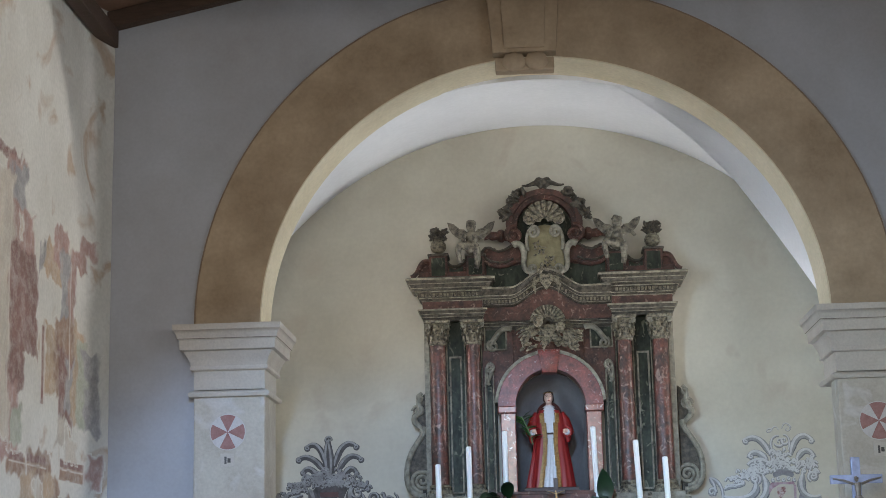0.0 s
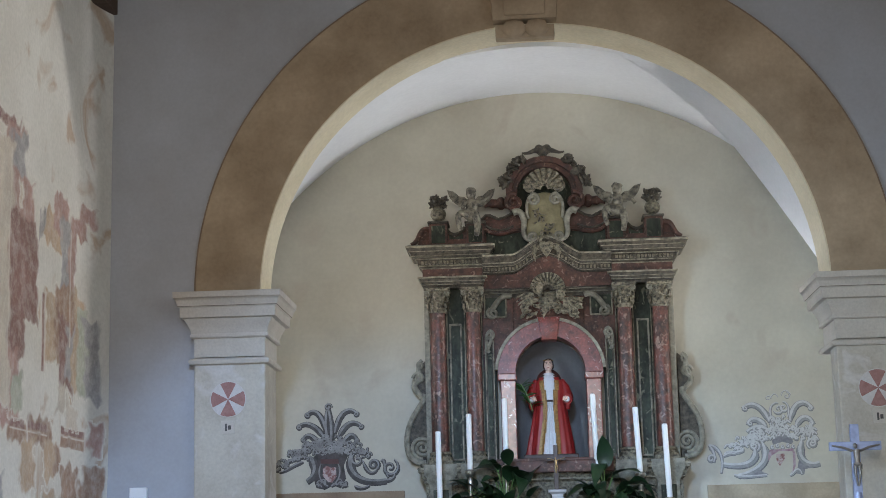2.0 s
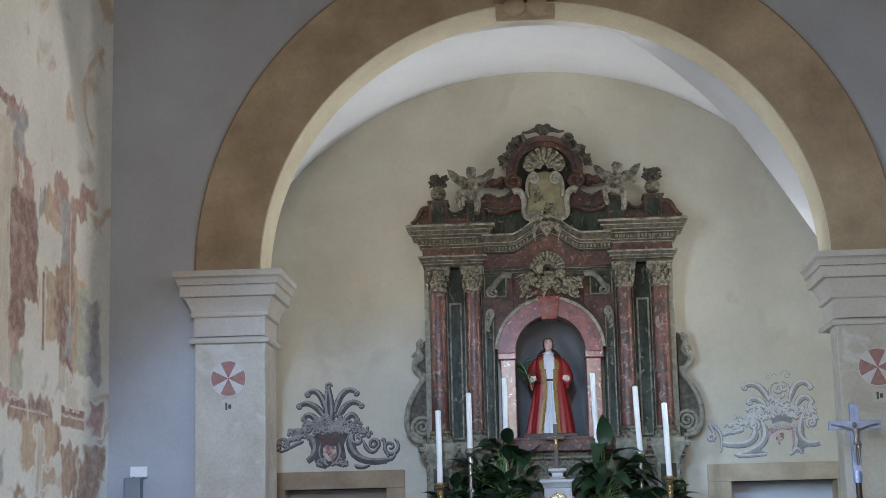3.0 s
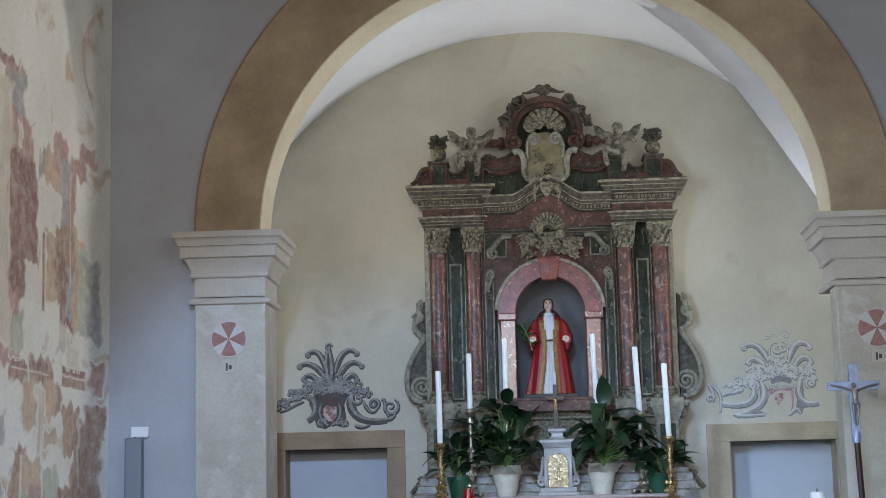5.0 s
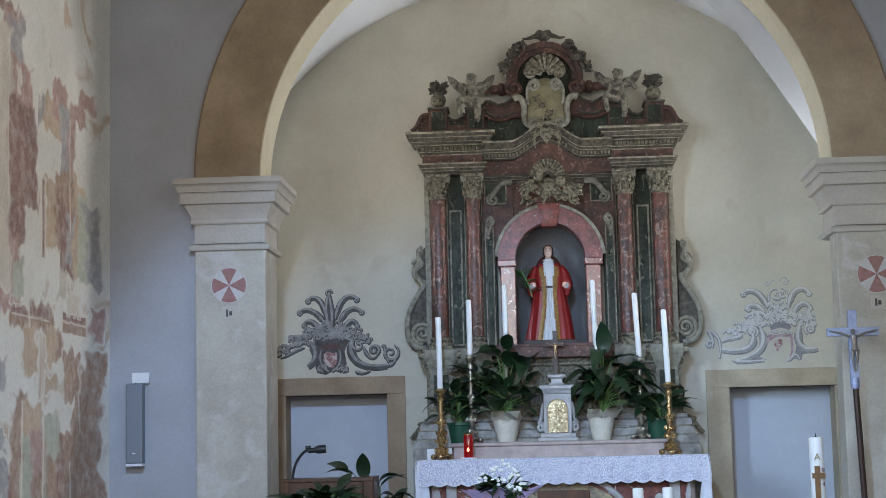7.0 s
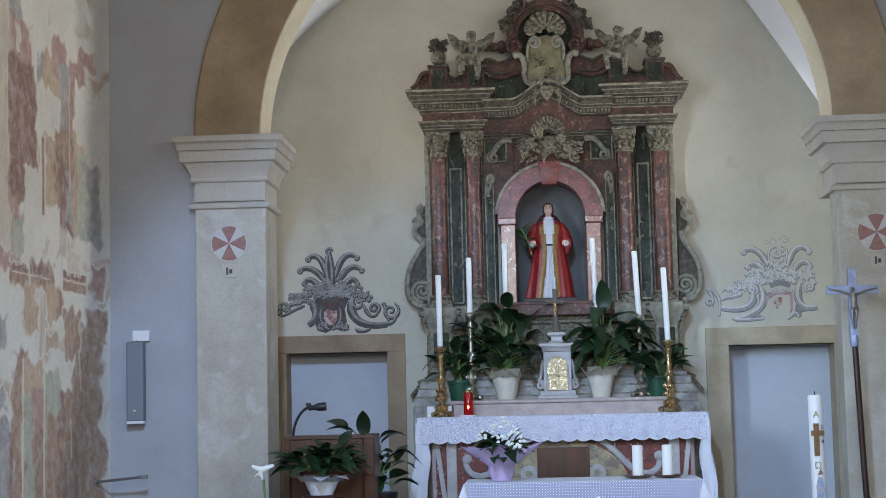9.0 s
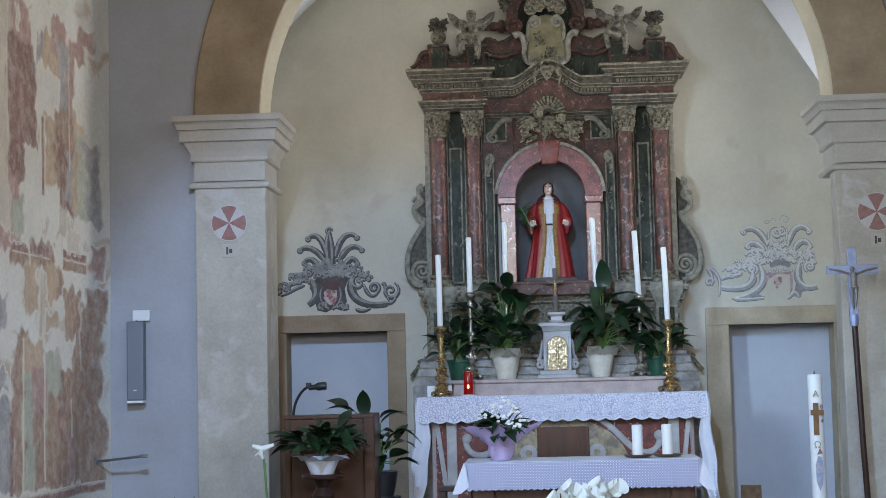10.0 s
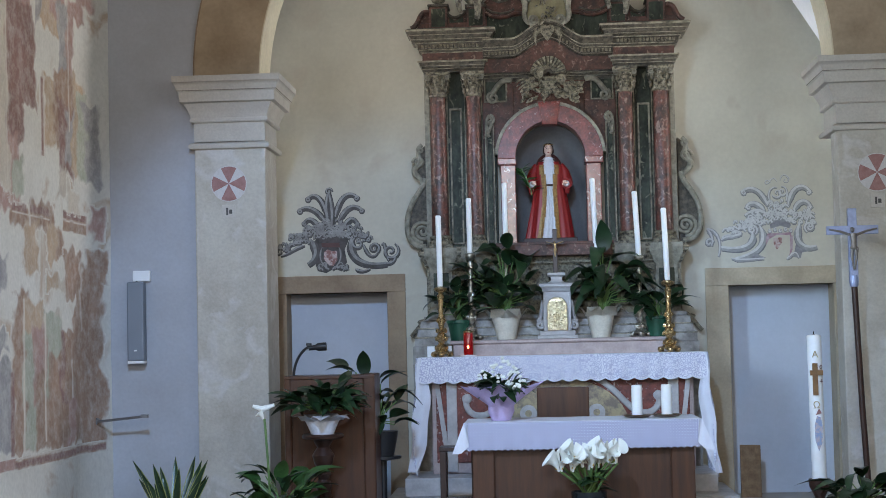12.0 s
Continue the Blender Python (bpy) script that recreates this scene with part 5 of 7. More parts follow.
M_MURALDARK = mat("dark_mural_paint", (0.060, 0.053, 0.050), 0.9, dark=(0.16, 0.14, 0.13), scale=14, amount=0.7)
M_PINKPAINT = mat("rubbed_pink_paint", (0.52, 0.42, 0.39), 0.9, dark=(0.27, 0.12, 0.11), scale=24, amount=0.95, lo=0.46, hi=0.56)
M_ROSEPAINT = mat("faded_rose_paint", (0.33, 0.19, 0.23), 0.9, dark=(0.55, 0.47, 0.48), amount=0.7, scale=24)
mu = Mural(-1.95, 2.24, "grey painted baroque cartouche with fronds over the door", M_MURALDARK, M_GRISAILLE, M_GRISLIGHT)
mu.plate("dark_ground", [(-0.17, 0.30), (-0.10, 0.38), (0.10, 0.38), (0.16, 0.31), (0.12, 0.22), (0.14, 0.10), (0.09, 0.01), (0.02, 0.04), (-0.06, 0.0), (-0.14, 0.02), (-0.17, 0.12), (-0.13, 0.22)], M_MURALDARK, 0.003)
mu.strokes("frond", [mu.curve((0.0, 0.42), (0.02, 0.55), (0.0, 0.66), (-0.02, 0.76)), mu.curve((-0.03, 0.45), (-0.05, 0.58), (-0.05, 0.66), (-0.03, 0.74)), mu.curve((-0.04, 0.52), (-0.08, 0.74), (-0.17, 0.77), (-0.225, 0.70)),
                     mu.curve((0.04, 0.52), (0.07, 0.74), (0.19, 0.78), (0.25, 0.70)), mu.curve((-0.06, 0.48), (-0.13, 0.61), (-0.25, 0.66), (-0.31, 0.585)), mu.curve((0.07, 0.48), (0.13, 0.62), (0.22, 0.66), (0.295, 0.58)),
                     mu.curve((-0.12, 0.43), (-0.17, 0.52), (-0.23, 0.54), (-0.27, 0.46)), mu.curve((0.12, 0.43), (0.17, 0.53), (0.23, 0.52), (0.25, 0.44))], 0.027, 0.45)
mu.strokes("frond_curl", [mu.curl(-0.02, 0.77, 0.035, 0, 1.3), mu.curl(-0.215, 0.70, 0.025, 90, 1.2), mu.curl(0.24, 0.70, 0.024, 90, -1.2), mu.curl(-0.295, 0.59, 0.025, 90, 1.2), mu.curl(0.285, 0.58, 0.022, 90, -1.2), mu.curl(-0.255, 0.47, 0.022, 90, 1.2), mu.curl(0.24, 0.45, 0.022, 90, -1.2)], 0.013)
mu.cluster([(0.0, 0.43, 0.14, 0.06, 34), (-0.15, 0.40, 0.10, 0.05, 22), (0.16, 0.39, 0.11, 0.055, 24), (0.0, 0.36, 0.17, 0.035, 20), (-0.31, 0.33, 0.09, 0.04, 16), (0.31, 0.33, 0.06, 0.04, 12), (-0.45, 0.25, 0.06, 0.03, 9), (0.10, 0.06, 0.05, 0.03, 6), (-0.10, 0.05, 0.05, 0.03, 6)], 21)
mu.strokes("large_scroll", [mu.curve((0.20, 0.33), (0.13, 0.16), (0.26, 0.03), (0.52, 0.07), 20), mu.curve((-0.20, 0.31), (-0.14, 0.22), (-0.13, 0.14), (-0.23, 0.08), 16)], 0.040, 0.55)
mu.strokes("scroll", [mu.curl(0.25, 0.27, 0.06, 120, 1.1, 1), mu.curve((0.30, 0.26), (0.34, 0.12), (0.42, 0.12), (0.44, 0.20)), mu.curl(0.40, 0.22, 0.055, -60, 1.4), mu.curl(0.555, 0.19, 0.085, 60, -1.5), mu.curve((0.47, 0.25), (0.52, 0.30), (0.49, 0.16), (0.54, 0.10)), mu.curve((0.50, 0.08), (0.56, 0.06), (0.60, 0.10), (0.60, 0.13)),
                      mu.curve((-0.22, 0.30), (-0.34, 0.34), (-0.42, 0.22), (-0.50, 0.24)), mu.curve((-0.26, 0.26), (-0.34, 0.26), (-0.40, 0.18), (-0.49, 0.17)), mu.curl(-0.50, 0.21, 0.045, 0, 1.2), mu.curve((0.22, 0.03), (0.26, 0.0), (0.32, 0.0), (0.36, 0.03))], 0.018)
mu.plate("shield", [(-0.075, 0.20), (-0.04, 0.225), (0.0, 0.205), (0.045, 0.21), (0.05, 0.12), (0.01, 0.065), (-0.03, 0.075), (-0.08, 0.13)], M_PINKPAINT, 0.010)
mu.plate("shield_band", [(-0.10, 0.285), (0.07, 0.285), (0.075, 0.24), (-0.095, 0.245)], mat("brownish_red_paint", (0.14, 0.075, 0.07), 0.9), 0.010)
mu.strokes("shield_frame", [mu.curve((-0.09, 0.24), (-0.13, 0.17), (-0.12, 0.08), (-0.03, 0.03)), mu.curve((0.065, 0.24), (0.10, 0.17), (0.09, 0.08), (0.0, 0.03))], 0.013, 0.2)

mu = Mural(2.235, 2.25, "pale worn painted baroque cartouche over the door, partly whitewashed", mat("faint_mural_paint", (0.15, 0.146, 0.15), 0.9, dark=(0.30, 0.29, 0.285), scale=16, amount=0.7),
           mat("mid_grey_mural_paint", (0.37, 0.365, 0.36), 0.9, dark=(0.22, 0.215, 0.21), scale=14, amount=0.8, grain=60, bump=0.1), mat("bright_mural_paint", (0.62, 0.61, 0.59), 0.9, dark=(0.42, 0.41, 0.40), scale=14, amount=0.6, grain=60, bump=0.1))
mu.strokes("frond", [mu.curve((-0.09, 0.51), (-0.14, 0.66), (-0.24, 0.72), (-0.33, 0.64), 18), mu.curve((0.10, 0.51), (0.12, 0.68), (0.24, 0.74), (0.31, 0.62), 18), mu.curve((-0.12, 0.46), (-0.18, 0.56), (-0.27, 0.56), (-0.29, 0.49)), mu.curve((0.15, 0.46), (0.19, 0.57), (0.28, 0.57), (0.31, 0.48)),
                     mu.curve((-0.10, 0.42), (-0.17, 0.50), (-0.26, 0.46), (-0.30, 0.42))], 0.028, 0.4)
mu.strokes("frond_curl", [mu.curl(-0.305, 0.64, 0.024, 90, 1.2), mu.curl(0.29, 0.63, 0.024, 90, -1.2), mu.curl(-0.265, 0.50, 0.022, 90, 1.2), mu.curl(0.29, 0.49, 0.022, 90, -1.2), mu.curl(0.0, 0.63, 0.05, 200, 1.1), mu.curl(0.045, 0.64, 0.04, -20, -1.1), mu.curve((-0.07, 0.55), (-0.10, 0.64), (-0.05, 0.70), (0.0, 0.68)),
                          mu.curve((0.08, 0.55), (0.11, 0.64), (0.08, 0.70), (0.04, 0.69))], 0.012)
mu.strokes("faint_curl", [mu.curve((-0.08, 0.72), (-0.04, 0.79), (-0.02, 0.78), (0.0, 0.74), 8), mu.curve((0.03, 0.75), (0.05, 0.83), (0.10, 0.80), (0.12, 0.76), 8), mu.curl(-0.09, 0.73, 0.03, 0, 1.0, 1, 12), mu.curl(0.08, 0.75, 0.035, 90, -1.1, 1, 12)], 0.005)
mu.cluster([(0.0, 0.48, 0.09, 0.07, 20), (-0.15, 0.40, 0.11, 0.06, 22), (0.17, 0.40, 0.12, 0.06, 22), (-0.30, 0.34, 0.08, 0.04, 14), (-0.42, 0.29, 0.06, 0.04, 9), (0.29, 0.37, 0.06, 0.05, 9)], 22, (0.022, 0.040))
mu.strokes("rosette", [mu.curl(0.0, 0.455, 0.036, 0, 1.0)] + [mu.curl(0.07 * math.cos(0.9 * i), 0.455 + 0.06 * math.sin(0.9 * i), 0.020, 50 * i, 0.9, 1, 10) for i in range(7)], 0.012, 0.2)
mu.strokes("large_scroll", [mu.curve((-0.17, 0.32), (-0.09, 0.16), (-0.20, 0.06), (-0.40, 0.02), 20), mu.curve((-0.24, 0.26), (-0.22, 0.14), (-0.34, 0.09), (-0.53, 0.13), 18), mu.curve((0.20, 0.33), (0.13, 0.18), (0.22, 0.08), (0.35, 0.12), 18)], 0.034, 0.5)
mu.strokes("scroll", [mu.curl(-0.24, 0.29, 0.05, -60, 1.5), mu.curl(0.29, 0.30, 0.05, 240, -1.5), mu.curve((-0.34, 0.27), (-0.40, 0.20), (-0.48, 0.28), (-0.52, 0.22)), mu.curve((-0.66, 0.31), (-0.56, 0.30), (-0.52, 0.18), (-0.56, 0.05)), mu.curve((-0.66, 0.31), (-0.62, 0.26), (-0.60, 0.22), (-0.62, 0.15)),
                      mu.curve((-0.53, 0.20), (-0.46, 0.26), (-0.44, 0.20), (-0.40, 0.24)), mu.curl(-0.64, 0.18, 0.04, 0, 1.1), mu.curve((-0.44, 0.03), (-0.34, 0.0), (-0.24, 0.02), (-0.14, 0.02)), mu.curve((0.07, 0.01), (0.12, 0.06), (0.16, 0.10), (0.18, 0.02))], 0.018)
M_SLATEPAINT = mat("slate_mural_paint", (0.21, 0.205, 0.215), 0.9, dark=(0.42, 0.41, 0.41), scale=16, amount=0.7)
mu.plate("shadow_band", [(-0.38, 0.03), (-0.24, 0.09), (-0.17, 0.05), (-0.12, 0.03), (-0.22, 0.012)], M_SLATEPAINT, 0.005)
mu.plate("shadow_band", [(0.13, 0.03), (0.16, 0.16), (0.20, 0.22), (0.23, 0.13), (0.33, 0.09), (0.21, 0.07), (0.20, 0.02)], M_SLATEPAINT, 0.005)
mu.plate("shadow_band", [(-0.08, 0.34), (-0.02, 0.375), (0.06, 0.375), (0.12, 0.33), (0.10, 0.30), (0.02, 0.325), (-0.07, 0.30)], M_SLATEPAINT, 0.010)
mu.strokes("crown", [mu.curl(-0.075 + 0.048 * i, 0.275 + 0.012 * (i % 2), 0.018, 60, 1.0, 1, 10) for i in range(5)], 0.009, 0.2)
mu.plate("crown_band", [(-0.10, 0.255), (0.11, 0.262), (0.12, 0.235), (-0.02, 0.24), (-0.09, 0.20), (-0.12, 0.15), (-0.12, 0.21)], M_ROSEPAINT, 0.010)
mu.plate("shield_trace", [(0.105, 0.235), (0.13, 0.23), (0.125, 0.10), (0.09, 0.03), (0.105, 0.11)], M_ROSEPAINT, 0.010)
mu.plate("shield_trace", [(-0.05, 0.21), (0.03, 0.22), (0.03, 0.17), (-0.02, 0.10), (-0.045, 0.15)], M_PINKPAINT, 0.010)

# ---- frescoes on the old wall: thin skins of paint, worn away in ragged patches ----
PAINTS = {"maroon": (0.235, 0.125, 0.105), "ochre": (0.43, 0.31, 0.205), "brown": (0.30, 0.185, 0.125), "green": (0.37, 0.385, 0.30),
          "slate": (0.30, 0.285, 0.285), "cream": (0.52, 0.46, 0.38), "rose": (0.37, 0.225, 0.19), "line": (0.60, 0.55, 0.47)}


def painted_plaster():
    m = mat("painted_plaster", (0.66, 0.64, 0.58), 0.9, dark=(0.5, 0.47, 0.41), scale=7, amount=0.6, grain=45, bump=0.2, fine=0.1)
    nt = m.node_tree
    col = nt.nodes.new("ShaderNodeVertexColor")
    col.layer_name = "paint"
    n = nt.nodes.new("ShaderNodeTexNoise")
    n.inputs["Scale"].default_value, n.inputs["Detail"].default_value, n.inputs["Roughness"].default_value = 15, 8, 0.72
    mp = nt.nodes.new("ShaderNodeMapping")
    mp.inputs["Scale"].default_value = (1, 0.7, 0.7)
    nt.links.new(nt.nodes["Texture Coordinate"].outputs["Object"], mp.inputs["Vector"])
    nt.links.new(mp.outputs[0], n.inputs["Vector"])
    wear = nt.nodes.new("ShaderNodeMapRange")
    wear.inputs["From Min"].default_value, wear.inputs["From Max"].default_value = 0.66, 0.44
    wear.inputs["To Min"].default_value, wear.inputs["To Max"].default_value = 0.60, 1.0
    nt.links.new(n.outputs[0], wear.inputs[0])
    mu = nt.nodes.new("ShaderNodeMath")
    mu.operation = "MULTIPLY"
    nt.links.new(col.outputs["Alpha"], mu.inputs[0])
    nt.links.new(wear.outputs[0], mu.inputs[1])
    mx = nt.nodes.new("ShaderNodeMix")
    mx.data_type = "RGBA"
    nt.links.new(mu.outputs[0], mx.inputs[0])
    nt.links.new(nt.nodes["Mix"].outputs[2], mx.inputs[6])
    nt.links.new(col.outputs["Color"], mx.inputs[7])
    nt.links.new(mx.outputs[2], nt.nodes["Hue/Saturation/Value"].inputs["Color"])
    return m


M_PAINTED = painted_plaster()


def wall_skin(y, z):
    return wall_x(y) + 0.012 * noise.noise(Vector((y * 0.9, z * 0.9, 3))) + 0.004 * noise.noise(Vector((y * 4, z * 4, 1)))


def fresco(name, parent, y0, y1, z0, z1, patches, stripes, bare=()):
    """A skin of old paint: each patch (colour, y0, y1, z0, z1) has a ragged outline; bare ones are lost again."""
    ny, nz = int((y1 - y0) / 0.018), int((z1 - z0) / 0.011)
    Y, Z = np.meshgrid(np.linspace(y0, y1, ny + 1), np.linspace(z0, z1, nz + 1), indexing="ij")
    fld = np.array([[noise.noise(Vector((y * 3.1, z * 3.1, 0.3))) * 0.55 + noise.noise(Vector((y * 7, z * 8, 4.0))) * 0.5 + noise.noise(Vector((y * 24, z * 26, 7.0))) * 0.12 for z in Z[0]] for y in Y[:, 0]])
    gld = np.array([[noise.noise(Vector((y * 3.3, z * 2.4, 9.3))) * 0.55 + noise.noise(Vector((y * 9, z * 5, 14.0))) * 0.5 + noise.noise(Vector((y * 30, z * 20, 2.0))) * 0.12 for z in Z[0]] for y in Y[:, 0]])
    rgb, al = np.zeros(Y.shape + (3,)), np.zeros(Y.shape)

    def lay(c, a0, a1, b0, b1, rag, soft):
        wy, wz = Y + fld * 0.17 * rag, Z + gld * 0.13 * rag
        d = np.minimum(np.minimum(wy - a0, a1 - wy) * 0.5, np.minimum(wz - b0, b1 - wz))
        k = np.clip(d / soft + 0.5, 0, 1)
        if c:
            shade = np.array(PAINTS[c])[None, None, :] * (1 + 0.28 * gld[..., None] + 0.15 * fld[..., None])
            rgb[:] = np.where(al[..., None] < 0.02, shade, rgb * (1 - k[..., None]) + shade * k[..., None])
            al[:] = np.maximum(al, k * 0.95)
        else:
            al[:] = al * (1 - k)

    for c, a0, a1, b0, b1 in patches:
        lay(c, a0, a1, b0, b1, 1.0, 0.024)
    for a0, a1, b0, b1 in bare:
        lay("", a0, a1, b0, b1, 1.0, 0.02)
    for c, a0, a1, b0, b1 in stripes:
        lay(c, a0, a1, b0, b1, 0.12, 0.009)
    bm = nb()
    cl = bm.loops.layers.float_color.new("paint")
    vs = {}

    def vert(i, j):
        if (i, j) not in vs:
            vs[i, j] = bm.verts.new((wall_skin(Y[i, j], Z[i, j]) + 0.002, min(13.43, Y[i, j]), Z[i, j]))
        return vs[i, j]

    for i in range(ny):
        for j in range(nz):
            if al[i:i + 2, j:j + 2].max() > 0.03:
                q = ((i, j), (i + 1, j), (i + 1, j + 1), (i, j + 1))
                f = bm.faces.new([vert(*w) for w in q])
                for lp, w in zip(f.loops, q):
                    lp[cl] = (*[min(1.0, max(0.0, v)) for v in rgb[w]], al[w])
    return part(name, bm, M_PAINTED, parent, smooth=True)


UPPER = [("maroon", 10.7, 11.37, 4.68, 4.77), ("rose", 11.05, 11.45, 4.3, 4.72), ("slate", 11.14, 11.49, 4.26, 4.68), ("cream", 10.7, 11.22, 2.73, 4.58), ("rose", 11.2, 11.74, 3.4, 4.4), ("maroon", 11.2, 11.82, 3.42, 4.08),
         ("maroon", 11.5, 11.86, 3.34, 3.66), ("maroon", 11.2, 11.56, 3.02, 3.55), ("rose", 11.2, 11.47, 2.66, 3.1), ("green", 11.25, 11.58, 2.71, 2.91), ("slate", 11.86, 12.0, 4.0, 4.23), ("ochre", 11.98, 12.5, 4.03, 4.34),
         ("rose", 12.2, 12.6, 4.17, 4.45), ("slate", 12.42, 12.66, 3.7, 4.3), ("rose", 12.62, 12.80, 3.7, 4.2), ("rose", 12.95, 13.28, 4.34, 4.5), ("rose", 12.66, 13.05, 4.17, 4.36)]
MIDDLE = [("ochre", 12.03, 12.45, 3.15, 3.66), ("brown", 12.28, 12.84, 3.12, 3.75), ("maroon", 12.38, 12.80, 2.9, 3.5), ("slate", 12.58, 12.84, 2.99, 3.45), ("ochre", 12.76, 13.12, 2.96, 3.76), ("green", 12.9, 13.18, 2.92, 3.67),
          ("slate", 13.06, 13.33, 2.9, 3.58), ("cream", 12.35, 12.6, 2.72, 2.97), ("cream", 12.66, 12.9, 2.66, 2.84)]
fr = thing("fresco", "flaking upper fresco of maroon and ochre figures on plaster", "fresco", (LX, 11.8, 2.6), "wall frescoes")
fresco("paint_layer", fr, 10.7, 11.84, 2.58, 4.9, UPPER[:10], [("line", 11.16, 11.18, 2.75, 4.55)], [(11.3, 11.45, 4.16, 4.36), (11.57, 11.68, 2.9, 3.3)])
fresco("paint_layer", fr, 11.84, 13.42, 2.58, 4.9, UPPER[5:] + MIDDLE, [("maroon", 11.96, 12.02, 3.03, 3.62), ("line", 12.02, 12.04, 3.03, 3.62), ("line", 12.66, 12.68, 3.3, 4.2)])
BAND = [("brown", 11.24, 11.6, 2.47, 2.64), ("brown", 11.66, 12.17, 2.47, 2.64), ("brown", 12.08, 12.28, 2.41, 2.67), ("rose", 13.14, 13.34, 2.5, 2.73), ("rose", 10.7, 11.3, 2.59, 2.72), ("ochre", 11.54, 11.86, 2.16, 2.52),
        ("ochre", 12.06, 12.40, 2.26, 2.54), ("brown", 12.36, 12.49, 2.28, 2.53), ("slate", 10.7, 11.14, 1.99, 2.25), ("slate", 10.7, 11.17, 1.55, 1.72), ("slate", 10.7, 11.24, 0.86, 1.49)]
FIGURES = [("cream", 11.25, 13.25, 0.85, 1.6), ("brown", 11.28, 11.58, 0.85, 2.0), ("ochre", 11.5, 12.05, 1.38, 1.95), ("green", 11.5, 12.08, 0.86, 1.72), ("rose", 11.70, 12.1, 1.2, 1.76), ("brown", 11.78, 12.18, 0.85, 1.4), ("green", 12.04, 12.56, 1.2, 2.12),
           ("brown", 12.1, 12.65, 0.84, 1.55), ("maroon", 12.40, 12.70, 1.18, 1.74), ("rose", 12.55, 12.95, 0.86, 1.72), ("cream", 12.28, 12.82, 1.82, 2.12), ("ochre", 12.06, 12.34, 1.98, 2.15),
           ("brown", 12.5, 12.93, 1.2, 2.36), ("brown", 13.0, 13.42, 2.15, 2.40), ("brown", 12.95, 13.35, 1.5, 2.25), ("brown", 12.85, 13.30, 1.2, 1.7), ("brown", 12.8, 13.36, 0.80, 1.52)]
fr = thing("fresco", "flaking lower fresco in brown and green above a dark border", "fresco", (LX, 12.2, 0.7), "wall frescoes")
fresco("painted_border", fr, 10.7, 13.42, 1.98, 2.76, BAND[:8],
       [("brown", 12.49, 13.08, 2.50, 2.655), ("maroon", 12.49, 13.07, 2.60, 2.655), ("maroon", 11.66, 12.13, 2.58, 2.635), ("maroon", 11.26, 11.58, 2.57, 2.63), ("line", 12.49, 13.07, 2.578, 2.592), ("line", 11.26, 12.15, 2.555, 2.567)])
fresco("paint_layer", fr, 10.7, 13.42, 0.83, 2.42, BAND[8:] + FIGURES,
       [("line", 11.48, 11.52, 0.86, 1.95), ("line", 11.99, 12.03, 0.9, 1.85), ("maroon", 11.2, 11.28, 0.84, 1.43), ("line", 12.67, 12.70, 1.2, 1.5)], [(12.42, 12.78, 1.72, 1.98), (12.0, 12.45, 1.86, 2.02)])
fresco("painted_border", fr, 10.7, 13.42, 0.70, 0.83, [], [("rose", 10.7, 11.32, 0.75, 0.83), ("brown", 11.30, 13.36, 0.745, 0.825), ("maroon", 11.30, 13.36, 0.755, 0.80), ("line", 11.30, 13.36, 0.808, 0.822)])

# ---- fittings on the end wall ----
sp = thing("loudspeaker", "slim grey column loudspeaker mounted on the end wall", "loudspeaker", (-3.3, AY, 1.44))
part("body", box(nb(), -3.375, -3.235, AY - 0.14, AY - 0.03, 1.47, 2.12, 0.012), M_GREYMETAL, sp)
part("base_cap", box(nb(), -3.373, -3.237, AY - 0.138, AY - 0.03, 1.448, 1.47, 0.004), M_WHITEPLASTIC, sp)
part("bracket", box(nb(), -3.33, -3.28, AY - 0.04, AY, 1.6, 1.66), M_STEEL, sp)
part("bracket", box(nb(), -3.33, -3.28, AY - 0.04, AY, 1.95, 2.01), M_STEEL, sp)
part("badge", box(nb(), -3.318, -3.292, AY - 0.143, AY - 0.139, 1.55, 1.558), M_WHITEPLASTIC, sp)
jb = thing("junction_box", "white plastic junction box above the loudspeaker", "junction box", (-3.27, AY, 2.12))
part("cover", box(nb(), -3.345, -3.2, AY - 0.05, AY, 2.125, 2.215, 0.008), M_WHITEPLASTIC, jb)
part("cable", tube(nb(), [(-3.31, AY - 0.045, 2.13), (-3.31, AY - 0.07, 2.11)], 0.006, 6), M_BLACK, jb)
for ob in (sp, jb):
    ob.location.x -= 0.02
hr = thing("wall_arm", "thin steel swivel arm projecting from the side wall", "wall arm", (wall_x(13.2), 13.2, 1.0))
part("rod", tube(nb(), [(wall_x(13.2) - 0.02, 13.22, 0.98), (-3.2, 13.16, 1.025)], 0.011, 10), M_STEEL, hr)
part("tip", box(nb(), -3.25, -3.185, 13.145, 13.175, 1.01, 1.04, 0.004), M_STEEL, hr)
part("socket", tube(nb(), [(wall_x(13.2) - 0.02, 13.22, 0.95), (wall_x(13.2) + 0.02, 13.22, 1.01)], 0.02, 8), M_STEEL, hr)

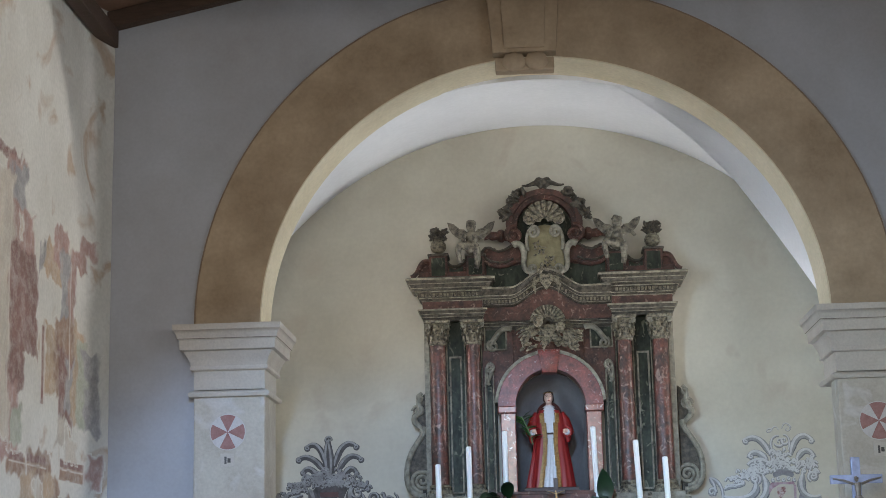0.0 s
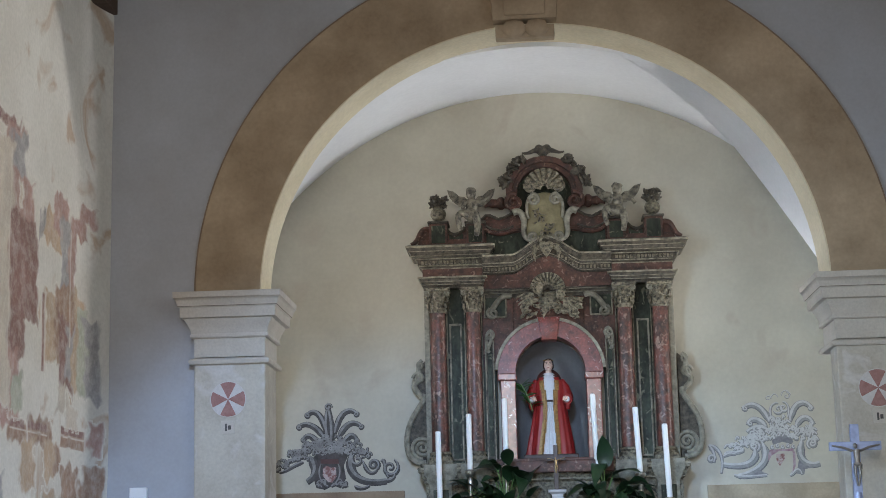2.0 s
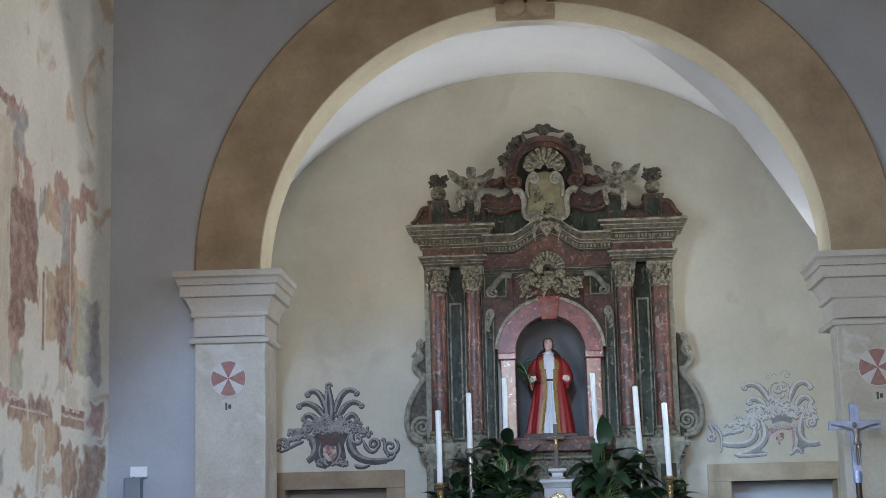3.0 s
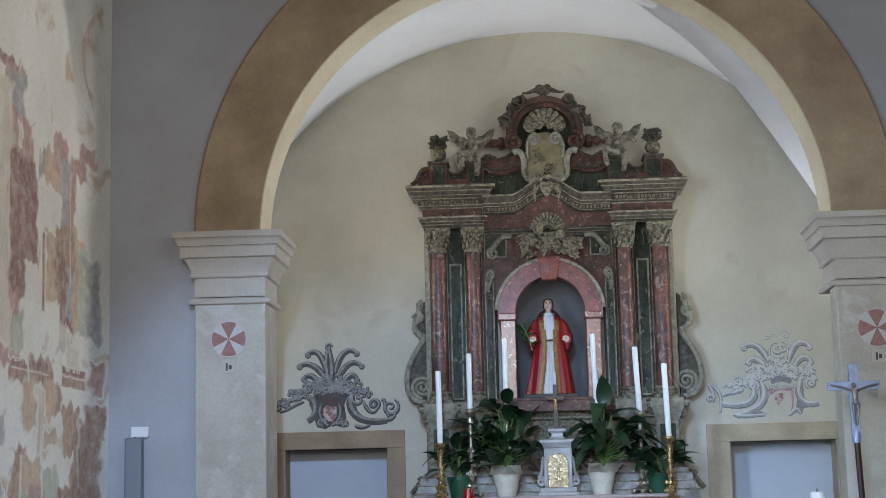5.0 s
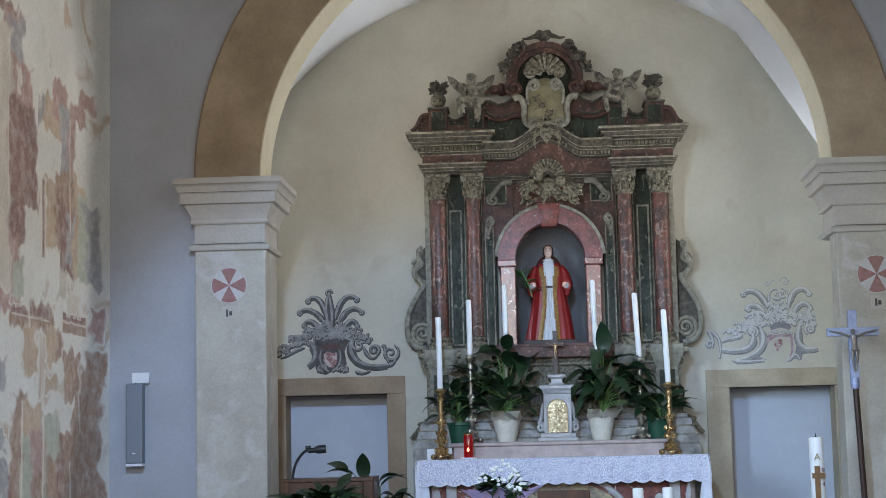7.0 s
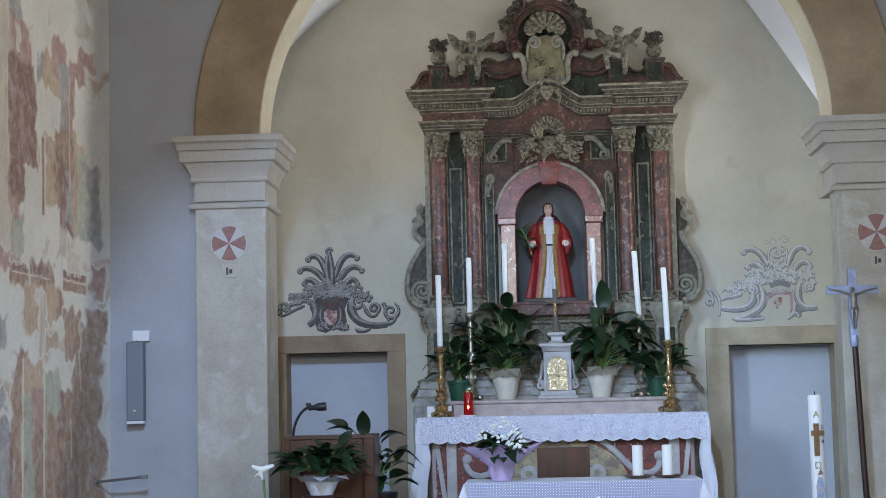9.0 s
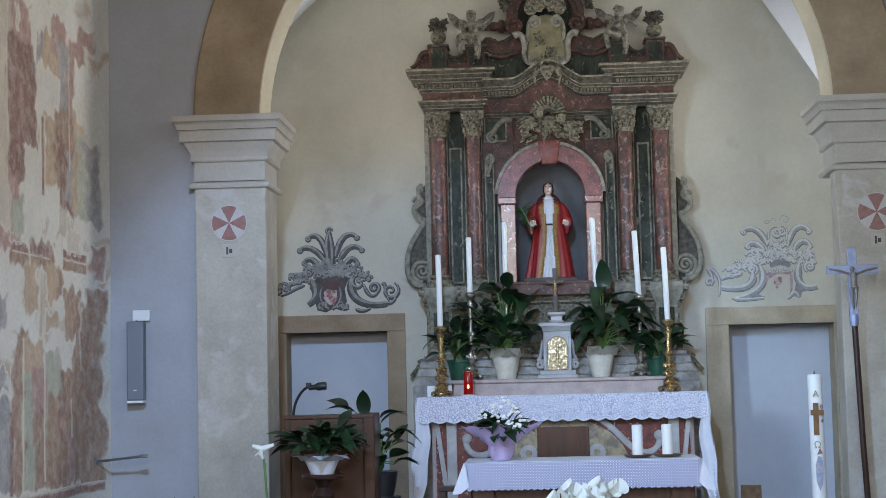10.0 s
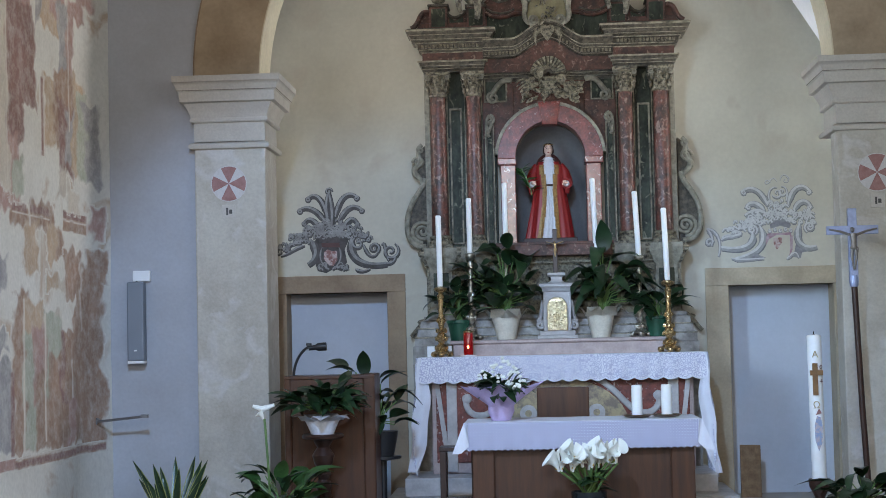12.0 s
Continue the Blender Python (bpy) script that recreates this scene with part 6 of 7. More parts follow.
# ---- the high altar ----
alt = thing("high_altar", "marble high altar with red and yellow inlaid front on two steps", "altar", (0.17, 14.7, 0.08))
part("step", box(nb(), -1.35, 1.62, 13.85, 15.1, 0.08, 0.24, 0.012), M_MARBLE, alt)
part("step", box(nb(), -1.2, 1.48, 14.15, 15.1, 0.24, 0.40, 0.012), M_MARBLE, alt)
part("body", box(nb(), -0.98, 1.33, 14.55, 15.05, 0.40, 1.34, 0.01), M_PINK, alt)
part("front_panel", box(nb(), -0.94, 1.29, 14.53, 14.56, 0.5, 1.32, 0.004), M_REDBRIGHT, alt)
part("inlay", ring(nb(), 0.175, 0.78, 0.0, 0.42, 14.522, 14.533, 0, 360, 40, 1.4, 1.05), M_YELLOWMARBLE, alt)
part("table_slab", box(nb(), -1.06, 1.41, 14.45, 15.02, 1.34, 1.42, 0.012), M_MARBLE, alt)
for s in (-1, 1):
    c = 0.175
    part("pilaster", box(nb(), min(c + s * 0.93, c + s * 1.02), max(c + s * 0.93, c + s * 1.02), 14.505, 14.56, 0.42, 1.33, 0.006), M_MARBLE, alt)
    part("raking_strip", slab(nb(), [(c + s * 1.10, 1.32), (c + s * 1.14, 1.32), (c + s * 1.04, 0.55), (c + s * 1.0, 0.55)], 14.50, 14.55), M_MARBLE, alt)
    bm = nb()
    tube(bm, bez((c + s * 0.10, 1.24), (c + s * 0.35, 1.28), (c + s * 0.45, 1.10), (c + s * 0.60, 0.96), 14.52, 16) + bez((c + s * 0.60, 0.96), (c + s * 0.72, 0.86), (c + s * 0.86, 0.92), (c + s * 0.85, 1.05), 14.52, 12)[1:], 0.028, 8, 0.5)
    blob(bm, (c + s * 0.84, 14.515, 1.06), (0.045, 0.02, 0.045), 2)
    part("scroll_inlay", bm, M_MARBLE, alt, smooth=True)
    part("raised_boss", ring(nb(), c + s * 0.30, 0.92, 0.03, 0.075, 14.512, 14.53, 0, 360, 20), M_MARBLE, alt)
gr = thing("gradine", "pinkish marble candle shelf at the back of the altar", "shelf", (0.17, 14.9, 1.42))
part("riser", box(nb(), -0.79, 1.15, 14.80, 15.06, 1.42, 1.54, 0.006), M_PINK, gr)
part("top", box(nb(), -0.82, 1.18, 14.775, 15.07, 1.54, 1.574, 0.01), M_PINK, gr)


def cloth(name, rows, material, parent, label="", thick=0.004):
    """A thin draped cloth from rows of points."""
    bm = nb()
    vs = [[bm.verts.new(p) for p in r] for r in rows]
    for a, b in zip(vs, vs[1:]):
        for j in range(len(a) - 1):
            bm.faces.new((a[j], a[j + 1], b[j + 1], b[j]))
    bmesh.ops.recalc_face_normals(bm, faces=bm.faces[:])
    bmesh.ops.solidify(bm, geom=bm.faces[:], thickness=thick)
    return part(name, bm, material, parent, label, smooth=True)


ac = thing("altar_cloth", "white altar cloth with a scalloped floral lace border", "cloth", (0.17, 14.6, 1.42))
part("top", box(nb(), -1.085, 1.435, 14.43, 14.80, 1.421, 1.432, 0.004), M_CLOTH, ac)
NXC = 120
rows = []
for k in range(9):
    t = k / 8
    row = []
    for i in range(NXC + 1):
        x = -1.085 + 2.52 * i / NXC
        sc = 0.022 * abs(math.sin(math.pi * i / 6.0)) if k == 8 else 0
        row.append((x, 14.425 - 0.012 * t - 0.010 * t * math.sin(i * 0.9 + 0.6 * math.sin(i * 0.31)), 1.43 - 0.205 * t - sc))
    rows.append(row)
cloth("lace_border", rows, M_LACE, ac, "scalloped floral lace border")
rows = [[(-1.085 + 2.52 * i / NXC, 14.405 - 0.010 * math.sin(i * 0.9 + 0.6 * math.sin(i * 0.31)), 1.222 - z - 0.022 * abs(math.sin(math.pi * i / 6.0))) for i in range(NXC + 1)] for z in (-0.010, 0.003)]
cloth("hem", rows, M_CLOTH, ac)
for s, x, zb in ((-1, -1.085, 0.40), (1, 1.435, 0.35)):
    rows = []
    for k in range(15):
        t = k / 14
        rows.append([(x + s * (0.012 + 0.05 * t + 0.028 * t * math.sin(7.5 * u + 4 * t) + 0.012 * math.sin(17 * t + 9 * u)), 14.425 + 0.36 * u - 0.02 * t, 1.43 - (1.43 - zb) * t - 0.02 * abs(math.sin(u * 12)) * (k == 14)) for u in [j / 24 for j in range(25)]])
    cloth("end_drop", rows, M_LACE, ac, "hanging lace end")
    bm = nb()
    rows = []
    for k in range(13):
        t = k / 12
        rows.append([(x + s * (0.0 + 0.10 * t + 0.012 * math.sin(14 * t)) - s * ((0.05 if s < 0 else 0.02) + 0.12 * math.sin(2.6 * t)) * u * (1 - 0.25 * t), 14.42 - 0.015 * math.sin(6 * u + 3 * t), 1.43 - (1.40 - zb) * t) for u in [j / 6 for j in range(7)]])
    cloth("corner_fold", rows, M_CLOTH, ac)

# tabernacle
tb = thing("tabernacle", "white marble tabernacle with side scrolls and an arched gilt door", "tabernacle", (0.155, 14.9, 1.574))
tx = 0.155
part("body", box(nb(), tx - 0.125, tx + 0.125, 14.86, 15.06, 1.60, 2.0, 0.006), M_MARBLE, tb)
part("base", box(nb(), tx - 0.18, tx + 0.18, 14.84, 15.06, 1.574, 1.605, 0.006), M_MARBLE, tb)
part("plinth", box(nb(), tx - 0.16, tx + 0.16, 14.85, 15.06, 1.605, 1.645, 0.006), M_MARBLE, tb)
for q in (-1, 1):
    part("pilaster", box(nb(), tx + q * 0.112 - 0.013, tx + q * 0.112 + 0.013, 14.848, 14.87, 1.645, 1.97, 0.004), M_MARBLE, tb)
part("cornice", sweep(nb(), [(tx - 0.11, 15.05), (tx - 0.11, 14.87), (tx + 0.11, 14.87), (tx + 0.11, 15.05)], [(0.0, 1.99), (0.02, 2.0), (0.03, 2.03), (0.05, 2.045), (0.05, 2.07), (0.02, 2.08)], 0.1), M_MARBLE, tb, smooth=True)
part("pedestal", sweep(nb(), [(tx - 0.05, 15.03), (tx - 0.05, 14.9), (tx + 0.05, 14.9), (tx + 0.05, 15.03)], [(0.03, 2.08), (0.0, 2.10), (0.0, 2.13), (0.03, 2.15), (0.03, 2.17)], 0.04), M_MARBLE, tb, smooth=True)
door = part("door", slab(nb(), [(tx - 0.092, 1.645), (tx + 0.092, 1.645), (tx + 0.092, 1.86)] + [(tx + 0.092 * math.cos(radians(a)), 1.86 + 0.092 * math.sin(radians(a))) for a in range(20, 161, 20)] + [(tx - 0.092, 1.86)], 14.842, 14.87, 0.006), M_PALEGILT, tb, "embossed gilt door")
random.seed(8)
bm = nb()
for i in range(42):
    q = random.uniform(0.006, 0.014)
    blob(bm, (tx + random.uniform(-0.072, 0.072), 14.842, random.uniform(1.665, 1.90)), (q * 1.3, 0.006, q), 1, 0.4, Matrix.Rotation(random.uniform(0, 3), 3, "Y"))
tube(bm, [(tx, 14.84, 1.70), (tx, 14.84, 1.88)], 0.012, 6)
tube(bm, [(tx - 0.04, 14.84, 1.84), (tx + 0.04, 14.84, 1.84)], 0.010, 6)
part("embossing", bm, M_PALEGILT, door, smooth=True)
for s in (-1, 1):
    bm = nb()
    tube(bm, spiral(tx + s * 0.155, 1.70, 14.9, 0.042, 0.008, 90, 1.5, 26, s), 0.014, 8, 1.6)
    tube(bm, bez((tx + s * 0.125, 1.92), (tx + s * 0.15, 1.86), (tx + s * 0.13, 1.78), (tx + s * 0.18, 1.73), 14.9), 0.016, 8, 1.6)
    part("scroll", bm, M_MARBLE, tb, smooth=True)


def crucifix(name, label, x, y, z0, h, w, wood, body, t, tall):
    """A cross with a small plain figure."""
    c = thing(name, label, "crucifix", (x, y, z0))
    part("upright", box(nb(), x - t, x + t, y - t * 0.6, y + t * 0.6, z0, z0 + h, 0.003), wood, c)
    part("crossbar", box(nb(), x - w, x + w, y - t * 0.62, y + t * 0.62, z0 + h * tall - t, z0 + h * tall + t, 0.003), wood, c)
    bm = nb()
    zc = z0 + h * tall
    k = w * 0.92
    for s in (-1, 1):
        tube(bm, [(x + s * k, y - t * 0.9, zc + t * 0.2), (x + s * k * 0.55, y - t * 1.1, zc - k * 0.06), (x + s * k * 0.16, y - t * 1.3, zc - k * 0.22)], lambda u: k * (0.035 + 0.025 * u), 8)
        tube(bm, [(x + s * k * 0.07, y - t * 1.2, zc - k * 0.80), (x + s * k * 0.10, y - t * 1.6, zc - k * 1.15), (x + s * k * 0.06, y - t * 1.3, zc - k * 1.4), (x + s * k * 0.02, y - t * 1.2, zc - k * 1.7)], lambda u: k * (0.075 - 0.045 * u), 8)
    tube(bm, [(x, y - t * 1.3, zc - k * 0.18), (x, y - t * 1.45, zc - k * 0.34), (x + k * 0.01, y - t * 1.4, zc - k * 0.56), (x, y - t * 1.35, zc - k * 0.75)], lambda u: k * (0.15 - 0.10 * u + 0.07 * u * u), 12, 0.75)
    blob(bm, (x, y - t * 1.4, zc - k * 0.76), (k * 0.15, k * 0.11, k * 0.12), 2, 0.4)
    tube(bm, [(x + k * 0.10, y - t * 1.5, zc - k * 0.74), (x + k * 0.19, y - t * 1.4, zc - k * 0.80), (x + k * 0.17, y - t * 1.3, zc - k * 0.98)], k * 0.035, 6)
    blob(bm, (x - k * 0.05, y - t * 1.7, zc - k * 0.02), (k * 0.085, k * 0.10, k * 0.115), 2, 0.1)
    blob(bm, (x - k * 0.05, y - t * 1.5, zc + k * 0.02), (k * 0.10, k * 0.10, k * 0.09), 2, 0.35)
    part("figure", bm, body, c, smooth=True)
    return c


crucifix("altar_crucifix", "small dark wooden crucifix with a gilt figure on the tabernacle", 0.15, 14.93, 2.17, 0.40, 0.085, M_DARKWOOD, M_GOLDCORPUS, 0.02, 0.70)

# candlesticks and candles
STICK = [(0.085, 0), (0.09, 0.02), (0.07, 0.04), (0.05, 0.07), (0.062, 0.10), (0.045, 0.13), (0.026, 0.15), (0.04, 0.19), (0.052, 0.24), (0.04, 0.29), (0.024, 0.32), (0.046, 0.335), (0.05, 0.35), (0.024, 0.37),
         (0.03, 0.43), (0.036, 0.50), (0.022, 0.60), (0.03, 0.64), (0.022, 0.68), (0.03, 0.80), (0.036, 0.86), (0.02, 0.90), (0.055, 0.93), (0.066, 0.955), (0.066, 0.975), (0.03, 1.0)]


def candlestick(x, y, z, h, material, label, feet=True, wide=1.0):
    c = thing("candlestick", label, "candlestick", (x, y, z), "altar candlesticks")
    bm = nb()
    lathe(bm, x, y, [(r * wide, z + 0.03 * feet + q * (h - 0.03 * feet)) for r, q in STICK], 18)
    part("stem", bm, material, c, smooth=True)
    bm = nb()
    for zz, rr in ((0.13, 0.055), (0.26, 0.05), (0.37, 0.045), (0.52, 0.034)):
        for i in range(7):
            a = radians(i * 51 + zz * 300)
            blob(bm, (x + rr * wide * math.cos(a), y + rr * wide * math.sin(a), z + zz * h), (0.016, 0.014, 0.022), 1, 0.4)
    tagged(part("ornament", bm, material, c, smooth=True), kind="stuff")
    if feet:
        for i in range(3):
            a = radians(i * 120 - 90)
            bm = nb()
            blob(bm, (x + 0.085 * math.cos(a), y + 0.07 * math.sin(a), z + 0.025), (0.03, 0.03, 0.026), 2, 0.3)
            part("foot", bm, material, c, smooth=True)
    return c


def candle(x, y, z0, z1, r=0.024, lean=0.0):
    c = thing("candle", "tall unlit white altar candle in a candlestick", "candle", (x, y, z0), "altar candles")
    bm = nb()
    lathe(bm, x, y, [(r, z0), (r, z1 - 0.012), (r * 0.85, z1 - 0.003), (r * 0.4, z1)], 16, (lean, 0))
    part("wax", bm, M_WAX, c, smooth=True)
    part("wick", lathe(nb(), x + lean * (z1 - z0), y, [(0.003, z1 - 0.002), (0.002, z1 + 0.014)], 6), M_WICK, c)


GL, SLB = "tall ornate gilt candlestick on the altar table", "silvered brass candlestick on the marble shelf"
for x, y, z, h, m, l, ft, ct, lean in ((-0.885, 14.62, 1.432, 0.63, M_GOLD, GL, True, 2.70, -0.01), (1.135, 14.62, 1.432, 0.64, M_GOLD, GL, True, 2.715, -0.03),
                                       (-0.625, 14.92, 1.574, 0.80, M_SILVERED, SLB, True, 2.875, -0.005), (-0.30, 15.02, 1.574, 0.84, M_SILVERED, SLB, False, 3.015, 0.0),
                                       (0.525, 15.02, 1.574, 0.82, M_SILVERED, SLB, False, 3.035, -0.03), (0.905, 14.92, 1.574, 0.74, M_SILVERED, SLB, True, 2.895, -0.04)):
    candlestick(x, y, z, h, m, l, ft, 0.9 if m is M_GOLD else 0.75)
    candle(x, y, z + h - 0.01, ct, 0.025, lean)

# votive lamp and small box
vl = thing("votive_lamp", "lit red glass votive lamp on a white saucer", "votive lamp", (-0.62, 14.60, 1.432))
vx = -0.645
part("saucer", lathe(nb(), vx, 14.6, [(0.07, 1.433), (0.075, 1.445), (0.05, 1.447)], 20), M_WHITEPLASTIC, vl, smooth=True)
part("glass", lathe(nb(), vx, 14.6, [(0.042, 1.447), (0.044, 1.47), (0.044, 1.63), (0.040, 1.645)], 24), M_REDGLASS, vl, smooth=True)
part("cap", lathe(nb(), vx, 14.6, [(0.044, 1.645), (0.044, 1.655), (0.02, 1.668)], 20), M_GOLD, vl, smooth=True)
part("glow", lathe(nb(), vx, 14.552, [(0.004, 1.50), (0.010, 1.512), (0.009, 1.522), (0.002, 1.535)], 10), M_FLAME, vl, smooth=True)
sb = thing("card_box", "small white card box behind the candlestick", "box", (-0.92, 14.72, 1.432))
part("carton", box(nb(), -1.02, -0.80, 14.70, 14.76, 1.432, 1.53, 0.003), M_WHITEPLASTIC, sb)

# ---- plants ----
BIG = [leaf_mesh("lily_leaf", 0.32, 0.145, d, M_LEAF) for d in (0.45, 0.75, 1.05)]
MID = [leaf_mesh("pot_leaf", 0.22, 0.085, d, M_LEAF) for d in (0.4, 0.8)]
LIGHT = [leaf_mesh("fresh_leaf", 0.28, 0.12, d, M_LEAFLIGHT) for d in (0.4, 0.8)]


def wrapped_pot(parent, x, y, z, r, h, material, points=5):
    """A pot in folded paper with flaring corners."""
    bm = nb()
    lathe(bm, x, y, [(r * 0.66, z), (r * 0.74, z + h * 0.2), (r * 0.9, z + h * 0.6), (r * 1.08, z + h), (r * 0.95, z + h * 0.99), (r * 0.85, z + h * 0.8)], 40, flute=0.03)
    part("pot", bm, material, parent, smooth=True)
    for i in range(points):
        a = 2 * math.pi * i / points + random.uniform(0, 0.8)
        bm = nb()
        p = Vector((x + r * math.cos(a), y + r * math.sin(a), z + h * 0.85))
        o = Vector((math.cos(a), math.sin(a), 0))
        q = Vector((-math.sin(a), math.cos(a), 0))
        v = [p - q * r * 0.8, p + q * r * 0.8, p + q * r * 0.5 + o * r * 0.5 + Vector((0, 0, h * 0.35)), p + o * r * 1.25 + Vector((0, 0, h * random.uniform(0.0, 0.4))), p - q * r * 0.5 + o * r * 0.5 + Vector((0, 0, h * 0.35))]
        vs = [bm.verts.new(w) for w in v]
        bm.faces.new((vs[0], vs[1], vs[2], vs[4]))
        bm.faces.new((vs[4], vs[2], vs[3]))
        bmesh.ops.solidify(bm, geom=bm.faces[:], thickness=0.003)
        part("paper_corner", bm, material, parent)


def leafy(parent, x, y, z, n, meshes, spread, height, seed, front=1.0, size=(0.75, 1.15), keep=(-9, 9)):
    """Stems with arching leaves round a pot."""
    random.seed(seed)
    for i in range(n):
        a = random.uniform(0, 2 * math.pi)
        r = spread * math.sqrt(random.random()) * 0.75
        zz = z + height * random.uniform(0.1, 1.0) * (1 - 0.55 * r / spread)
        b = (x + r * math.cos(a), y + r * math.sin(a) * front, zz)
        yaw, sc = a + random.uniform(-0.5, 0.5), random.uniform(*size)
        tipx = b[0] + 0.3 * sc * math.cos(yaw)
        if not (keep[0] < tipx < keep[1] and keep[0] < b[0] < keep[1]):
            continue
        bm = nb()
        m = Vector((x + 0.3 * r * math.cos(a), y + 0.3 * r * math.sin(a) * front, (z + zz) / 2 + 0.04))
        tube(bm, [(x + random.uniform(-0.02, 0.02), y, z), m, b], 0.0045, 5)
        part("stem", bm, M_STEM, parent)
        put_leaf(random.choice(meshes), parent, b, yaw, random.uniform(-0.15, 0.9), sc)


PL = "potted peace lily wrapped in cream paper on the altar"
p = thing("potted_plant", PL, "plant", (-0.31, 14.92, 1.574), "altar plants")
random.seed(1)
wrapped_pot(p, -0.31, 14.90, 1.575, 0.125, 0.23, M_WRAP)
leafy(p, -0.31, 14.90, 1.80, 74, BIG, 0.46, 0.72, 41, 0.4, (0.7, 1.05), (-0.95, 0.08))
p = thing("potted_plant", PL, "plant", (0.545, 14.92, 1.574), "altar plants")
wrapped_pot(p, 0.545, 14.90, 1.575, 0.12, 0.23, M_WRAP)
leafy(p, 0.56, 14.90, 1.80, 70, BIG, 0.44, 0.62, 42, 0.4, (0.7, 1.05), (0.25, 1.2))
part("stem", tube(nb(), [(0.56, 14.90, 1.8), (0.57, 14.87, 2.1), (0.58, 14.85, 2.33)], 0.006, 6), M_STEM, p)
put_leaf(BIG[0], p, (0.58, 14.85, 2.33), -1.6, 1.35, 1.05)
PB = "dark leafy plant in a green plastic pot on the altar shelf"
for x, s in ((-0.74, 43), (1.06, 44)):
    p = thing("potted_plant", PB, "plant", (x, 14.98, 1.574), "altar plants")
    part("pot", lathe(nb(), x, 14.97, [(0.08, 1.575), (0.105, 1.73), (0.115, 1.735), (0.115, 1.76), (0.095, 1.76)], 22), M_POTGREEN, p, smooth=True)
    leafy(p, x, 14.97, 1.74, 24, BIG, 0.26, 0.42, s, 0.4, (0.5, 0.8))

# ---- the people's altar in front ----
tbl = thing("altar_table", "walnut veneered altar table with panelled front", "table", (0.3, 12.9, 0))
part("front_panel", box(nb(), -0.38, 0.97, 12.70, 12.74, 0.02, 0.93, 0.004), M_WOOD, tbl)
part("side_panel", box(nb(), -0.55, -0.38, 12.66, 13.22, 0.0, 0.94, 0.008), M_WOOD, tbl)
part("side_panel", box(nb(), 0.97, 1.15, 12.66, 13.22, 0.0, 0.94, 0.008), M_WOOD, tbl)
part("tabletop", box(nb(), -0.585, 1.185, 12.62, 13.26, 0.935, 0.968, 0.006), M_WOOD, tbl)
part("fillet", box(nb(), -0.40, -0.375, 12.685, 12.705, 0.02, 0.93, 0.003), M_WOOD, tbl)
part("fillet", box(nb(), 0.965, 0.99, 12.685, 12.705, 0.02, 0.93, 0.003), M_WOOD, tbl)
tc = thing("table_cloth", "white crocheted cloth with a pointed hem on the altar table", "cloth", (0.3, 12.9, 0.968))
part("top", box(nb(), -0.60, 1.20, 12.605, 13.275, 0.969, 0.977, 0.003), M_CLOTH, tc)
rows = []
for k in range(7):
    t = k / 6
    rows.append([(-0.60 + 1.80 * i / 148 + (i / 148 - 0.5) * 0.03 * t, 12.603 - 0.014 * t - 0.004 * t * math.sin(i * 0.55), 0.975 - 0.20 * t - (0.016 * abs((i % 4) - 2) / 2 if k == 6 else 0)) for i in range(149)])
cloth("front_drop", rows, M_NET, tc, "openwork front drop", 0.003)
for s, x in ((-1, -0.60), (1, 1.20)):
    rows = []
    for k in range(7):
        t = k / 6
        rows.append([(x + s * (0.004 + (0.05 + 0.03 * math.sin(5 * u)) * t), 12.60 + 0.68 * u - 0.015 * t * (u < 0.1), 0.975 - 0.22 * t - (0.016 * abs((i % 4) - 2) / 2 if k == 6 else 0)) for i, u in enumerate([j / 56 for j in range(57)])])
    cloth("side_drop", rows, M_CLOTH, tc, "", 0.003)
    bm = nb()
    vs = [bm.verts.new(v) for v in ((x - s * 0.02, 12.60, 0.978), (x + s * 0.008, 12.60, 0.976), (x + s * 0.10, 12.585, 0.74), (x + s * 0.03, 12.575, 0.745), (x - s * 0.03, 12.583, 0.80))]
    bm.faces.new(vs)
    bmesh.ops.solidify(bm, geom=bm.faces[:], thickness=0.004)
    part("corner", bm, M_CLOTH, tc)

for x in (0.735, 0.965):
    c = thing("pillar_candle", "white pillar candle on a brown and gilt dish", "candle", (x, 12.88, 0.977), "pillar candles")
    part("wax", lathe(nb(), x, 12.88, [(0.042, 0.99), (0.042, 1.225), (0.036, 1.232), (0.02, 1.226)], 24), M_WAX, c, smooth=True)
    part("wick", lathe(nb(), x, 12.88, [(0.003, 1.222), (0.002, 1.245)], 6), M_WICK, c)
    part("dish", lathe(nb(), x, 12.88, [(0.04, 0.978), (0.09, 0.985), (0.115, 1.0), (0.11, 1.004), (0.045, 0.992)], 28), mat("brown_gilt_dish", (0.16, 0.09, 0.04), 0.35, 0.5), c, smooth=True)

# white flowers in lilac tulle
fp = thing("flower_pot", "white-flowering pot plant in lilac tulle on the altar table", "flowers", (-0.385, 12.85, 0.977))
random.seed(17)
bm = nb()
n = 44
rings = []
for r, z, wv in ((0.065, 0.98, 0), (0.085, 1.03, 0.12), (0.085, 1.08, 0.12), (0.13, 1.12, 0.25), (0.19, 1.17, 0.30), (0.23, 1.21, 0.35)):
    rings.append([bm.verts.new((-0.385 + r * (1 + wv * math.sin(5 * a + 0.6)) * math.cos(a), 12.83 + r * 0.7 * math.sin(a), z + 0.05 * wv * math.sin(7 * a) + 0.06 * wv * math.sin(3 * a + 1))) for a in [2 * math.pi * j / n for j in range(n)]])
for a, b in zip(rings, rings[1:]):
    for j in range(n):
        bm.faces.new((a[j], a[(j + 1) % n], b[(j + 1) % n], b[j]))
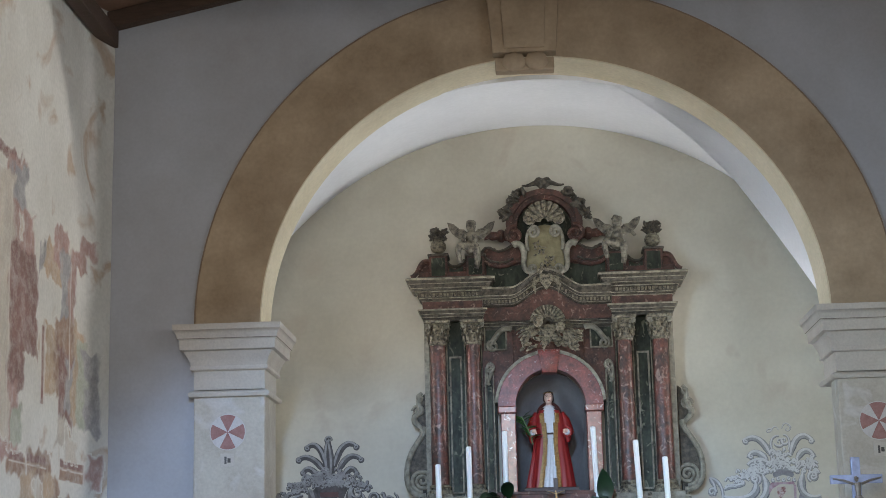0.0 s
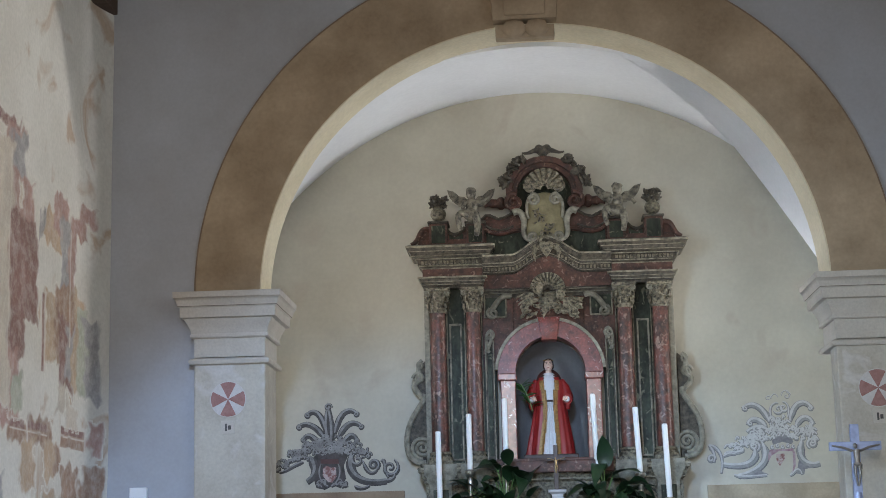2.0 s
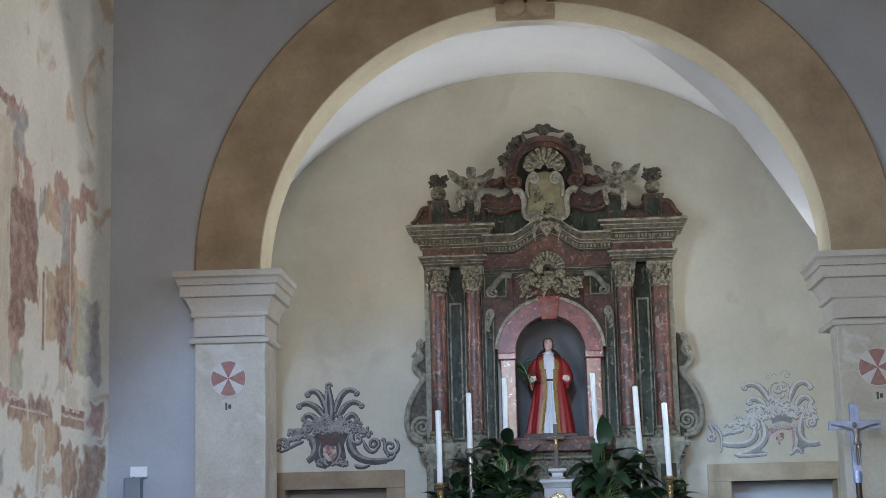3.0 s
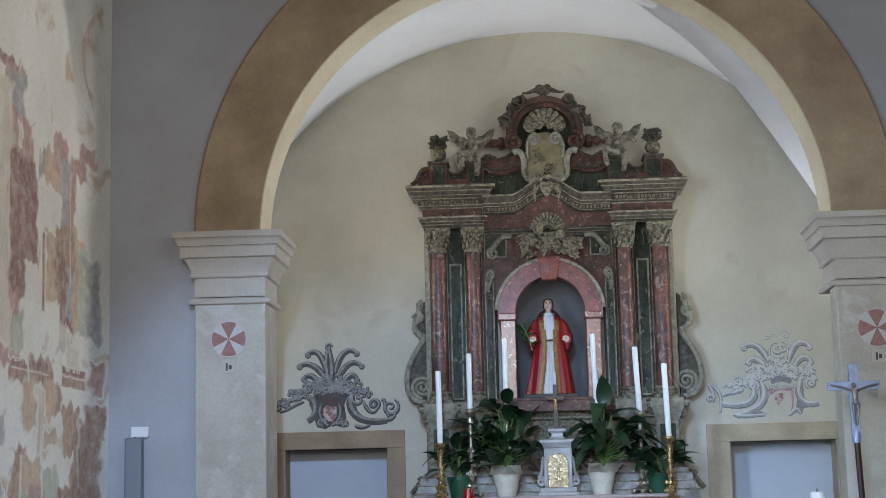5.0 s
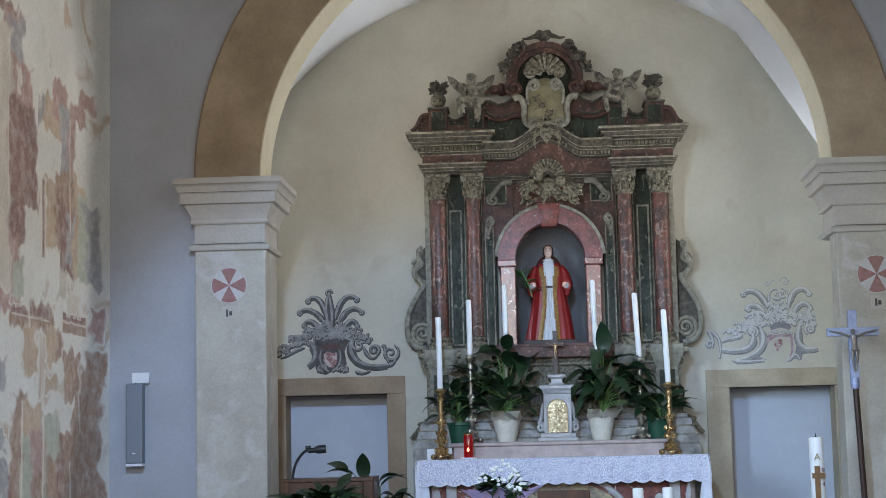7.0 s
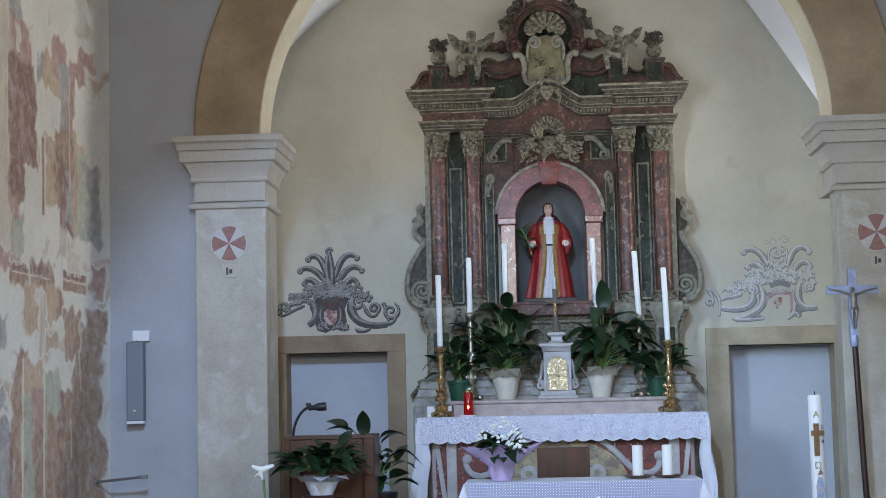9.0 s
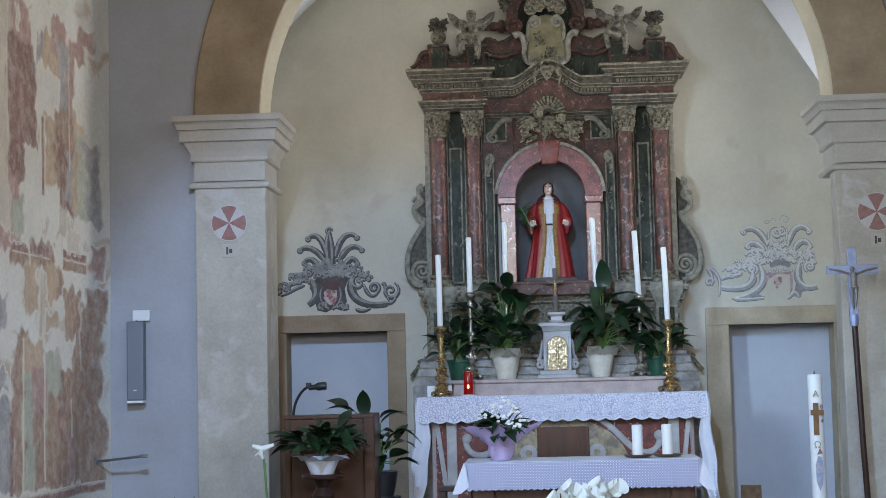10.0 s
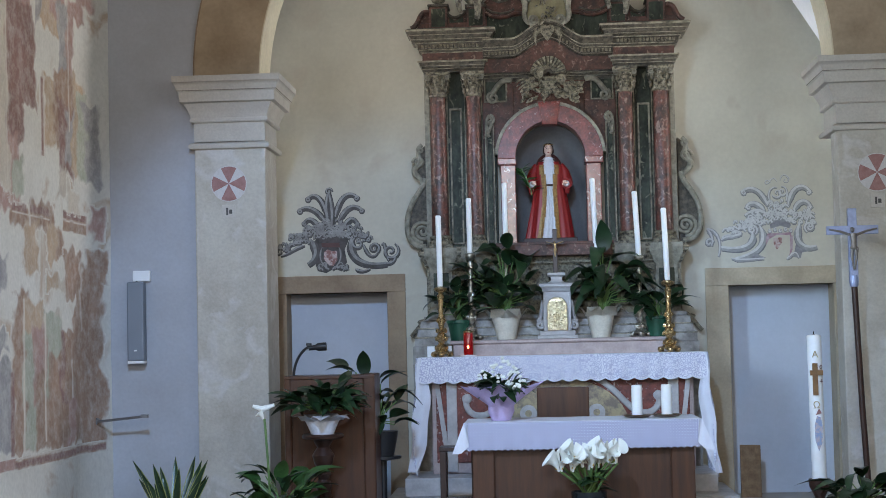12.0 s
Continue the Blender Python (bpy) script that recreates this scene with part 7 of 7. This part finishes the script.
part("tulle_wrap", bm, M_LILAC, fp, "ruffled lilac tulle", smooth=True)
part("pot", lathe(nb(), -0.385, 12.83, [(0.045, 0.98), (0.06, 1.10)], 16), mat("mauve_paper", (0.33, 0.2, 0.42), 0.6), fp, smooth=True)
leafy(fp, -0.385, 12.80, 1.12, 64, MID, 0.17, 0.17, 18, 0.8, (0.5, 0.8))
for i in range(49):
    c0 = (-0.13, -0.05, 0.03, 0.10, 0.15, -0.01, 0.07)[i % 7]
    a, r = random.uniform(0, 6.28), random.uniform(0.0, 0.045)
    bm = nb()
    blob(bm, (-0.385 + c0 + r * math.cos(a), 12.70 + random.uniform(-0.03, 0.03), (1.30, 1.36, 1.39, 1.31, 1.25, 1.28, 1.22)[i % 7] + r * math.sin(a)), (0.015, 0.014, 0.0125), 1, 0.4)
    part("blossom", bm, M_PETAL, fp, smooth=True)

# the table stands on the nave floor, 3 cm below the other datum
TABLE_DROP = 0.03
for ob in [tbl, tc, fp] + [o for o in scene.objects if o.name.startswith("pillar_candle")]:
    ob.location.z -= TABLE_DROP
fp.location.x += 0.06
fp.scale = (1.12, 1.12, 1.12)

# chair behind the table
ch = thing("celebrant_chair", "plain walnut chair with a solid back behind the altar table", "chair", (0.17, 13.75, 0.08))
part("backrest", box(nb(), -0.045, 0.385, 13.60, 13.64, 0.55, 1.175, 0.008), M_WOOD, ch)
part("seat", box(nb(), -0.06, 0.40, 13.62, 14.05, 0.50, 0.55, 0.008), M_WOOD, ch)
for x in (-0.05, 0.34):
    for y in (13.62, 13.99):
        part("leg", box(nb(), x, x + 0.05, y, y + 0.05, 0.24 if y > 13.8 else 0.08, 0.5, 0.004), M_WOOD, ch)
kn = thing("wooden_stool", "dark wooden stool beside the altar table", "stool", (-0.7, 13.2, 0.0))
part("seat", box(nb(), -0.83, -0.52, 13.05, 13.28, 0.70, 0.735, 0.006), M_DARKWOOD, kn)
for x in (-0.825, -0.575):
    for y in (13.055, 13.225):
        part("leg", box(nb(), x, x + 0.05, y, y + 0.05, -0.03, 0.70, 0.004), M_DARKWOOD, kn)
part("rail", box(nb(), -0.80, -0.55, 13.06, 13.09, 0.3, 0.34, 0.004), M_DARKWOOD, kn)

# calla lilies before the table


def calla(parent, base, tip, size, turn):
    bm = nb()
    mid = ((base[0] * 0.6 + tip[0] * 0.4), (base[1] * 0.6 + tip[1] * 0.4), (base[2] + tip[2]) / 2)
    tube(bm, [base, mid, tip], 0.009, 6)
    part("stem", bm, M_STEM, parent, smooth=True)
    bm = nb()
    rr = []
    for k in range(7):
        t = k / 6
        rr.append([bm.verts.new((0.30 * size * t * t + 0.01 + (0.008 + 0.34 * size * t ** 1.4) * math.cos(a), (0.008 + 0.34 * size * t ** 1.4) * math.sin(a), size * (t - 0.22 * t ** 3 - 0.30 * t * t * math.cos(a)))) for a in [radians(-165 + 330 * j / 16) for j in range(17)]])
    for a, b in zip(rr, rr[1:]):
        for j in range(16):
            bm.faces.new((a[j], a[j + 1], b[j + 1], b[j]))
    m = Matrix.Translation(tip) @ Matrix.Rotation(turn, 4, "Z") @ Matrix.Rotation(random.uniform(0.0, 0.35), 4, "Y")
    bmesh.ops.transform(bm, matrix=m, verts=bm.verts[:])
    part("spathe", bm, M_PETAL, parent, smooth=True)
    bm = nb()
    tube(bm, [m @ Vector((0.02, 0, 0.02)), m @ Vector((0.03, 0, size * 0.5))], 0.006, 6)
    part("spadix", bm, mat("yellow_spadix", (0.7, 0.45, 0.05), 0.6), parent)


cv = thing("calla_vase", "dark vase of white calla lilies standing before the altar table", "flowers", (0.33, 12.32, 0.0))
part("vase", lathe(nb(), 0.33, 12.32, [(0.10, -0.03), (0.11, 0.02), (0.09, 0.15), (0.13, 0.36), (0.135, 0.44), (0.12, 0.44), (0.11, 0.38)], 24), M_POTBLACK, cv, smooth=True)
random.seed(29)
for i in range(24):
    x = 0.13 + 0.40 * (i % 9) / 8 + random.uniform(-0.02, 0.02)
    calla(cv, (0.33 + random.uniform(-0.06, 0.06), 12.32 + random.uniform(-0.05, 0.05), 0.40), (x, 12.24 + random.uniform(-0.10, 0.04), random.uniform(0.58, 0.70)), random.uniform(0.14, 0.175), random.choice((-2.75, -0.4, -0.9)) + random.uniform(-0.3, 0.3))
for i in range(10):
    put_leaf(MID[i % 2], cv, (0.33 + random.uniform(-0.08, 0.08), 12.3, random.uniform(0.42, 0.52)), random.uniform(-3.1, 0.2), random.uniform(0.0, 0.8), 1.1)

# ---- ambo, microphone, pot stand ----
am = thing("ambo", "walnut veneered ambo with chamfered sides", "lectern", (-1.66, 12.95, 0))
part("front_panel", box(nb(), -1.97, -1.375, 12.80, 12.83, 0.0, 1.30, 0.004), M_WOOD, am)
part("side_panel", slab(nb(), [(-1.40, -0.03), (-1.40, 1.335), (-1.305, 1.335), (-1.305, -0.03)], 12.78, 13.20, 0.015), M_WOOD, am)
part("side_panel", slab(nb(), [(-2.02, -0.03), (-2.02, 1.33), (-1.96, 1.33), (-1.96, -0.03)], 12.78, 13.20, 0.015), M_WOOD, am)
part("desk", box(nb(), -2.01, -1.31, 12.775, 13.22, 1.30, 1.328, 0.006), M_WOOD, am)
part("upper_rail", box(nb(), -1.97, -1.395, 12.785, 12.805, 1.20, 1.30, 0.006), M_WOOD, am)
mc = thing("microphone", "black gooseneck microphone on the ambo", "microphone", (-1.97, 12.95, 1.328))
part("gooseneck", tube(nb(), bez((-1.965, 1.33), (-1.96, 1.46), (-1.88, 1.55), (-1.83, 1.555), 12.95, 14), 0.011, 8), M_BLACK, mc, smooth=True)
part("capsule", tube(nb(), [(-1.84, 12.95, 1.545), (-1.79, 12.95, 1.55), (-1.765, 12.95, 1.552), (-1.735, 12.95, 1.555), (-1.70, 12.95, 1.557)], lambda t: 0.02 if t < 0.5 else 0.033, 14), M_BLACK, mc, smooth=True)
part("clip", box(nb(), -1.86, -1.82, 12.93, 12.97, 1.56, 1.585, 0.004), M_BLACK, mc)
ps = thing("plant_stand", "dark turned wooden plant stand before the ambo", "plant stand", (-1.66, 12.35, 0))
part("column", lathe(nb(), -1.66, 12.35, [(0.14, -0.03), (0.14, 0.05), (0.06, 0.09), (0.05, 0.2), (0.075, 0.3), (0.045, 0.38), (0.06, 0.43), (0.05, 0.47), (0.065, 0.52), (0.04, 0.56), (0.06, 0.60), (0.04, 0.63), (0.07, 0.68), (0.085, 0.74), (0.06, 0.78), (0.045, 0.80), (0.07, 0.84), (0.075, 0.86)], 24), M_DARKWOOD, ps, smooth=True)
part("top", lathe(nb(), -1.66, 12.35, [(0.13, 0.86), (0.155, 0.87), (0.16, 0.885), (0.15, 0.90)], 32), M_DARKWOOD, ps, smooth=True)
pp = thing("potted_plant", "leafy dark green plant in white paper on the turned stand", "plant", (-1.66, 12.35, 0.9), "floor plants")
random.seed(4)
wrapped_pot(pp, -1.66, 12.33, 0.90, 0.125, 0.12, M_WRAPWHITE, 6)
leafy(pp, -1.66, 12.35, 1.05, 70, MID, 0.30, 0.20, 45, 0.7)
leafy(pp, -1.60, 12.35, 1.12, 12, MID, 0.25, 0.20, 46, 0.7)
p = thing("potted_plant", "dark peace lily on a stand behind the ambo", "plant", (-1.3, 13.25, 0.0), "floor plants")
part("stand", lathe(nb(), -1.3, 13.28, [(0.14, -0.03), (0.14, 0.02), (0.03, 0.06), (0.03, 0.62), (0.15, 0.64), (0.15, 0.66)], 20), M_BLACK, p, smooth=True)
part("pot", lathe(nb(), -1.3, 13.28, [(0.09, 0.66), (0.12, 0.80), (0.13, 0.86), (0.11, 0.86)], 20), M_BLACK, p, smooth=True)
leafy(p, -1.32, 13.28, 0.86, 30, BIG, 0.24, 0.45, 47, 0.5, (0.55, 0.85))
for b, yw, tl in (((-1.42, 13.2, 1.30), -1.7, 1.2), ((-1.56, 13.2, 1.36), 2.6, 0.4), ((-1.50, 13.2, 1.34), 3.3, 0.2), ((-1.30, 13.2, 1.24), 0.3, 0.5)):
    part("stem", tube(nb(), [(-1.32, 13.28, 0.86), ((b[0] - 1.32) / 2, 13.24, 1.12), b], 0.006, 6), M_STEM, p)
    put_leaf(BIG[0], p, b, yw, tl, 0.8)

# floor plants
sv = thing("snake_plant", "upright snake plant with yellow-edged blades in a pot", "plant", (-2.78, 12.25, 0.0), "floor plants")
part("pot", lathe(nb(), -2.78, 12.25, [(0.11, -0.03), (0.15, 0.22), (0.155, 0.25), (0.135, 0.25)], 22), M_DARKWOOD, sv, smooth=True)
random.seed(50)
for i in range(17):
    a = random.uniform(0, 6.28)
    L = random.uniform(0.35, 0.56)
    ln = Vector((0.42 * math.cos(a), 0.3 * math.sin(a), 1)).normalized()
    b = Vector((-2.78 + 0.05 * math.cos(a), 12.25 + 0.05 * math.sin(a), 0.22))
    for nm, wd, off, m in (("blade_edge", 0.034, 0.0, mat("yellow_green_edge", (0.32, 0.34, 0.10), 0.45)), ("blade", 0.026, -0.004, M_LEAF)):
        bm = nb()
        prev = None
        for k in range(8):
            t = k / 7
            w = wd * (0.6 + 0.8 * t) * (1 - t ** 3) + 0.001
            c = b + ln * L * t + Vector((math.cos(a) * 0.06 * t * t, off, 0))
            row = [bm.verts.new(c + Vector((-w, 0, 0))), bm.verts.new(c + Vector((0, 0.006, 0))), bm.verts.new(c + Vector((w, 0, 0)))]
            if prev:
                bm.faces.new((prev[0], prev[1], row[1], row[0]))
                bm.faces.new((prev[1], prev[2], row[2], row[1]))
            prev = row
        part(nm, bm, m, sv, smooth=True)
p = thing("potted_plant", "broad-leaved calla plant with one long-stemmed white flower", "plant", (-1.92, 11.95, 0.0), "floor plants")
part("pot", lathe(nb(), -1.92, 11.95, [(0.12, -0.03), (0.16, 0.24), (0.17, 0.27), (0.14, 0.27)], 22), M_DARKWOOD, p, smooth=True)
leafy(p, -1.92, 11.95, 0.27, 60, LIGHT + MID, 0.36, 0.45, 51, 0.7, (0.7, 1.15))
calla(p, (-2.0, 11.95, 0.4), (-2.035, 11.95, 1.04), 0.07, 3.4)
bm = nb()
tube(bm, [(-2.12, 11.95, 1.135), (-2.05, 11.95, 1.11), (-1.96, 11.95, 1.14)], lambda t: 0.012 + 0.012 * math.sin(3.1 * t), 8)
part("petal_rim", bm, M_PETAL, p, smooth=True)
p = thing("potted_plant", "dark green broad-leaved plant on the floor before the pier", "plant", (2.35, 12.2, 0.0), "floor plants")
part("pot", lathe(nb(), 2.35, 12.2, [(0.12, -0.03), (0.15, 0.2), (0.16, 0.22), (0.13, 0.22)], 22), M_DARKWOOD, p, smooth=True)
leafy(p, 2.33, 12.2, 0.24, 40, BIG, 0.34, 0.36, 52, 0.7, (0.6, 0.95))

# ---- paschal candle, processional cross, board ----
pc = thing("paschal_candle", "tall white paschal candle with a gilt wax cross and letters", "candle", (2.14, 13.0, 0.0))
PX = 2.14
part("wax", lathe(nb(), PX, 13.0, [(0.056, 0.42), (0.056, 1.55), (0.05, 1.56), (0.02, 1.563)], 32, (-0.006, 0)), M_WAX, pc, smooth=True)
part("wick", lathe(nb(), PX - 0.007, 13.0, [(0.012, 1.56), (0.004, 1.572), (0.003, 1.59)], 8), M_WICK, pc)
part("stand", lathe(nb(), PX, 13.0, [(0.16, -0.03), (0.16, 0.02), (0.05, 0.06), (0.04, 0.3), (0.08, 0.38), (0.085, 0.44), (0.06, 0.44)], 28), M_DARKWOOD, pc, smooth=True)
part("gilt_cross", box(box(nb(), PX - 0.035, PX + 0.005, 12.935, 12.95, 1.09, 1.34), PX - 0.055, PX + 0.045, 12.933, 12.949, 1.245, 1.285), mat("dull_gilt_wax", (0.24, 0.13, 0.05), 0.5, 0.2, dark=(0.15, 0.07, 0.03), scale=40, amount=0.9), pc, "gilt wax cross")
bm = nb()
slab(bm, [(PX - 0.03, 0.74), (PX - 0.032, 0.86), (PX - 0.012, 0.93), (PX + 0.016, 0.92), (PX + 0.03, 0.84), (PX + 0.02, 0.72), (PX - 0.005, 0.66)], 12.936, 12.944)
part("picture", bm, mat("worn_painted_wax", (0.5, 0.42, 0.42), 0.6, dark=(0.25, 0.33, 0.5), scale=30, amount=0.9, lo=0.45, hi=0.55), pc, "small painted wax picture")
part("picture_flag", slab(nb(), [(PX - 0.02, 0.94), (PX + 0.005, 0.99), (PX + 0.025, 0.95)], 12.935, 12.94), M_MEDRED, pc)


def letter(ch, x, z, size, material, parent):
    cu = bpy.data.curves.new("letter", "FONT")
    cu.body, cu.size, cu.extrude, cu.align_x = ch, size, 0.003, "CENTER"
    cu.materials.append(material)
    ob = new("letter", cu)
    ob.parent = parent
    ob.matrix_parent_inverse = Matrix.Translation(-parent.location)
    ob.matrix_basis = pose(x, 12.938, z, 90, 0, 0)


M_LETTER = mat("gilt_letter_wax", (0.42, 0.34, 0.18), 0.5, 0.2)
letter("A", PX - 0.012, 1.385, 0.075, M_LETTER, pc)
letter("\u03a9", PX - 0.012, 0.99, 0.075, M_LETTER, pc)
M_DIGIT = mat("dark_red_digit_wax", (0.10, 0.02, 0.03), 0.5)
letter("0", PX + 0.03, 1.295, 0.045, M_DIGIT, pc)
letter("4", PX + 0.03, 1.185, 0.045, M_DIGIT, pc)

xc, yc = 2.46, 13.0
pcx = crucifix("processional_cross", "bluish silver processional cross on a dark wooden pole", xc, yc, 1.96, 0.585, 0.20, M_BLUECROSS, M_CORPUS, 0.034, 0.71)
part("pole", tube(nb(), [(xc + 0.07, yc, 0.05), (xc + 0.03, yc, 1.0), (xc, yc, 2.0)], 0.024, 10), M_DARKWOOD, pcx, smooth=True)
part("socket", lathe(nb(), xc + 0.001, yc, [(0.032, 1.93), (0.036, 1.98), (0.03, 2.02)], 14), M_BLUECROSS, pcx, smooth=True)
part("foot", lathe(nb(), xc + 0.07, yc, [(0.16, -0.03), (0.16, 0.0), (0.05, 0.03), (0.04, 0.12)], 20), M_DARKWOOD, pcx, smooth=True)
bd = tagged(part("wooden_board", slab(nb(), [(1.80, 0.08), (1.80, 0.56), (1.985, 0.555), (1.985, 0.08)], 15.25, 15.28, 0.003), M_CHIP), "narrow offcut of brown chipboard leaning in the doorway", "board")
